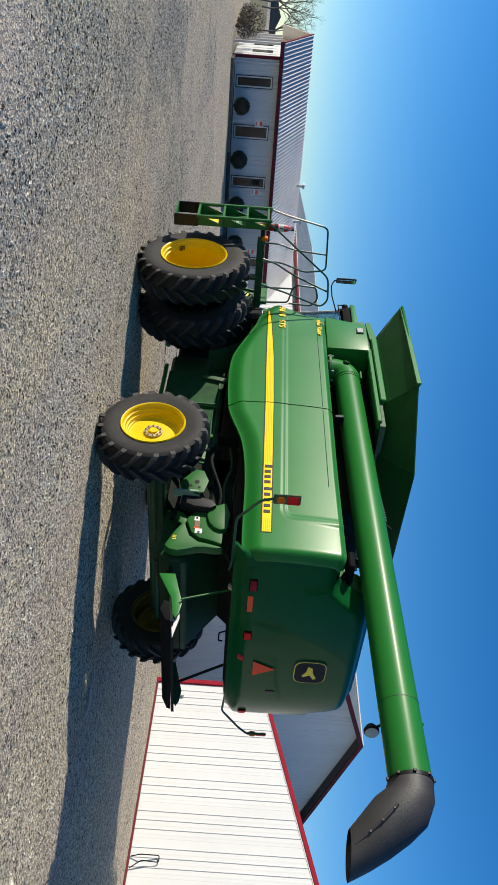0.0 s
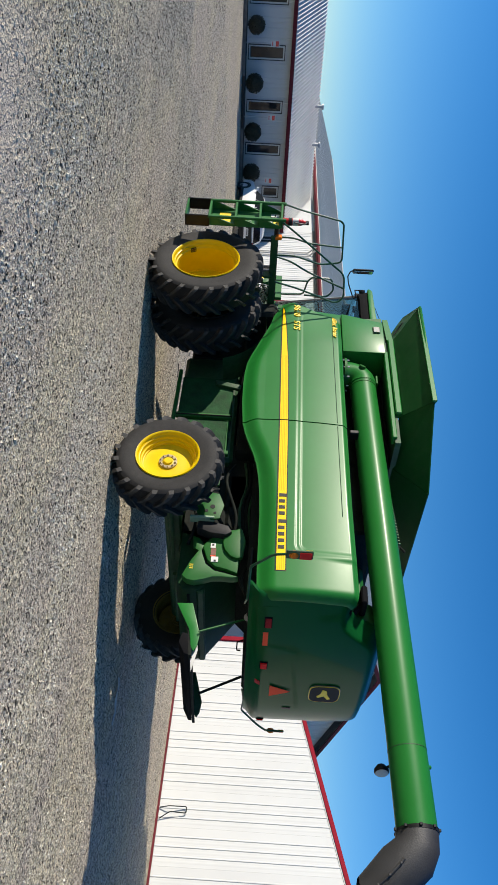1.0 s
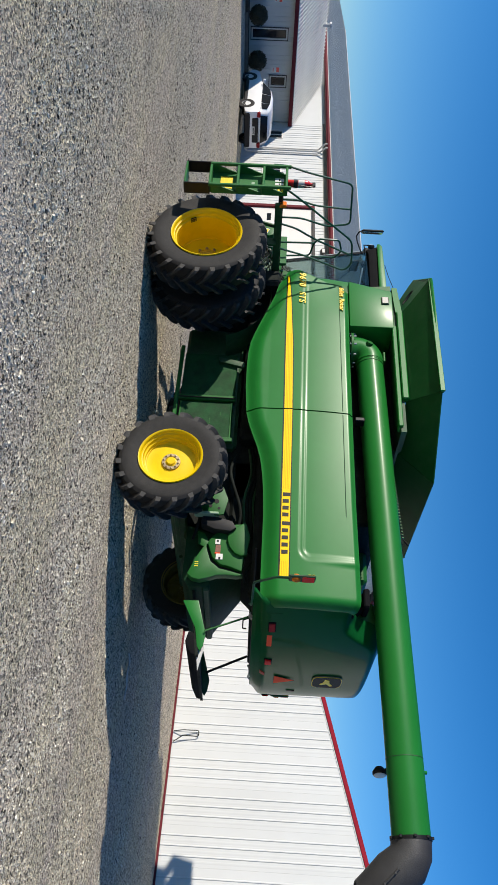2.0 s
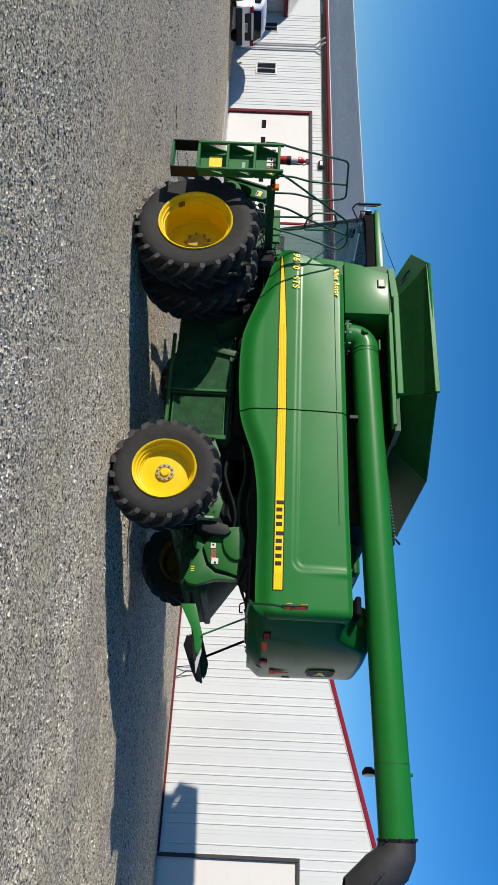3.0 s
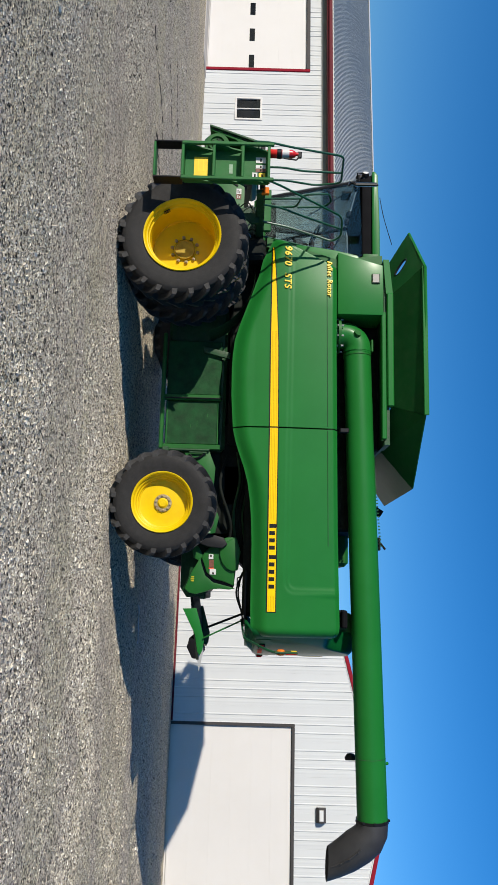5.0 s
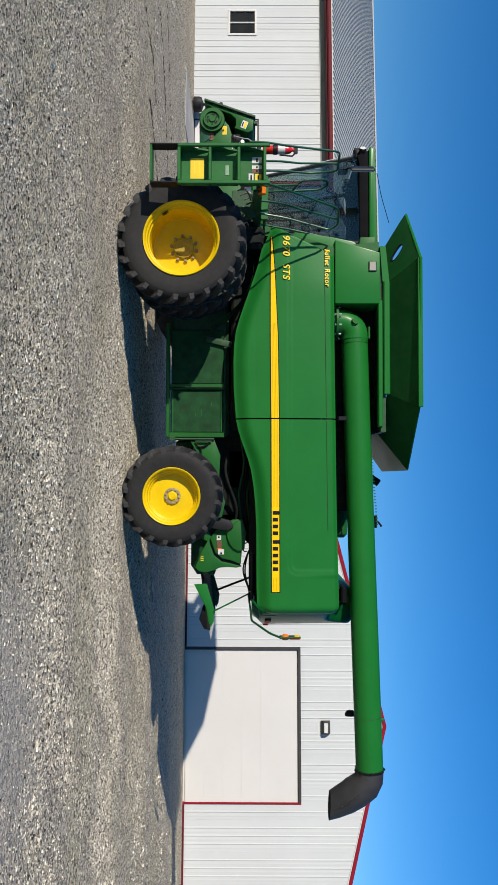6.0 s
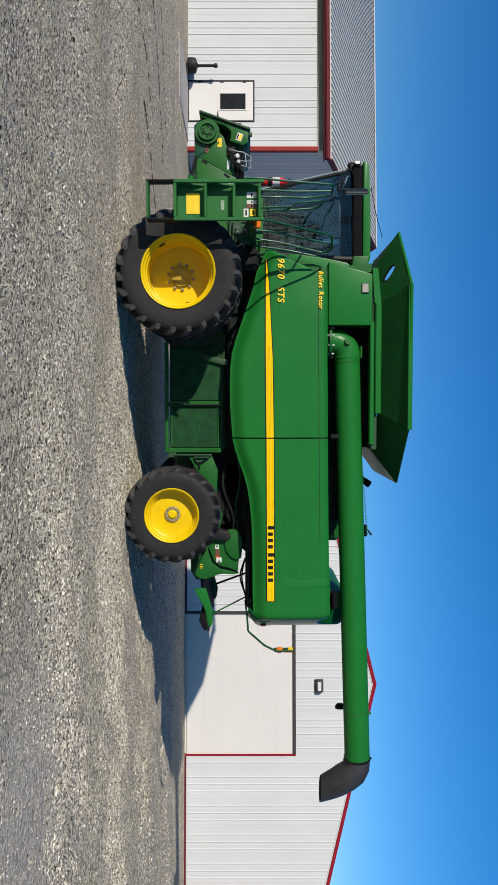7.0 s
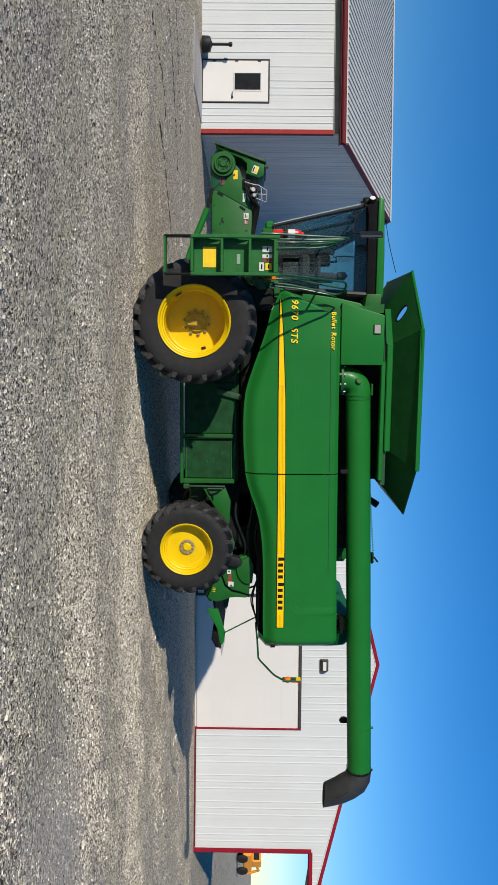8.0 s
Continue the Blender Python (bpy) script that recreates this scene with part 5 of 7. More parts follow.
bracket = part("bracket_plate", Geo().prism([(3.86, 1.12), (3.58, 1.32), (3.60, 1.44), (3.80, 1.52), (4.04, 1.47), (4.06, 1.36), (3.98, 1.16)], 1, -1.31, -1.28), GREEN_DULL, combine, "bright green bracket plate behind the wheel", bevel=0.005)
for x, z, w in ((3.84, 1.36, 0.035), (3.92, 1.28, 0.025), (3.95, 1.40, 0.02)):
    part("bracket_hole", Geo().lathe([(0.0, -0.004), (w, -0.004), (w, 0.0)], pose(x, -1.311, z), 12), BLACK_PAINT, bracket)
part("bracket_edge", Geo().box((4.01, -1.325, 1.06), (4.05, -1.20, 1.40), 0.008), PALE_GREEN, bracket)
tail = Geo()
tail.add([(4.95, -0.84, 1.14), (4.95, 1.0, 1.14), (5.92, 1.08, 1.27), (5.92, -0.90, 1.27), (4.95, -0.84, 1.10), (4.95, 1.0, 1.10), (5.92, 1.08, 1.23), (5.92, -0.90, 1.23)],
         [(0, 1, 2, 3), (7, 6, 5, 4), (0, 4, 5, 1), (1, 5, 6, 2), (2, 6, 7, 3), (3, 7, 4, 0)])
tail = part("tailboard", tail, DARK, combine, "flat dark chopper tailboard")
for s in (-1, 1):
    y = -0.86 if s < 0 else 1.02
    fin = Geo().prism([(5.17, 1.0), (5.16, 1.21), (5.45, 1.295), (5.62, 1.345), (5.78, 1.325), (5.86, 1.285), (5.80, 1.245), (5.55, 1.20)], 1, y, y + s * 0.035)
    part("tailboard_side", fin, GREEN if s < 0 else GREEN_DARK, tail, bevel=0.008)
part("tail_blade", Geo().prism([(5.52, 1.24), (5.55, 1.30), (5.80, 1.335), (6.10, 1.275), (5.90, 1.245)], 1, -0.82, -0.805), GREY_STEEL, tail)
part("rubber_flap", Geo().prism([(5.60, 1.12), (5.74, 1.085), (5.90, 1.17), (5.91, 1.225), (5.62, 1.19)], 1, -0.90, 1.04), FLAT_BLACK, tail, bevel=0.008)
part("support_strut", Geo().tube([(5.60, -0.93, 1.33), (5.31, -0.83, 1.94)], 0.013, 8), GREEN_DULL, tail)
part("support_strut", Geo().tube([(5.53, 0.95, 1.29), (5.28, 0.84, 1.90)], 0.020, 8), DARK, tail)
part("strut_mount", Geo().lathe([(0.0, -0.03), (0.05, -0.03), (0.055, 0.0), (0.0, 0.03)], pose(5.36, -0.94, 1.95), 14), GREY_STEEL, tail)
part("cable_hook", Geo().tube(rounded_path([(4.62, 0.94, 1.90), (4.66, 0.94, 1.80), (4.80, 0.94, 1.80), (4.80, 0.94, 1.86)], 0.02), 0.012, 6), DARK, combine)

# grain tank and its extensions
tank = Geo().prism([(-0.36, 3.25), (0.66, 3.25), (0.66, 3.96), (-0.16, 3.96)], 1, -1.67, 1.67)
tank = part("grain_tank", tank, GREEN, combine, "green grain tank body", bevel=0.02)
part("tank_lamp", Geo().box((-0.012, -1.685, 3.775), (0.152, -1.668, 3.905), 0.012), GREEN_DARK, tank)
part("tank_lamp_lens", Geo().box((0.0, -1.70, 3.79), (0.14, -1.683, 3.89), 0.004), LAMP_GLASS, tank)
part("tank_inner", Geo().box((0.66, -1.08, 3.15), (2.68, 1.6, 4.0), 0.03), DARK, combine)
part("tank_rail", Geo().box((0.60, -1.66, 3.93), (2.60, -1.50, 4.0), 0.012), GREEN, combine)
part("tank_rail", Geo().box((0.30, -1.69, 4.01), (2.10, -1.56, 4.11), 0.015), GREEN, combine)
part("tank_floor", Geo().box((-0.26, -1.62, 3.97), (2.68, 1.62, 4.05)), GREEN_DARK, combine)
part("tank_rail", Geo().box((-0.12, 1.56, 3.93), (2.6, 1.69, 4.11), 0.015), GREEN, combine)


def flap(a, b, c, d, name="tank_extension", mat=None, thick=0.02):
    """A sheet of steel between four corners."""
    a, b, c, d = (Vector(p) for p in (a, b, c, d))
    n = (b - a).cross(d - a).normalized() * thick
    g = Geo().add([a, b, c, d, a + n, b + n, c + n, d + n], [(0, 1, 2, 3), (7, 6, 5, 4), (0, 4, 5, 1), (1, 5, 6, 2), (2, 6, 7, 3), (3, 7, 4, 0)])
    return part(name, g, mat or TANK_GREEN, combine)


for s in (-1, 1):
    A, B, C, D = (-0.26, s * 1.02, 4.06), (-0.91, s * 1.24, 4.46), (0.08, s * 2.21, 4.48), (0.33, s * 1.60, 4.09)
    E, F, G_, H = (2.08, s * 1.57, 4.09), (2.33, s * 2.15, 4.48), (3.27, s * 1.21, 4.48), (2.66, s * 1.05, 4.02)
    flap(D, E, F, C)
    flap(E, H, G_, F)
    lip = Geo().tube([B, C, F], 0.022, 6)
    part("extension_lip", lip, GREEN, combine)
    edge = [Vector(C) + (Vector(F) - Vector(C)) * t for t in (0, 1)]
    part("extension_lip", Geo().box((0.07, -0.018, -0.035), (2.34, 0.018, 0.035), 0.006).moved(Matrix.Translation((0, s * 2.185, 4.475))), GREEN, combine)
    part("hinge_gusset", Geo().prism([(-0.26, 3.96), (0.30, 4.00), (0.34, 4.11), (-0.26, 4.05)], 1, s * 1.66, s * 0.98), GREEN, combine)
    # the corner sheet has an oval sight hole with a dark rubber rim
    quad = [Vector(A), Vector(D), Vector(C), Vector(B)]
    mid = sum(quad, Vector()) / 4
    n = (quad[1] - quad[0]).cross(quad[3] - quad[0]).normalized() * 0.02
    ex = (quad[3] - quad[0]).normalized()
    ey = n.cross(ex).normalized()
    inner = [mid + ex * p + ey * q for p, q in oval(0.30, 0.17, 32)]
    outer_edge = []
    for p in inner:
        d, best = (p - mid), None
        for i in range(4):
            q0, q1 = quad[i], quad[(i + 1) % 4]
            e = q1 - q0
            den = d.dot(ex) * e.dot(ey) - d.dot(ey) * e.dot(ex)
            if abs(den) > 1e-9:
                r = q0 - mid
                k = (r.dot(ex) * e.dot(ey) - r.dot(ey) * e.dot(ex)) / den
                if k > 0 and (best is None or k < best):
                    best = k
        outer_edge.append(mid + d * best)
    for q in quad:
        near_k = min(range(len(outer_edge)), key=lambda i: (outer_edge[i] - q).length)
        outer_edge[near_k] = q
    g = Geo().grid([outer_edge + outer_edge[:1], inner + inner[:1]]).grid([[p + n for p in inner + inner[:1]], [p + n for p in outer_edge + outer_edge[:1]]])
    g.grid([inner + inner[:1], [p + n for p in inner + inner[:1]]]).grid([[p + n for p in outer_edge + outer_edge[:1]], outer_edge + outer_edge[:1]])
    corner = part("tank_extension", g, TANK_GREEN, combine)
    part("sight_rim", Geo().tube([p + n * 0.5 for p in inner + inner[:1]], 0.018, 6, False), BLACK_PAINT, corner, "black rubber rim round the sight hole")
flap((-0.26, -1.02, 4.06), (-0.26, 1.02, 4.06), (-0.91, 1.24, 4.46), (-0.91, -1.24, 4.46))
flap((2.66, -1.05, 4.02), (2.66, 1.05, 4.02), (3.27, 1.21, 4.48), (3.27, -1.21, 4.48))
strip = Geo()
for i in range(30):
    strip.box((2.7 + i * 0.05, -1.14, 3.86 + i * 0.004), (2.715 + i * 0.05, -1.10, 3.885 + i * 0.004))
strip.box((2.65, -1.12, 3.78), (4.25, -1.06, 3.86))
part("cover_edge", strip, GREEN_DULL, combine)
part("handle_lever", Geo().tube([(4.12, -1.0, 3.75), (4.12, -1.0, 4.02), (4.2, -1.0, 4.08)], 0.018, 8).box((4.02, -1.06, 3.94), (4.22, -0.98, 4.0), 0.01), DARK, combine)

# unloading auger
AX0, AX1 = Vector((1.14, -1.35, 3.590)), Vector((8.03, -1.36, 3.814))
auger = part("unloading_auger", Geo().tube([AX0 + (AX1 - AX0) * k / 10 for k in range(11)], 0.214, 40), GREEN, combine, "long green unloading auger tube with black rubber spout", smooth=50)
bend = [Vector((0.90, -1.35, 3.24)), Vector((0.90, -1.35, 3.34))] + [Vector((1.14 - 0.24 * math.cos(a), -1.35, 3.355 + 0.24 * math.sin(a))) for a in [radians(d) for d in range(0, 91, 10)]] + [AX0 + Vector((0.06, 0, 0.002))]
part("elbow", Geo().tube(bend, 0.218, 32), GREEN, auger, smooth=50)
part("elbow_flange", Geo().lathe([(0.20, -0.02), (0.285, -0.02), (0.285, 0.02), (0.20, 0.02)], pose(0.90, -1.35, 3.30, 90), 32, True), GREEN_DULL, auger)
for k in range(10):
    a = k * math.tau / 10
    part("flange_bolt", Geo().tube([(0.90 + 0.262 * math.cos(a), -1.35 + 0.262 * math.sin(a), 3.26), (0.90 + 0.262 * math.cos(a), -1.35 + 0.262 * math.sin(a), 3.36)], 0.014, 6), GREY_STEEL, auger)
part("elbow_hatch", Geo().lathe([(0.0, -0.03), (0.055, -0.03), (0.06, 0.0)], pose(0.93, -1.56, 3.57, -20, 0, -25), 12), GREEN_DULL, auger)
part("elbow_plate", Geo().box((0.98, -1.45, 3.80), (1.18, -1.25, 3.835), 0.01, pose(0, 0, 0)), GREEN_DULL, auger)
axis = (AX1 - AX0).normalized()
turn = axis.to_track_quat("Y", "Z").to_matrix().to_4x4()


def band(d, w, r, name, mat, parent):
    m = Matrix.Translation(AX0 + axis * d) @ turn
    return part(name, Geo().lathe([(r - 0.01, -w), (r, -w), (r, w), (r - 0.01, w)], m, 40), mat, parent)


band(0.03, 0.012, 0.224, "band", GREEN, auger)
band(0.10, 0.008, 0.221, "band", GREEN_DULL, auger)
band(6.02, 0.004, 0.2165, "band", GREEN_DARK, auger)
band(6.85, 0.02, 0.226, "band", BLACK_PAINT, auger)
for k in range(9):
    a = k * math.tau / 9
    p = Matrix.Translation(AX0 + axis * 6.84) @ turn @ Vector((0.230 * math.cos(a), 0, 0.230 * math.sin(a)))
    part("clamp_bolt", Geo().box(p - Vector((0.016, 0.016, 0.016)), p + Vector((0.014, 0.014, 0.014)), 0.004), BLACK_PAINT, auger)
# rubber spout: round where it clamps on, then flattened towards the mouth
path = [(7.97, -1.36, 3.812, 0.222, 0.222, 2), (8.12, -1.36, 3.80, 0.228, 0.230, -17.6), (8.24, -1.35, 3.725, 0.250, 0.236, -36), (8.335, -1.33, 3.61, 0.250, 0.234, -50.6), (8.44, -1.29, 3.475, 0.240, 0.226, -65.6), (8.53, -1.23, 3.34, 0.234, 0.212, -80), (8.615, -1.17, 3.20, 0.228, 0.195, -93)]
rings = []
for x, yc, z, a, b, ang in path:
    u = Vector((-math.sin(radians(ang)), 0, math.cos(radians(ang))))
    rings.append([Vector((x, yc, z)) + u * (a * math.cos(q)) + Vector((0, 1, 0)) * (b * math.sin(q)) for q in [k * math.tau / 32 for k in range(33)]])
spout = part("spout", Geo().grid(rings).grid([[p + (sum(ring, Vector()) / 33 - p) * 0.07 for p in ring] for ring in rings]), BOOT, auger, "black rubber spout boot", smooth=60)
part("spout_seam", Geo().tube(smooth_path([(8.30, -1.575, 3.62), (8.42, -1.53, 3.50), (8.51, -1.46, 3.38), (8.60, -1.375, 3.24)]), 0.016, 8), BOOT, auger)
for x, y, z in ((8.34, -1.572, 3.585), (8.44, -1.53, 3.475), (8.52, -1.468, 3.365)):
    part("rivet", Geo().box((x - 0.012, y - 0.012, z - 0.012), (x + 0.012, y + 0.012, z + 0.012), 0.004), BOOT, auger)
lampm = pose(7.24, -0.99, 3.555, 0, 0, 78)
part("work_lamp", Geo().lathe([(0.0, -0.03), (0.075, -0.03), (0.085, -0.015), (0.085, 0.01), (0.05, 0.06), (0.0, 0.07)], lampm, 24), BLACK_PAINT, auger)
part("work_lamp_lens", Geo().lathe([(0.0, -0.036), (0.072, -0.034), (0.074, -0.028)], lampm, 24), LAMP_GLASS, auger)
part("lamp_bracket", Geo().tube([(7.22, -0.99, 3.57), (7.20, -1.06, 3.66), (7.20, -1.18, 3.72)], 0.015, 8), BLACK_PAINT, auger)
part("end_marker", Geo().tube([AX0 + axis * 6.12 + Vector((0, 0.10, 0.17)), AX0 + axis * 6.12 + Vector((0, 0.15, 0.27))], 0.022, 10), GREEN, auger)
for d in (1.33,):
    p = AX0 + axis * d
    part("tube_bracket", Geo().box((p.x - 0.035, -1.60, p.z - 0.33), (p.x + 0.035, -1.45, p.z - 0.19), 0.012), BLACK_PAINT, auger)
cradle = Geo().tube([(5.0, -1.3, 3.2), (5.25, -1.35, 3.42)], 0.03, 8).tube([(5.5, -1.2, 3.2), (5.25, -1.35, 3.42)], 0.03, 8).box((5.12, -1.50, 3.36), (5.38, -1.16, 3.44), 0.02).box((5.0, -1.45, 3.18), (5.5, -1.0, 3.24), 0.02)
part("auger_cradle", cradle, FLAT_BLACK, combine)

# cab
cab = part("cab", Geo().box((-1.64, -0.90, 1.92), (-0.40, 0.90, 2.12), 0.03), GREEN_DULL, combine, "glazed operator's cab with green roof")
roof = Geo().prism([(-2.16, 3.90), (-2.17, 3.95), (-2.10, 4.0), (-1.2, 4.03), (-0.55, 4.03), (-0.45, 4.0), (-0.45, 3.90)], 1, -0.98, 0.98)
part("cab_roof", roof, GREEN, cab, "rounded green cab roof", bevel=0.05)
part("roof_visor", Geo().prism([(-2.03, 3.70), (-2.12, 3.90), (-0.5, 3.90), (-0.5, 3.74), (-1.9, 3.74)], 1, -0.94, 0.94), FLAT_BLACK, cab, bevel=0.02)
for s in (-1, 1):
    part("pillar", Geo().tube([(-1.67, s * 0.86, 2.1), (-2.03, s * 0.86, 3.72)], 0.035, 8), BLACK_PAINT, cab)
    part("pillar", Geo().tube([(-0.62, s * 0.88, 2.1), (-0.52, s * 0.88, 3.8)], 0.06, 8), BLACK_PAINT, cab)
    g = Geo().add([(-1.66, s * 0.885, 2.12), (-0.62, s * 0.885, 2.12), (-0.52, s * 0.885, 3.76), (-2.01, s * 0.885, 3.70)] + [(-1.66, s * 0.877, 2.12), (-0.62, s * 0.877, 2.12), (-0.52, s * 0.877, 3.76), (-2.01, s * 0.877, 3.70)],
                  [(0, 1, 2, 3), (7, 6, 5, 4), (0, 4, 5, 1), (1, 5, 6, 2), (2, 6, 7, 3), (3, 7, 4, 0)])
    pane = part("side_pane", g, GLASS, cab, "tinted cab glass")
    pane.visible_shadow = False
g = Geo().add([(-1.67, -0.86, 2.12), (-1.67, 0.86, 2.12), (-2.03, 0.86, 3.68), (-2.03, -0.86, 3.68), (-1.66, -0.86, 2.12), (-1.66, 0.86, 2.12), (-2.02, 0.86, 3.68), (-2.02, -0.86, 3.68)],
              [(0, 1, 2, 3), (7, 6, 5, 4), (0, 4, 5, 1), (1, 5, 6, 2), (2, 6, 7, 3), (3, 7, 4, 0)])
part("windscreen", g, GLASS, cab, "tinted windscreen").visible_shadow = False
# pale bar in place of the highlight along the curved windscreen corner
part("windscreen_glint", Geo().tube([(-1.715, -0.87, 2.14), (-2.07, -0.87, 3.68)], 0.008, 8), PALE_TRIM, cab, "pale bar standing for the highlight on the windscreen edge")
part("back_wall", Geo().box((-0.52, -0.86, 2.1), (-0.46, 0.86, 3.8)), PLASTIC, cab)
part("front_sill", Geo().box((-1.76, -0.88, 1.98), (-1.62, 0.88, 2.14), 0.03), GREEN, cab)
part("seat", Geo().box((-1.28, -0.28, 2.62), (-0.78, 0.24, 2.80), 0.05).box((-0.96, -0.26, 2.78), (-0.80, 0.22, 3.30), 0.06).box((-0.98, -0.16, 3.28), (-0.84, 0.12, 3.50), 0.05).box((-1.15, -0.18, 2.12), (-0.82, 0.14, 2.64), 0.03).box((-1.22, -0.36, 2.92), (-0.86, -0.28, 2.99), 0.025), SEAT_CLOTH, cab)
part("steering_column", Geo().tube([(-1.55, -0.02, 2.12), (-1.46, -0.02, 2.98)], 0.05, 10), PLASTIC, cab)
wheel_m = pose(-1.44, -0.02, 3.02, 0, -62, 0)
part("steering_wheel", Geo().tube([wheel_m @ Vector((0, 0.19 * math.cos(a), 0.19 * math.sin(a))) for a in [k * math.tau / 24 for k in range(25)]], 0.018, 8, False).tube([wheel_m @ Vector((0, -0.19, 0)), wheel_m @ Vector((0, 0.19, 0))], 0.014, 6).tube([wheel_m @ Vector((0, 0, -0.19)), wheel_m @ Vector((0, 0, 0.0))], 0.014, 6), PLASTIC, cab)
part("cab_floor_trim", Geo().box((-1.63, -0.82, 2.12), (-0.60, 0.84, 2.30), 0.03).box((-1.63, 0.60, 2.28), (-0.60, 0.85, 2.95), 0.05), PLASTIC, cab)
part("console", Geo().box((-1.30, 0.30, 2.12), (-0.62, 0.58, 3.02), 0.04).box((-1.36, 0.32, 2.84), (-1.12, 0.50, 3.22), 0.02).tube([(-1.2, 0.44, 3.0), (-1.22, 0.44, 3.36)], 0.02, 8), PLASTIC, cab)
part("monitor", Geo().box((-1.45, 0.52, 3.10), (-1.38, 0.80, 3.32), 0.015).box((-1.90, -0.80, 3.42), (-1.84, -0.55, 3.58), 0.015), PLASTIC, cab)
for y in (-0.80, -0.5, 0.5, 0.80):
    lm = pose(-2.12, y, 3.72, 0, 0, -90)
    part("work_light", Geo().lathe([(0.0, -0.05), (0.06, -0.05), (0.07, -0.03), (0.06, 0.05), (0, 0.06)], lm, 18), PLASTIC, cab)
    part("work_light_lens", Geo().lathe([(0.0, -0.056), (0.056, -0.053)], lm, 18), WHITE_DECAL, cab)
part("roof_lamp", Geo().lathe([(0.0, -0.04), (0.05, -0.038), (0.06, -0.02), (0.06, 0.03), (0.0, 0.05)], pose(-2.12, -0.93, 3.80, 0, 0, -40), 18), BLACK_PAINT, cab)
part("roof_lamp_lens", Geo().lathe([(0.0, -0.046), (0.048, -0.042)], pose(-2.12, -0.93, 3.80, 0, 0, -40), 18), WHITE_DECAL, cab)
part("beacon_bracket", Geo().tube([(-2.02, -0.9, 3.68), (-2.14, -0.95, 3.66), (-2.14, -0.95, 3.76)], 0.014, 8), BLACK_PAINT, cab)
for s in (-1, 1):
    mm = pose(-1.42, s * 1.86, 3.66, 0, 0, -s * 37)
    mir = part("mirror", Geo().box((-0.022, -0.085, -0.19), (0.022, 0.085, 0.19), 0.02).moved(mm), BLACK_PAINT, cab, "tall black side mirror")
    part("mirror_glass", Geo().box((0.022, -0.070, -0.170), (0.026, 0.070, 0.170)).moved(mm), CHROME, mir)
    part("mirror_arm", Geo().tube(rounded_path([(-1.95, s * 0.90, 3.62), (-1.75, s * 1.35, 3.47), (-1.46, s * 1.72, 3.40), (-1.44, s * 1.84, 3.44), (-1.44, s * 1.86, 3.52)], 0.07), 0.012, 8), BLACK_PAINT, cab)
part("wiper", Geo().tube([(-2.035, -0.55, 3.60), (-1.875, 0.1, 2.9)], 0.010, 6), BLACK_PAINT, cab)
part("aerial", Geo().tube(smooth_path([(-1.78, -0.8, 4.06), (-1.40, -0.8, 4.13), (-0.92, -0.8, 4.26)]), 0.006, 6), BLACK_PAINT, cab)
part("body_corner", Geo().prism([(-0.50, 2.60), (-0.47, 2.90), (-0.42, 3.24), (-0.35, 3.56), (-0.26, 3.65), (-0.08, 3.65), (-0.08, 2.60)], 1, -1.60, -0.98), GREEN, combine, bevel=0.02)
part("tank_front_wall", Geo().prism([(-0.60, 2.14), (-0.44, 2.14), (-0.10, 3.25), (-0.20, 3.95), (-0.34, 3.95), (-0.26, 3.22)], 1, -1.62, 1.62), GREEN_DULL, combine)

part("cab_rear_cover", Geo().prism([(-0.52, 3.70), (-0.52, 3.95), (-0.20, 3.93), (-0.26, 3.66)], 1, -1.30, 1.30), GREEN_DULL, combine, bevel=0.02)
for y in (-1.16,):
    part("rear_work_light", Geo().lathe([(0.0, -0.07), (0.05, -0.07), (0.06, -0.05), (0.055, 0.05), (0.0, 0.06)], pose(-0.40, y - 0.05, 3.80, 0, 0, 20), 18), BLACK_PAINT, combine)

# platform, ladder and handrails
plat = part("platform", Geo().box((-1.28, -3.08, 2.00), (-0.69, -0.92, 2.06), 0.012), BLACK_PAINT, combine, "dark steel access platform")
for i in range(9):
    part("deck_slat", Geo().box((-1.26, -2.92 + i * 0.22, 2.062), (-0.66, -2.74 + i * 0.22, 2.075), 0.004), DARK, plat)
# the beam's darker green stands for the shade on it
part("platform_beam", Geo().box((-0.68, -2.95, 1.95), (-0.62, -0.95, 2.065), 0.012), GREEN_DARK, plat)
part("fender_bracket", Geo().prism([(-0.68, 1.7), (-0.52, 1.88), (-0.52, 2.0), (-0.68, 2.0)], 1, -2.24, -2.2), GREEN_DARK, plat)
ladder = part("ladder", Geo().box((-1.215, -3.26, 0.90), (-1.165, -3.21, 2.18), 0.01), LADDER_GREEN, combine, "green boxed access ladder with yellow decal")
part("ladder_side", Geo().box((-0.69, -3.26, 0.90), (-0.64, -3.21, 2.18), 0.01), LADDER_GREEN, ladder)
for k, (z0, z1) in enumerate(((0.94, 1.34), (1.36, 1.74), (1.76, 2.11))):
    part("riser", Geo().box((-1.17, -3.09, z0), (-0.69, -3.06, z1), 0.006), LADDER_GREEN, ladder)
    part("riser_return", Geo().prism([(-3.25, z0), (-3.07, z0), (-3.07, z1), (-3.10, z1)], 0, -1.180, -1.160), LADDER_GREEN, ladder)
    part("riser_return", Geo().prism([(-3.25, z0), (-3.07, z0), (-3.07, z1), (-3.10, z1)], 0, -0.695, -0.675), LADDER_GREEN, ladder)
for z in (0.92, 1.35, 1.75, 2.11):
    part("tread", Geo().box((-1.165, -3.25, z - 0.02), (-0.69, -3.06, z + 0.02), 0.008), LADDER_GREEN, ladder)
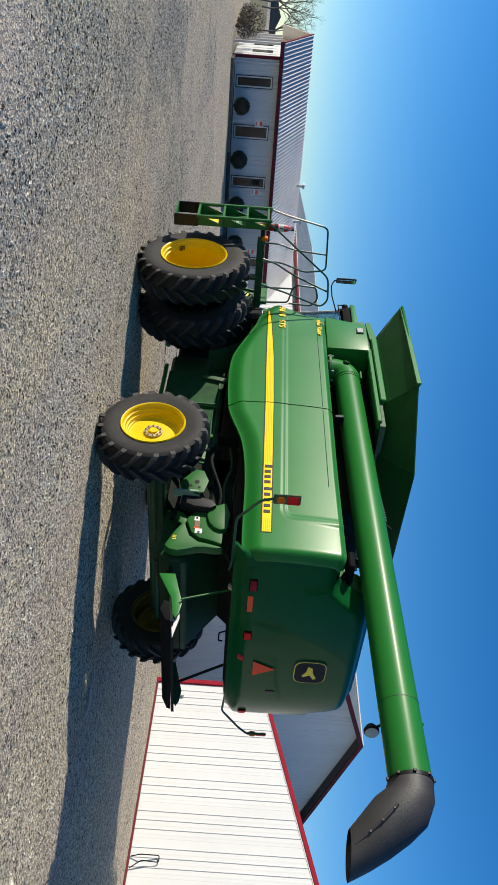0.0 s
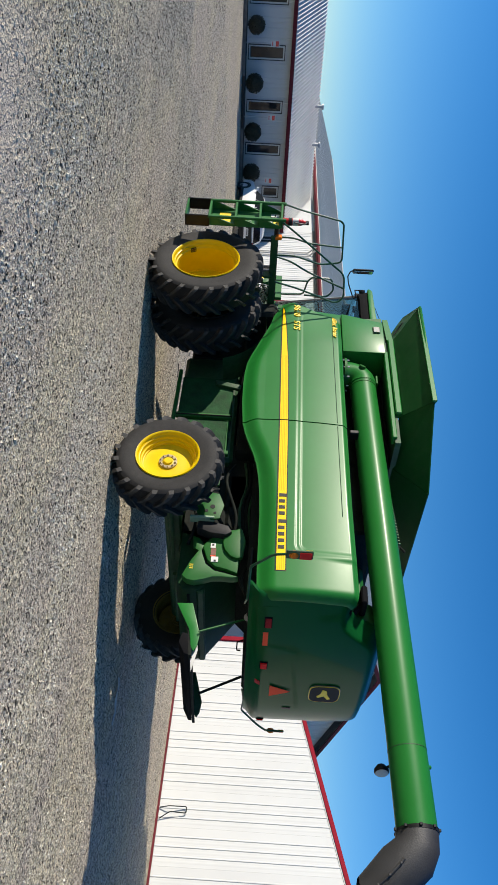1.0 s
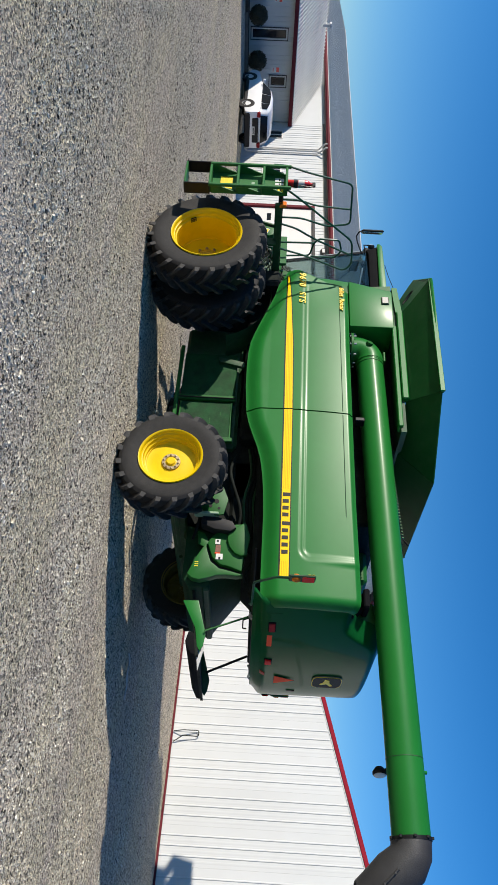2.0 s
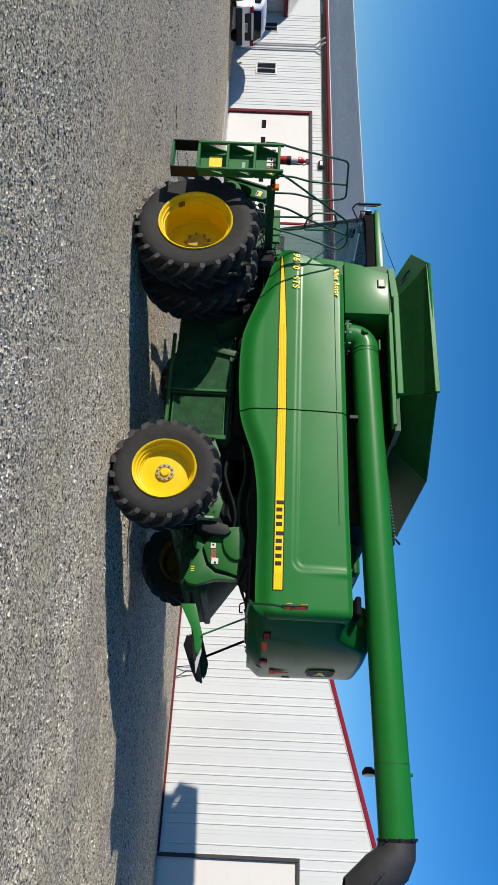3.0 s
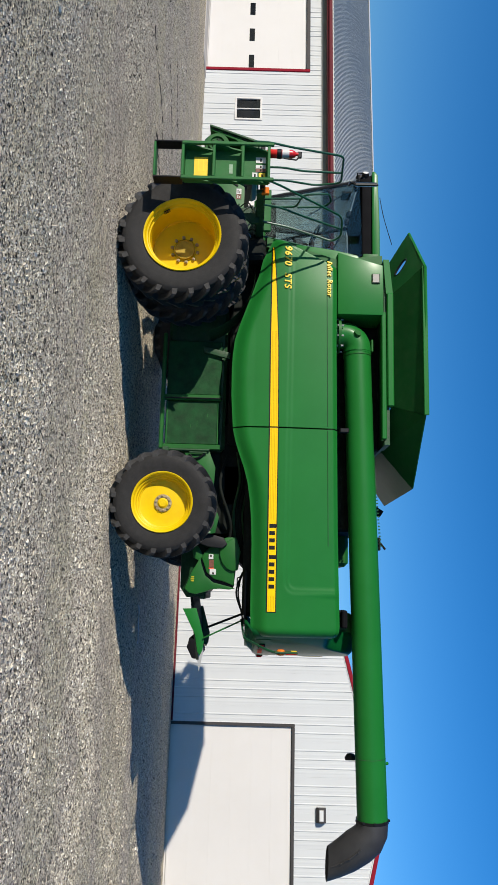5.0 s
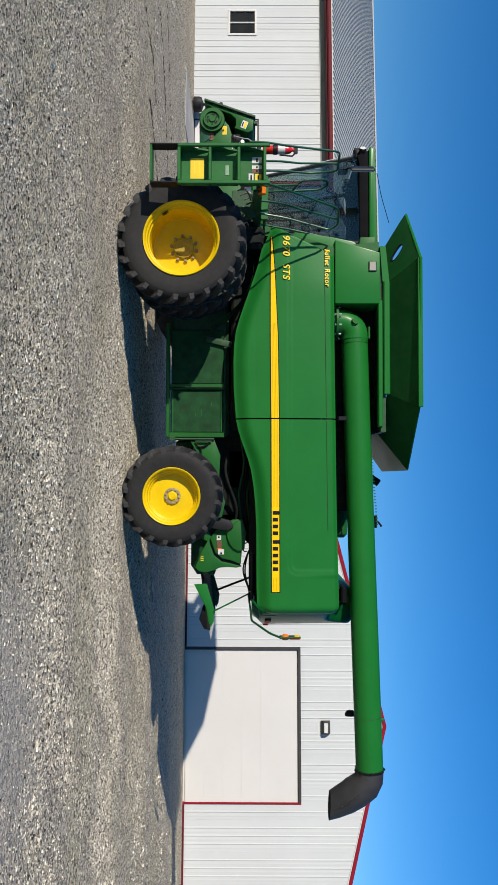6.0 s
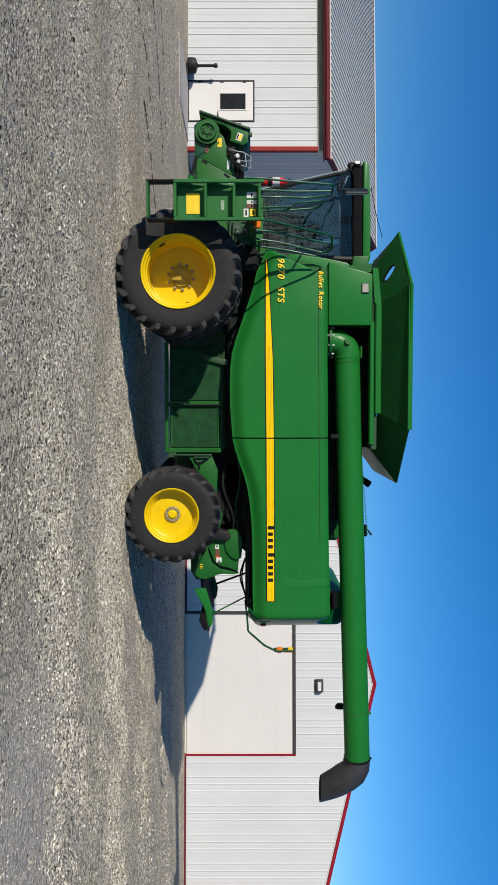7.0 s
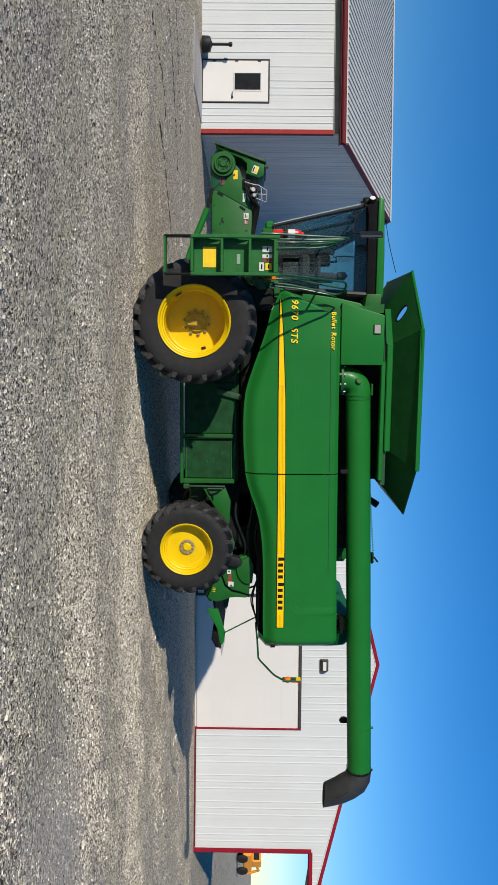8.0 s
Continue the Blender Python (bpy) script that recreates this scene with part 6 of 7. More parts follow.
# black on the lower rails stands for the shade they are in
for x in (-1.20, -0.665):
    part("lower_rail", Geo().box((x - 0.012, -3.26, 0.52), (x + 0.012, -3.06, 0.92), 0.006), BLACK_PAINT, ladder)
part("lower_tread", Geo().box((-1.19, -3.26, 0.52), (-0.68, -3.06, 0.55), 0.006), LADDER_GREEN, ladder)
decal = part("decal", Geo().box((-1.06, -3.097, 1.07), (-0.77, -3.091, 1.26)), YELLOW_DECAL, ladder, "yellow warning decal")
for z in (1.20, 1.13):
    part("decal_bar", Geo().box((-1.02, -3.100, z - 0.008), (-0.84, -3.096, z + 0.004)), LETTER, ladder)
part("decal", Geo().box((-0.96, -3.097, 1.56), (-0.82, -3.091, 1.61)), PALE_GREEN, ladder)
for x, z, w, h, mat in ((-1.035, 2.00, 0.085, 0.14, WHITE_DECAL), (-0.935, 2.00, 0.05, 0.14, WHITE_DECAL), (-0.880, 2.00, 0.05, 0.14, BROWN_DECAL), (-0.79, 2.02, 0.10, 0.09, YELLOW_DECAL), (-0.785, 1.92, 0.12, 0.07, WHITE_DECAL)):
    part("decal", Geo().box((x - w / 2, -3.097, z - h / 2), (x + w / 2, -3.091, z + h / 2)), mat, ladder)
    part("decal_bar", Geo().box((x - w * 0.3, -3.100, z - 0.01), (x + w * 0.3, -3.096, z + 0.012)), DARK, ladder)
marker = part("side_marker", Geo().box((-0.72, -2.95, 2.02), (-0.61, -2.89, 2.13), 0.012), ORANGE_LENS, combine, "amber side marker lamp")


def rail(points, r=0.016, bend_r=0.10):
    part("handrail", Geo().tube(rounded_path(points, bend_r), r, 10), GREEN_BLACK, combine, "dark green tubular handrail")


rail([(-1.235, -3.235, 1.9), (-1.235, -3.23, 2.1), (-1.23, -3.12, 2.45), (-1.22, -2.95, 3.18), (-1.29, -2.10, 3.24), (-1.27, -2.05, 2.85), (-1.24, -2.22, 2.40), (-1.24, -2.22, 2.06)])
rail([(-1.27, -2.42, 3.22), (-1.25, -2.48, 2.62), (-1.24, -2.58, 2.35), (-1.24, -2.58, 2.06)])
rail([(-0.665, -3.235, 1.9), (-0.665, -3.22, 2.1), (-0.67, -3.08, 2.28), (-0.64, -2.28, 3.24), (-0.52, -1.90, 3.27), (-0.47, -1.80, 3.15), (-0.60, -1.98, 2.45), (-0.64, -2.06, 2.06)])
rail([(-0.66, -2.55, 2.06), (-0.66, -2.48, 2.30), (-0.64, -2.30, 2.60), (-0.55, -2.06, 3.25)], bend_r=0.15)
rail([(-1.20, -1.72, 2.06), (-1.22, -1.72, 2.66)])
rail([(-1.22, -1.40, 2.08), (-1.24, -1.42, 2.60), (-1.24, -1.70, 2.66), (-1.26, -1.78, 2.74), (-1.30, -1.74, 3.10), (-1.30, -1.50, 3.16), (-1.28, -1.36, 3.05), (-1.24, -1.40, 2.62)], bend_r=0.07)
rail([(-0.62, -1.60, 2.08), (-0.58, -1.45, 2.6), (-0.48, -1.40, 3.12), (-0.46, -1.20, 3.2)])
part("step_box", Geo().box((-1.36, -1.72, 2.07), (-0.66, -1.66, 2.19), 0.010), LADDER_GREEN, plat, "bright green box at the inner edge")
part("support_plate", Geo().box((-1.34, -1.16, 1.60), (-0.60, -1.11, 1.98), 0.01), GREEN_DARK, plat)
for k in range(9):
    x, z = -1.28 + 0.075 * k, 1.70 + 0.05 * (k * 5 % 4)
    part("hose", Geo().tube(smooth_path([(x, -1.30, z), (x + 0.05, -1.52, z + 0.09), (x + 0.13 - 0.05 * (k % 3), -1.60, z + 0.16), (x + 0.20, -1.40, z + 0.22)]), 0.010 + 0.004 * (k % 2), 8), PALE_TRIM if k % 3 else BLACK_PAINT, plat)
ext = part("fire_extinguisher", Geo().lathe([(0.0, -0.20), (0.05, -0.20), (0.062, -0.18), (0.062, 0.15), (0.05, 0.19), (0.025, 0.22), (0.025, 0.25), (0, 0.25)], pose(-1.285, -2.86, 2.285, 90), 24), EXT_RED, combine, "red fire extinguisher with pale label")
part("extinguisher_label", Geo().lathe([(0.0635, 0.02), (0.0635, 0.12)], pose(-1.285, -2.86, 2.285, 90), 24), WHITE_DECAL, ext)
part("extinguisher_head", Geo().box((-1.325, -2.88, 2.525), (-1.225, -2.84, 2.585), 0.01).tube([(-1.255, -2.86, 2.565), (-1.185, -2.88, 2.505), (-1.195, -2.90, 2.325)], 0.012, 6), BLACK_PAINT, ext)
part("extinguisher_strap", Geo().lathe([(0.0625, -0.055), (0.068, -0.05), (0.068, 0.005), (0.0625, 0.01)], pose(-1.285, -2.86, 2.285, 90), 24), BLACK_PAINT, ext)

# feeder house: flat side plate in two pieces, drum and dark belly at the nose, tilted face plate
feeder = Geo().prism([(-0.3, 0.98), (-0.3, 1.80), (-1.52, 1.75), (-1.96, 1.75), (-2.60, 1.52), (-2.86, 1.36), (-2.95, 1.12), (-2.85, 1.02), (-2.28, 1.03), (-1.52, 1.04)], 1, -0.70, 0.70)
feeder = part("feeder_house", feeder, GREEN_BLACK, combine, "green feeder house with front drum and decals", bevel=0.008)
part("side_plate", Geo().prism([(-0.3, 1.06), (-0.3, 1.75), (-1.52, 1.75), (-1.95, 1.745), (-2.275, 1.14), (-2.28, 1.06)], 1, -0.735, -0.702), GREEN_DULL, feeder, bevel=0.005)
part("side_plate", Geo().prism([(-1.965, 1.74), (-2.64, 1.53), (-2.73, 1.45), (-2.42, 1.28), (-2.285, 1.15)], 1, -0.728, -0.702), GREEN_DULL, feeder, bevel=0.005)
part("nose_arm", Geo().prism([(-2.30, 1.06), (-2.62, 1.05), (-2.72, 1.12), (-2.66, 1.26), (-2.45, 1.24)], 1, -0.716, -0.702), GREEN_BLACK, feeder, bevel=0.004)
part("face_plate", Geo().prism([(-3.04, 1.13), (-2.99, 1.12), (-2.92, 1.28), (-2.81, 1.57), (-2.73, 1.655), (-2.62, 1.655), (-2.57, 1.63), (-2.49, 1.86), (-2.53, 1.94), (-2.74, 1.96)], 1, -0.78, 0.78), GREEN_DULL, feeder, bevel=0.008)
part("face_flange", Geo().prism([(-3.07, 1.12), (-3.04, 1.11), (-2.74, 1.97), (-2.77, 1.99)], 1, -0.82, 0.82), GREEN_DARK, feeder, bevel=0.005)
for k in range(5):
    x, z = -3.00 + 0.058 * k, 1.22 + 0.165 * k
    part("flange_slot", Geo().box((-0.012, -0.006, -0.04), (0.012, 0.002, 0.04)).moved(pose(x + 0.012, -0.782, z, 0, 19, 0)), BLACK_PAINT, feeder)
for x, z in ((-2.86, 1.80), (-2.80, 1.94), (-2.70, 1.99)):
    part("latch_lug", Geo().box((x - 0.035, -0.70, z - 0.03), (x + 0.025, -0.62, z + 0.03), 0.008), GREEN_DARK, feeder)
for x, z in ((-1.62, 1.10), (-1.62, 1.66), (-2.05, 1.10), (-2.55, 1.44), (-2.12, 1.64)):
    part("bolt_head", Geo().lathe([(0.0, -0.014), (0.013, -0.014), (0.016, 0.0)], pose(x, -0.734, z), 8), GREEN_DARK, feeder)
for x, z in ((-2.225, 1.20), (-1.99, 1.585)):
    part("latch", Geo().box((-0.055, -0.014, -0.018), (0.055, 0.0, 0.018), 0.006).moved(pose(x, -0.735, z, 0, -56, 0)), BLACK_PAINT, feeder)
for dx, dz, w, h in ((0.0, 0.0, 0.05, 0.03), (0.05, -0.035, 0.03, 0.02), (-0.045, 0.005, 0.025, 0.035), (0.02, 0.028, 0.035, 0.018)):
    part("slot", Geo().box((-1.77 + dx - w / 2, -0.738, 1.23 + dz - h / 2), (-1.77 + dx + w / 2, -0.733, 1.23 + dz + h / 2)), BLACK_PAINT, feeder)
part("plate_foot", Geo().box((-1.56, -0.75, 1.05), (-1.52, -0.735, 1.30), 0.004), GREEN_DARK, feeder)
dm = pose(-2.72, -0.76, 1.25)
part("drum_cover", Geo().lathe([(0.0, -0.05), (0.05, -0.05), (0.06, -0.03), (0.115, -0.03), (0.125, -0.06), (0.15, -0.06), (0.16, -0.02), (0.205, -0.02), (0.212, 0.0), (0.212, 0.12)], dm, 32), GREEN_DULL, feeder)
for k in range(3):
    a = k * math.tau / 3 + 0.4
    part("drum_web", Geo().box((-0.10, -0.036, -0.012), (-0.02, -0.028, 0.012)).moved(dm @ pose(0, 0, 0, 0, math.degrees(a), 0)), BLACK_PAINT, feeder)
for k in range(6):
    a = k * math.tau / 6
    part("drum_bolt", Geo().lathe([(0.0, -0.045), (0.011, -0.045), (0.012, -0.025)], dm @ pose(0.085 * math.cos(a), 0, 0.085 * math.sin(a)), 8), BLACK_PAINT, feeder)
for x, z, y, w, h, mat, bar in ((-2.55, 1.46, -0.729, 0.15, 0.075, YELLOW_DECAL, YELLOW), (-2.45, 1.235, -0.717, 0.13, 0.065, BROWN_DECAL, DARK), (-2.17, 1.615, -0.729, 0.15, 0.055, WHITE_DECAL, GREY_STEEL), (-1.86, 1.65, -0.736, 0.10, 0.085, WHITE_DECAL, DARK), (-1.76, 1.65, -0.736, 0.09, 0.085, BROWN_DECAL, WHITE_DECAL)):
    part("decal", Geo().box((x - w / 2, y - 0.003, z - h / 2), (x + w / 2, y + 0.003, z + h / 2)), mat, feeder)
    part("decal_bar", Geo().box((x - w * 0.30, y - 0.005, z - h * 0.28), (x + w * 0.30, y - 0.003, z - h * 0.10)), bar, feeder)
    part("decal_bar", Geo().box((x - w * 0.12, y - 0.005, z + h * 0.10), (x + w * 0.30, y - 0.003, z + h * 0.24)), bar, feeder)
tip = pose(-2.625, -0.782, 1.80, 0, 20, 0)
part("decal", Geo().box((-0.065, -0.004, -0.05), (0.065, 0.002, 0.05)).moved(tip), WHITE_DECAL, feeder)
part("decal_bar", Geo().box((-0.05, -0.007, -0.005), (0.05, -0.004, 0.04)).moved(tip), YELLOW_DECAL, feeder)
part("decal_bar", Geo().box((-0.03, -0.009, 0.005), (0.03, -0.007, 0.03)).moved(tip), LETTER, feeder)
part("decal_bar", Geo().box((-0.04, -0.007, -0.040), (0.045, -0.004, -0.018)).moved(tip), DARK, feeder)
part("coupler", Geo().box((-2.33, -0.80, 1.70), (-2.14, -0.72, 1.80), 0.02).tube([(-2.28, -0.80, 1.74), (-2.28, -0.90, 1.77)], 0.035, 10).tube([(-2.19, -0.80, 1.75), (-2.19, -0.88, 1.79)], 0.030, 10), GREY_STEEL, feeder, "cast aluminium hydraulic coupler")
part("coupler_port", Geo().lathe([(0.0, -0.03), (0.045, -0.03), (0.05, 0.0)], pose(-2.24, -0.80, 1.76), 14), DARK, feeder)
for pts in ([(-2.37, -0.82, 1.78), (-2.36, -0.82, 1.86), (-2.27, -0.84, 2.00), (-2.08, -0.84, 1.99), (-2.14, -0.82, 1.83)], [(-2.33, -0.82, 1.90), (-2.12, -0.83, 1.92)], [(-2.20, -0.84, 1.995), (-2.22, -0.80, 1.80)], [(-2.42, -0.80, 1.62), (-2.37, -0.82, 1.78)]):
    part("coupler_guard", Geo().tube(pts, 0.008, 6), GREY_STEEL, feeder)
for i in range(7):
    z = 1.60 + 0.045 * i
    part("hydraulic_hose", Geo().tube(smooth_path([(-2.46 + 0.03 * i, -0.73, z), (-2.20 + 0.02 * i, -0.82 - 0.015 * (i % 3), z + 0.08 - 0.02 * i), (-1.98, -0.79 - 0.01 * i, 1.80 + 0.012 * i), (-1.70, -0.74, 1.76 + 0.01 * i), (-1.3, -0.74, 1.74)]), 0.013, 6), DARK, feeder)
part("hose_manifold", Geo().box((-2.48, -0.76, 1.58), (-2.30, -0.66, 1.74), 0.02).box((-2.16, -0.72, 1.70), (-1.72, -0.62, 1.80), 0.02), BLACK_PAINT, feeder)
part("lift_cylinder", Geo().tube([(-0.45, -0.80, 0.42), (-1.45, -0.76, 0.76), (-1.98, -0.74, 0.98)], 0.055, 12), GREEN, combine)
part("lift_rod", Geo().tube([(-1.98, -0.74, 0.98), (-2.32, -0.72, 1.06)], 0.032, 10), DARK, combine)
part("under_front", Geo().box((-0.9, -1.1, 0.7), (0.4, 1.1, 1.9), 0.05), DARK, combine)
# added dark blocks that fill the gap under the platform
part("platform_filler", Geo().box((-0.58, -1.66, 1.50), (-0.22, -1.05, 2.12), 0.05).box((-0.75, -1.5, 1.75), (-0.5, -0.95, 1.97), 0.04), DARK, combine)

# folding warning lights on arms
for s, pts in ((-1, [(5.30, -1.2, 1.90), (5.46, -1.55, 1.93), (5.50, -2.30, 1.95), (5.60, -2.70, 2.20), (5.64, -2.78, 2.335)]), (1, [(5.30, 1.2, 1.92), (5.22, 1.70, 1.95), (5.16, 2.20, 1.92), (5.29, 2.44, 2.20), (5.34, 2.50, 2.33)])):
    arm = part("light_arm", Geo().tube(rounded_path(pts, 0.06), 0.016, 8), GREEN_BLACK, combine)
    lm = Matrix.Translation(pts[-1]) @ pose(0, 0, 0, 0, 0, 24 if s > 0 else 0)
    unit = part("warning_lamp", Geo().box((-0.016, -0.070, 0), (0.016, 0.070, 0.30), 0.012).moved(lm), GREEN_DARK, arm, "folding warning lamp with amber and red lenses")
    for d, rz in ((-0.016, -90), (0.016, 90)):
        part("amber_lens", Geo().lathe([(0.0, -0.024), (0.036, -0.020), (0.050, -0.009), (0.053, 0.0)], lm @ pose(d, 0, 0.085, 0, 0, rz), 20), ORANGE_LENS, unit)
    part("reflector", Geo().box((0.016, -0.060, 0.150), (0.022, 0.060, 0.285), 0.004).moved(lm), RED_LENS, unit)
    part("reflector", Geo().box((-0.022, -0.062, 0.215), (-0.016, 0.062, 0.290), 0.004).moved(lm), YELLOW_DECAL, unit)

# ---- the car ----


def hatchback(m):
    """A small white hatchback; it faces -x in its own axes and stands with its base at the origin."""
    car = thing("hatchback_car", "white hatchback parked beside the workshop wall", "car", m=m)
    L, W = 4.1, 1.74
    lower = [(-2.05, 0.34), (-2.03, 0.62), (-1.85, 0.78), (-1.05, 0.93), (1.55, 0.98), (1.98, 0.92), (2.05, 0.55), (2.0, 0.30), (1.68, 0.24), (-1.7, 0.24)]
    body = Geo().prism(lower, 1, -W / 2, W / 2)
    part("body", body, CAR_WHITE, car, bevel=0.06)
    roofp = [(-1.10, 0.90), (-0.35, 1.42), (0.3, 1.50), (1.25, 1.46), (1.78, 1.30), (1.95, 0.95)]
    rows = []
    for y in (-0.84, -0.80, -0.68, -0.60, 0.60, 0.68, 0.80, 0.84):
        k = {0.84: 0.0, 0.80: 0.25, 0.68: 0.92, 0.60: 1.0}[abs(y)]
        rows.append([(x, y, 0.90 + (z - 0.90) * k) for x, z in roofp])
    cabin = part("cabin", Geo().shell(rows, (0, 0, -0.02)), CAR_WHITE, car, smooth=50)
    for s in (-1, 1):
        def side(x, z):
            k = (z - 0.9) / 0.6
            return s * (0.842 - 0.20 * max(0.0, k) * 0.62 + 0.006)
        for pts in ([(-0.85, 0.98), (-0.28, 1.34), (0.18, 1.40), (0.20, 0.98)], [(0.28, 0.98), (0.27, 1.40), (0.95, 1.37), (1.05, 0.98)], [(1.13, 0.98), (1.03, 1.36), (1.5, 1.26), (1.62, 1.02)]):
            n = len(pts)
            g = Geo().add([(x, side(x, z), z) for x, z in pts] + [(x, side(x, z) - s * 0.03, z) for x, z in pts], [tuple(range(n)), tuple(range(2 * n - 1, n - 1, -1))] + [(i, (i + 1) % n, n + (i + 1) % n, n + i) for i in range(n)])
            part("side_window", g, DARK_GLASS, cabin)
        part("door_mirror", Geo().box((-0.72, s * 0.98 - 0.09, 0.98), (-0.60, s * 0.98 + 0.09, 1.10), 0.03), CAR_WHITE, car)
        part("head_lamp", Geo().box((-2.0, s * 0.66 - 0.18, 0.62), (-1.86, s * 0.66 + 0.18, 0.78), 0.04), CHROME, car)
        part("tail_lamp", Geo().box((1.90, s * 0.72 - 0.12, 0.84), (2.04, s * 0.72 + 0.12, 0.99), 0.03), DULL_LENS, car)
        part("sill", Geo().box((-1.0, s * 0.865 - 0.03, 0.20), (1.0, s * 0.865 + 0.03, 0.34), 0.02), PLASTIC, car)
        for x in (-1.30, 1.27):
            wm = pose(x, s * 0.78, 0.315, 0, 0, 0 if s < 0 else 180)
            part("arch", Geo().lathe([(0.30, -0.105), (0.375, -0.105), (0.375, 0.0), (0.30, 0.0)], wm, 32, True), PLASTIC, car)
            w = part("wheel", Geo().lathe([(0.20, -0.10), (0.28, -0.105), (0.31, -0.08), (0.315, 0.0), (0.31, 0.09), (0.20, 0.10)], wm, 40), RUBBER, car, "alloy wheel with black tyre")
            part("rim", Geo().lathe([(0.0, -0.075), (0.06, -0.085), (0.18, -0.07), (0.20, -0.10), (0.215, -0.10), (0.21, -0.04)], wm, 32), GREY_STEEL, w)
            for k in range(7):
                a = k * math.tau / 7
                part("spoke_gap", Geo().prism([(0.075, -0.03), (0.175, -0.055), (0.175, 0.055), (0.075, 0.03)], 1, -0.088, -0.06).moved(wm @ pose(0, 0, 0, 0, math.degrees(a), 0)), PLASTIC, w)
    part("hatch_trim", Geo().box((1.98, -0.58, 0.62), (2.056, 0.58, 0.90), 0.02), PLASTIC, car)
    part("windscreen", Geo().add([(-1.03, -0.70, 0.965), (-1.03, 0.70, 0.965), (-0.38, 0.60, 1.425), (-0.38, -0.60, 1.425)], [(0, 1, 2, 3)]).add([(-1.01, -0.70, 0.95), (-1.01, 0.70, 0.95), (-0.36, 0.60, 1.41), (-0.36, -0.60, 1.41)], [(0, 1, 2, 3)]), DARK_GLASS, cabin)
    part("rear_window", Geo().add([(1.80, -0.56, 1.30), (1.80, 0.56, 1.30), (1.955, 0.66, 0.99), (1.955, -0.66, 0.99), (1.78, -0.56, 1.30), (1.78, 0.56, 1.30), (1.94, 0.66, 0.99), (1.94, -0.66, 0.99)], [(0, 1, 2, 3), (7, 6, 5, 4), (0, 4, 5, 1), (1, 5, 6, 2), (2, 6, 7, 3), (3, 7, 4, 0)]), DARK_GLASS, cabin)
    part("rear_bumper", Geo().box((1.96, -0.80, 0.26), (2.10, 0.80, 0.52), 0.04), PLASTIC, car)
    part("front_bumper", Geo().box((-2.10, -0.78, 0.24), (-1.98, 0.78, 0.48), 0.04), PLASTIC, car)
    part("plate", Geo().box((2.045, -0.20, 0.62), (2.06, 0.20, 0.74)), WHITE_DECAL, car)
    part("plate_bar", Geo().box((2.06, -0.15, 0.66), (2.064, 0.15, 0.70)), DARK, car)
    part("aerial", Geo().tube([(1.2, 0, 1.45), (1.45, 0, 1.62)], 0.006, 5), PLASTIC, car)
    return car


hatchback(SITE @ pose(-27.05, 8.22, -0.06, 0, 0, 1.5) @ Matrix.Scale(1.06, 4))

# ---- plants ----


def leafy_clump(g, centre, radius, count, rnd, size, flat=0.8):
    """Small leaf blades scattered through a rounded uneven crown."""
    for _ in range(count):
        d = Vector((rnd.gauss(0, 1), rnd.gauss(0, 1), rnd.gauss(0, 1))).normalized()
        r = radius * (0.55 + 0.5 * rnd.random() ** 0.6)
        p = Vector(centre) + Vector((d.x * r, d.y * r, d.z * r * flat))
        if p.z < 0.05:
            continue
        a = Vector((rnd.gauss(0, 1), rnd.gauss(0, 1), rnd.gauss(0, 1))).normalized()
        b = a.cross(d).normalized()
        s = size * (0.6 + 0.8 * rnd.random())
        g.add([p - a * s, p + b * s * 0.45, p + a * s, p - b * s * 0.45], [(0, 1, 2, 3)])


rnd = random.Random(4)
for v, r in ((0.05, 0.42), (2.75, 0.46), (5.2, 0.46), (7.4, 0.48)):
    sh = thing("round_shrub", "dark rounded clipped shrub in the mulch bed", "shrub", "shrubs along the office wing", m=SITE @ pose(O_U + 0.75, v, 0.05))
    st = Geo()
    for k in range(7):
        a = k * 0.9
        st.tube([(0, 0, 0), (0.15 * math.cos(a), 0.15 * math.sin(a), 0.3), (0.30 * math.cos(a), 0.30 * math.sin(a), 0.62)], 0.012, 5, radii=[0.02, 0.013, 0.006])
    part("stems", st, BARK, sh)
    g = Geo()
    leafy_clump(g, (0, 0, 0.52), r, 3200, rnd, 0.05, 0.95)
    part("crown", g, SHRUB, sh, kind="stuff")


for u, v, r, h in ((-32.2, -3.5, 0.62, 0.55), (-34.2, -3.6, 0.85, 0.85), (-36.5, -3.7, 0.6, 0.5)):
    bush = thing("porch_bush", "brown straggly leafless-looking bush beside the porch", "shrub", "bushes by the porch", m=SITE @ pose(u, v, -0.06))
    st = Geo()
    for k in range(16):
        a = k * 2.4
        e = r * (0.6 + 0.4 * rnd.random())
        st.tube([(0, 0, 0), (0.4 * e * math.cos(a), 0.4 * e * math.sin(a), h * 0.6), (e * math.cos(a), e * math.sin(a), h * (1.1 + 0.5 * rnd.random()))], 0.012, 4, radii=[0.02, 0.014, 0.005])
    part("stems", st, BARK, bush)
    g = Geo()
    leafy_clump(g, (0, 0, h), r, 900, rnd, 0.05, 0.8)
    part("crown", g, SHRUB, bush, kind="stuff")


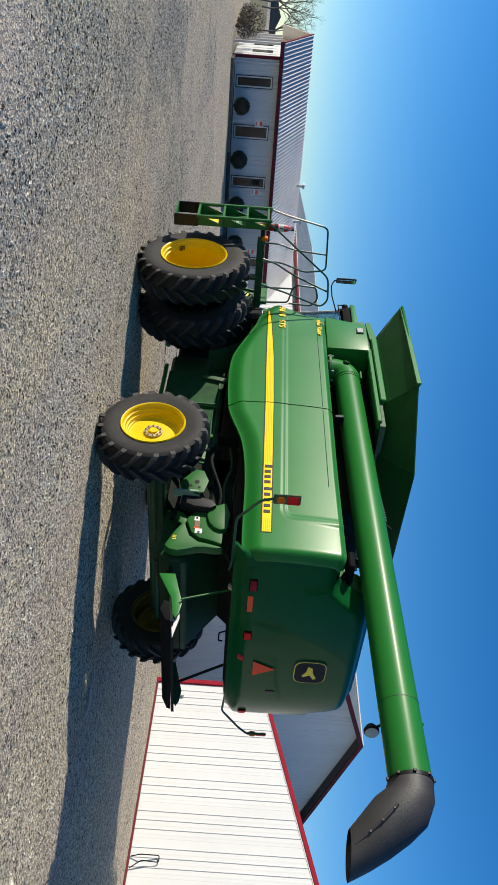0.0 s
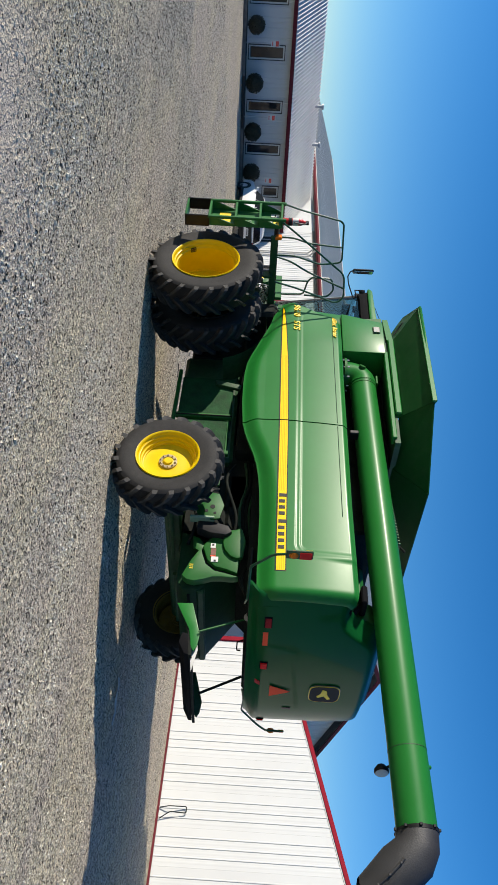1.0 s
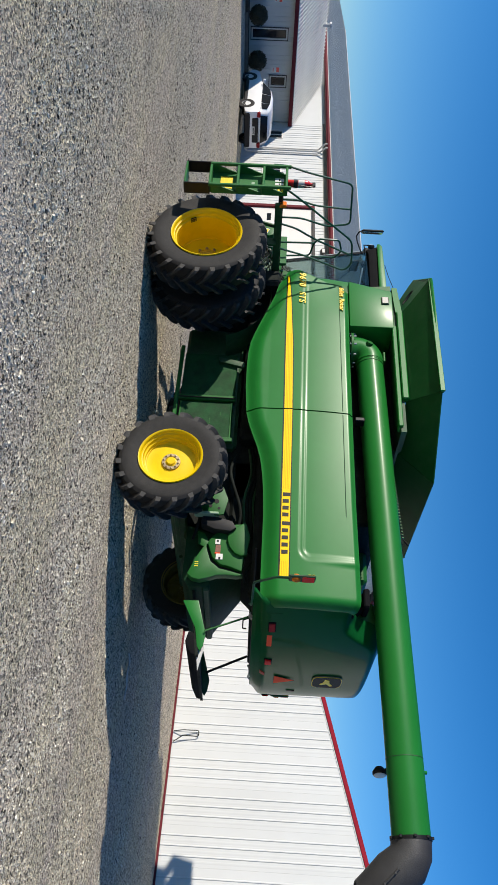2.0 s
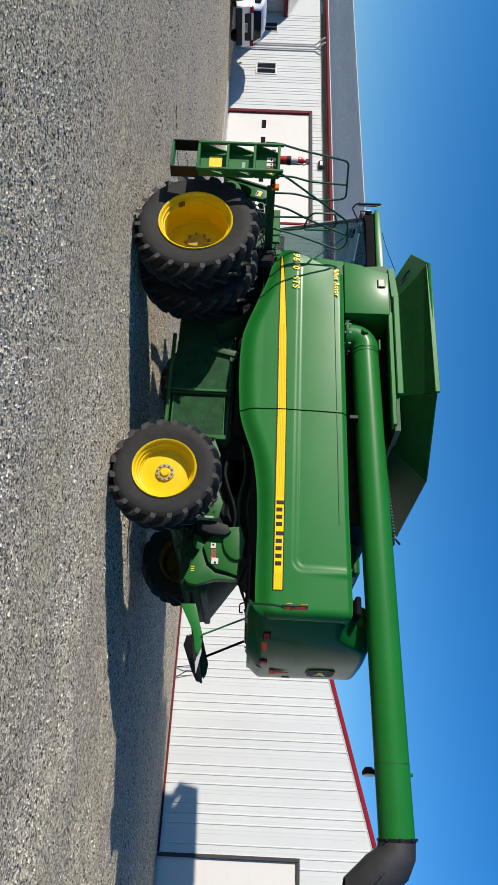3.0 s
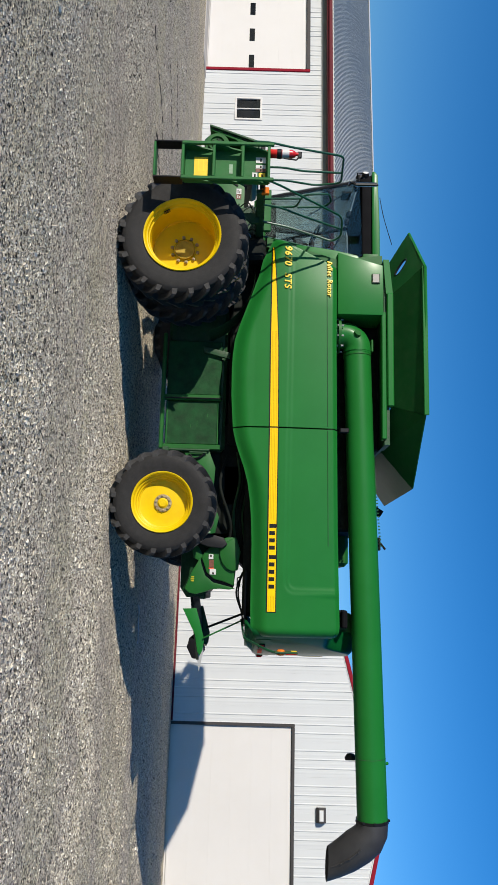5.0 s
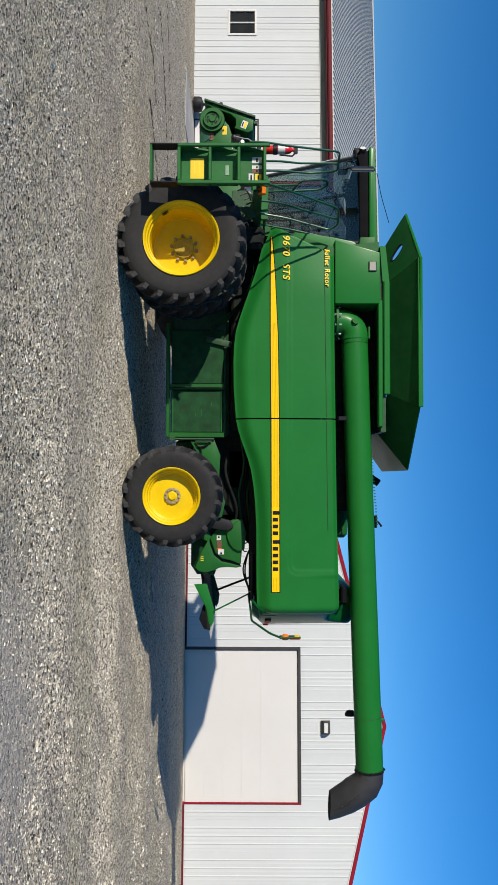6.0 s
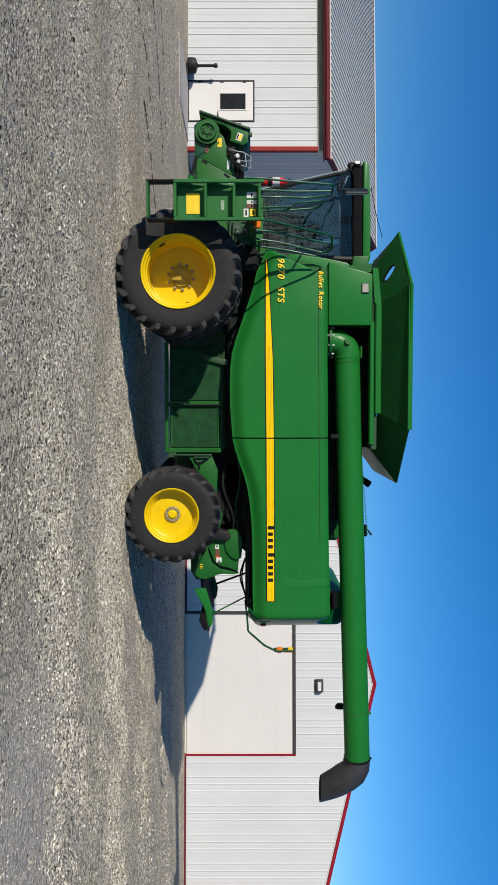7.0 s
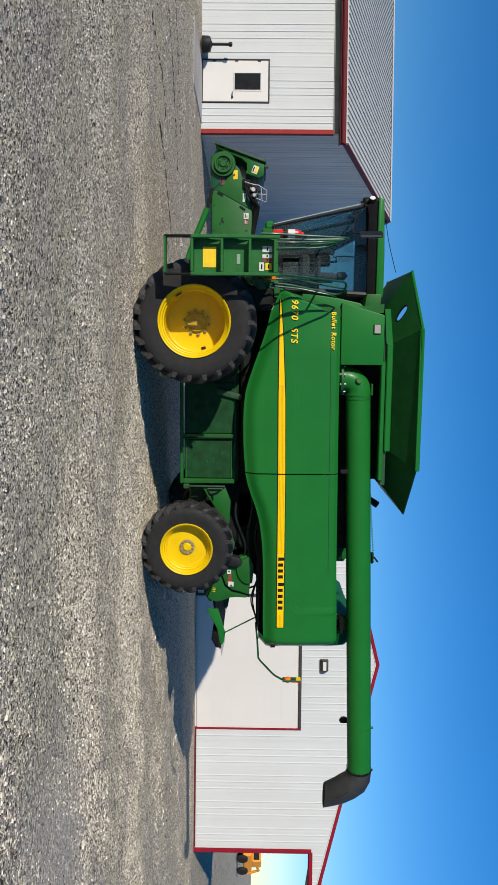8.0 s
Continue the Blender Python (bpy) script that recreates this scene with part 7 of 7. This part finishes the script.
def bare_tree(m, height, seed, spread=0.55):
    """A leafless tree: tapered trunk, forking limbs and many fine twigs."""
    rn = random.Random(seed)
    tree = thing("bare_tree", "leafless grey deciduous tree beyond the yard", "tree", "bare trees in the distance", m=m)
    limbs, twigs = Geo(), Geo()

    def grow(p, d, length, r, depth):
        q = p + d * length
        mid = (p + q) / 2 + Vector((rn.uniform(-1, 1), rn.uniform(-1, 1), rn.uniform(-0.3, 0.6))) * length * 0.07
        (limbs if depth < 3 else twigs).tube([p, mid, q], r, 6 if depth < 3 else 3, False, [r, r * 0.85, r * 0.68])
        if depth >= 6:
            return
        for _ in range(2 if depth else 4):
            nd = (d + Vector((rn.gauss(0, spread), rn.gauss(0, spread), rn.gauss(0.10, 0.25)))).normalized()
            grow(q, nd, length * rn.uniform(0.66, 0.86), r * 0.64, depth + 1)
        if depth and rn.random() < 0.6:
            nd = (d + Vector((rn.gauss(0, spread), rn.gauss(0, spread), rn.gauss(0.1, 0.3)))).normalized()
            grow(mid, nd, length * 0.6, r * 0.5, depth + 1)
    grow(Vector((0, 0, 0)), Vector((0, 0, 1)), height * 0.24, height * 0.013, 0)
    part("trunk", limbs, BARK, tree)
    part("twigs", twigs, BARK, tree, kind="stuff")


for u, v, h, sd in ((-96, -1.2, 9.5, 1), (-112, 0.5, 10, 2), (-90, 1.6, 8, 3)):
    bare_tree(SITE @ pose(u, v, 0), h, sd)
lawn = part("dry_lawn", Geo().box((-200, -120, -0.10), (-58.0, 9.0, -0.04)), TURF)
lawn.matrix_world = SITE
tagged(lawn, "straw-coloured winter lawn past the office", "lawn", kind="structure")
dist = Geo()
rnd = random.Random(9)
for k in range(150):
    a = radians(100 + 160 * k / 150)
    r = 320 + rnd.uniform(-20, 20)
    h = rnd.uniform(2.5, 5)
    w = rnd.uniform(5, 9)
    c = Vector((r * math.cos(a), r * math.sin(a), 0))
    t = Vector((-math.sin(a), math.cos(a), 0))
    out = [c - t * w] + [c + t * w * (q - 3) / 3 + Vector((0, 0, h * (0.6 + 0.4 * rnd.random()) * (1 - ((q - 3) / 3.6) ** 2))) for q in range(7)] + [c + t * w]
    back = [p + Vector((math.cos(a), math.sin(a), 0)) * 3 for p in out]
    n = len(out)
    dist.add(out + back, [tuple(range(n)), tuple(range(2 * n - 1, n - 1, -1))] + [(i, (i + 1) % n, n + (i + 1) % n, n + i) for i in range(n)])
tagged(part("distant_tree_line", dist, BARK, kind="stuff"), "far grey-brown line of bare woods", "woods")

# ---- small things by the walls ----
pot = thing("ash_urn", "black round-bellied ash urn with upright tube", "ash urn", m=SITE @ pose(-10.23, 10.52, -0.025))
part("base", Geo().lathe([(0.0, 0.0), (0.235, 0.0), (0.25, 0.02), (0.245, 0.20), (0.225, 0.27), (0.10, 0.31), (0.045, 0.34), (0.045, 0.92)], pose(0, 0, 0, 90), 28), PLASTIC, pot, smooth=50)
part("head", Geo().lathe([(0.045, 0.86), (0.07, 0.87), (0.075, 0.93), (0.06, 0.97), (0.0, 0.98)], pose(0, 0, 0, 90), 20), PLASTIC, pot)
sign_rows = (0.79, 4.33, 7.68)
for v in sign_rows:
    sg = thing("parking_sign", "small pale parking sign with red bars on a thin post", "sign", "signs along the office wing", m=SITE @ pose(O_U + 1.0, v, 0.08))
    part("post", Geo().tube([(0, 0, 0), (0, 0, 1.40)], 0.022, 8), GREY_STEEL, sg)
    board = part("board", Geo().box((0.022, -0.15, 1.25), (0.034, 0.15, 1.67), 0.005), WHITE_DECAL, sg)
    part("sign_bar", Geo().box((0.034, -0.12, 1.49), (0.038, 0.12, 1.63)), EXT_RED, board)
    part("sign_bar", Geo().box((0.034, -0.10, 1.31), (0.038, 0.10, 1.35)), EXT_RED, board)

# thin crumpled white sheet at a pale spot on the gravel
scrap = thing("white_sheet", "small crumpled white sheet lying on the gravel", "litter", m=pose(5.5, 1.36, 0.0, 0, 0, 12))
rows = [[(0.10 * i - 0.32 + 0.03 * math.sin(3.1 * j), 0.030 * j + 0.035 * math.sin(1.7 * i), 0.012 + 0.028 * abs(math.sin(2.3 * i + 1.9 * j))) for i in range(8)] for j in range(4)]
part("film", Geo().shell(rows, (0, 0, -0.003)), WHITE_DECAL, scrap, smooth=20)

# an orange machine far off beyond the open bay
mach = thing("orange_loader", "orange loader standing far off beyond the shed", "loader", m=SITE @ pose(58.0, 83.0, 0, 0, 0, 30))
part("body", Geo().box((-2.2, -0.9, 0.8), (1.6, 0.9, 1.9), 0.15), PLANT_YELLOW, mach)
part("cab", Geo().box((-0.6, -0.75, 1.9), (0.9, 0.75, 3.1), 0.1), PLANT_YELLOW, mach)
part("cab_window", Geo().box((-0.62, -0.6, 2.1), (0.92, 0.6, 2.9), 0.05), DARK_GLASS, mach)
part("boom", Geo().tube([(0.5, 0, 2.2), (2.8, 0, 2.8), (3.6, 0, 1.2)], 0.18, 8), PLANT_YELLOW, mach)
for x in (-1.5, 1.2):
    for y in (-1.0, 1.0):
        part("wheel", Geo().lathe([(0.0, -0.2), (0.6, -0.2), (0.7, -0.12), (0.7, 0.12), (0.6, 0.2), (0, 0.2)], pose(x, y, 0.7), 24), RUBBER, mach)

# dark damp soil pressed up by tyre lugs, in broken curving lines
rnd = random.Random(12)
clods = Geo()
for line in (((-5.15, -1.0), (-4.9, -0.3), (-4.83, 0.3), (-4.55, 0.75), (-4.2, 1.0)), ((-3.75, 0.1), (-3.58, 0.45), (-3.2, 1.0), (-2.75, 1.52), (-2.2, 2.1)), ((-6.5, 1.3), (-5.9, 1.95), (-5.1, 2.6), (-3.9, 3.3)), ((-7.6, 2.4), (-6.4, 3.2), (-4.9, 3.9))):
    path = smooth_path([(u, v, 0.0) for u, v in line], 24)
    for p, q in zip(path, path[1:]):
        if rnd.random() < 0.42:
            continue
        run = (q - p).normalized()
        side = Vector((-run.y, run.x, 0))
        for k in range(rnd.choice((1, 1, 2))):
            c = p.lerp(q, rnd.random()) + side * rnd.gauss(0, 0.035)
            a, w, h = 0.030 + 0.045 * rnd.random(), 0.014 + 0.014 * rnd.random(), 0.008 + 0.010 * rnd.random()
            base = [c + run * a * math.cos(t) + side * w * math.sin(t) for t in [i * math.tau / 6 + 0.5 * rnd.random() for i in range(6)]]
            z = ground_z(c.x, c.y)
            clods.add([(b.x, b.y, z - 0.004) for b in base] + [(c.x + run.x * 0.3 * a, c.y + run.y * 0.3 * a, z + h), (c.x - run.x * 0.3 * a, c.y - run.y * 0.3 * a, z + 0.8 * h)],
                      [(0, 1, 6), (1, 2, 6), (2, 7, 6), (2, 3, 7), (3, 4, 7), (4, 5, 7), (5, 6, 7), (5, 0, 6)])
clods = part("soil_clods", clods, MULCH)
clods.matrix_world = SITE
tagged(clods, "dark damp soil clods left in broken tyre tracks", "soil", kind="stuff")

# ---- loose stones ----
rs = np.random.RandomState(7)
N = 640000
near = rs.rand(N) < 0.70
px = np.where(near, -7.0 + 16.5 * rs.rand(N) + 0.7 * rs.randn(N), -18.0 + 38.0 * rs.rand(N))
py = np.where(near, -10.0 + 8.8 * rs.rand(N) + 1.0 * rs.exponential(1.0, N), -10.5 + 20.0 * rs.rand(N))
# coarse and fine patches: windrows of stones lie along the wheel tracks
field = 0.7 * np.sin(px * 0.7 + 1.3 * np.sin(py * 0.35)) + 1.3 * np.sin(py * 1.9 + 0.10 * px + 0.9 * np.sin(px * 0.33)) + 0.8 * np.sin(px * 1.3 - py * 2.4 + 1.1 * np.sin(px * 0.9)) + 0.7 * np.sin(px * 3.1 + py * 3.3 + 1.7 * np.sin(py * 1.2)) + 0.6 * np.sin(px * 7.3 - py * 5.1 + 2.0 * np.sin(px * 2.2))
coarse = 1 / (1 + np.exp(-1.4 * field))
size = np.clip(0.0074 * np.exp(0.42 * rs.randn(N)), 0.0045, 0.0185) * (0.74 + 0.52 * coarse) * np.where(near, 1.0, 1.4)
worn = np.clip(1.0 - np.hypot((px - 5.4) / 2.3, (py + 7.6) / 1.5), 0, 1)  # finer, packed patch
pick = (rs.rand(N) < (0.20 + 0.54 * coarse) * (1 - 0.5 * np.minimum(1, 2.2 * worn))) & (py < 10.0 - 0.105 * px)
px, py, size = px[pick], py[pick], size[pick]
N = len(px)
# each stone: three corners in the ground and a smaller, uneven, tilted top
ang = 2 * np.pi * (rs.rand(N, 1) + (np.arange(3)[None] + 0.5 * (rs.rand(N, 3) - 0.5)) / 3)
rad = size[:, None] * (0.75 + 0.6 * rs.rand(N, 3))
tall = size[:, None] * (0.22 + 0.44 * rs.rand(N, 1) ** 1.5)
slim = 0.55 + 0.35 * rs.rand(N, 3)
gz = -0.06 * np.clip((py + 0.105 * px - 4.0) / 5.0, 0, 1) ** 2 * (3 - 2 * np.clip((py + 0.105 * px - 4.0) / 5.0, 0, 1))
low = np.stack([px[:, None] + rad * np.cos(ang), py[:, None] + rad * np.sin(ang), (gz - 0.15 * size)[:, None] + 0 * ang], -1)
high = np.stack([px[:, None] + rad * slim * np.cos(ang + 0.3), py[:, None] + rad * slim * np.sin(ang + 0.3), gz[:, None] + tall * (0.65 + 0.6 * rs.rand(N, 3))], -1)
verts = np.concatenate([low, high], 1).reshape(-1, 3)
side = (np.array([(0, 1, 4, 3), (1, 2, 5, 4), (2, 0, 3, 5)])[None] + 6 * np.arange(N)[:, None, None]).reshape(-1, 4)
cap = (np.array([3, 4, 5])[None] + 6 * np.arange(N)[:, None]).reshape(-1, 3)
faces = side.tolist() + cap.tolist()
me = bpy.data.meshes.new("gravel_stones")
me.from_pydata(verts.tolist(), [], faces)
me.materials.append(STONE)
tagged(new("gravel_stones", me), "loose grey crushed stones scattered over the yard", "gravel", kind="stuff")

# ---- siding sheets ----
sheet_row(l_front, -31.3 + 0.1, L_U1 - 0.11, -0.06, lambda u: 4.26, L_HOLES, L_V, -0.012, WHITE_SIDING)
sheet_row(l_end, L_V + 0.12, L_BACK, -0.06, lambda v: l_gable(v) - 0.02, [], L_U1, 0.012, WHITE_SIDING, axis=0)
sheet_row(r_front, R_U0 + 0.12, R_PEAK, 0.0, lambda u: r_top(u) + 0.03, R_HOLES, R_V, -0.012, WHITE_SIDING)
sheet_row(r_front, R_PEAK, R_END, 0.0, lambda u: r_top(u) + 0.03, R_HOLES, R_V, -0.012, WHITE_SIDING)
sheet_row(o_front, O_V0, O_V1, 0.10, lambda v: 2.40, O_HOLES, O_U, 0.012, WHITE_SIDING, axis=0)
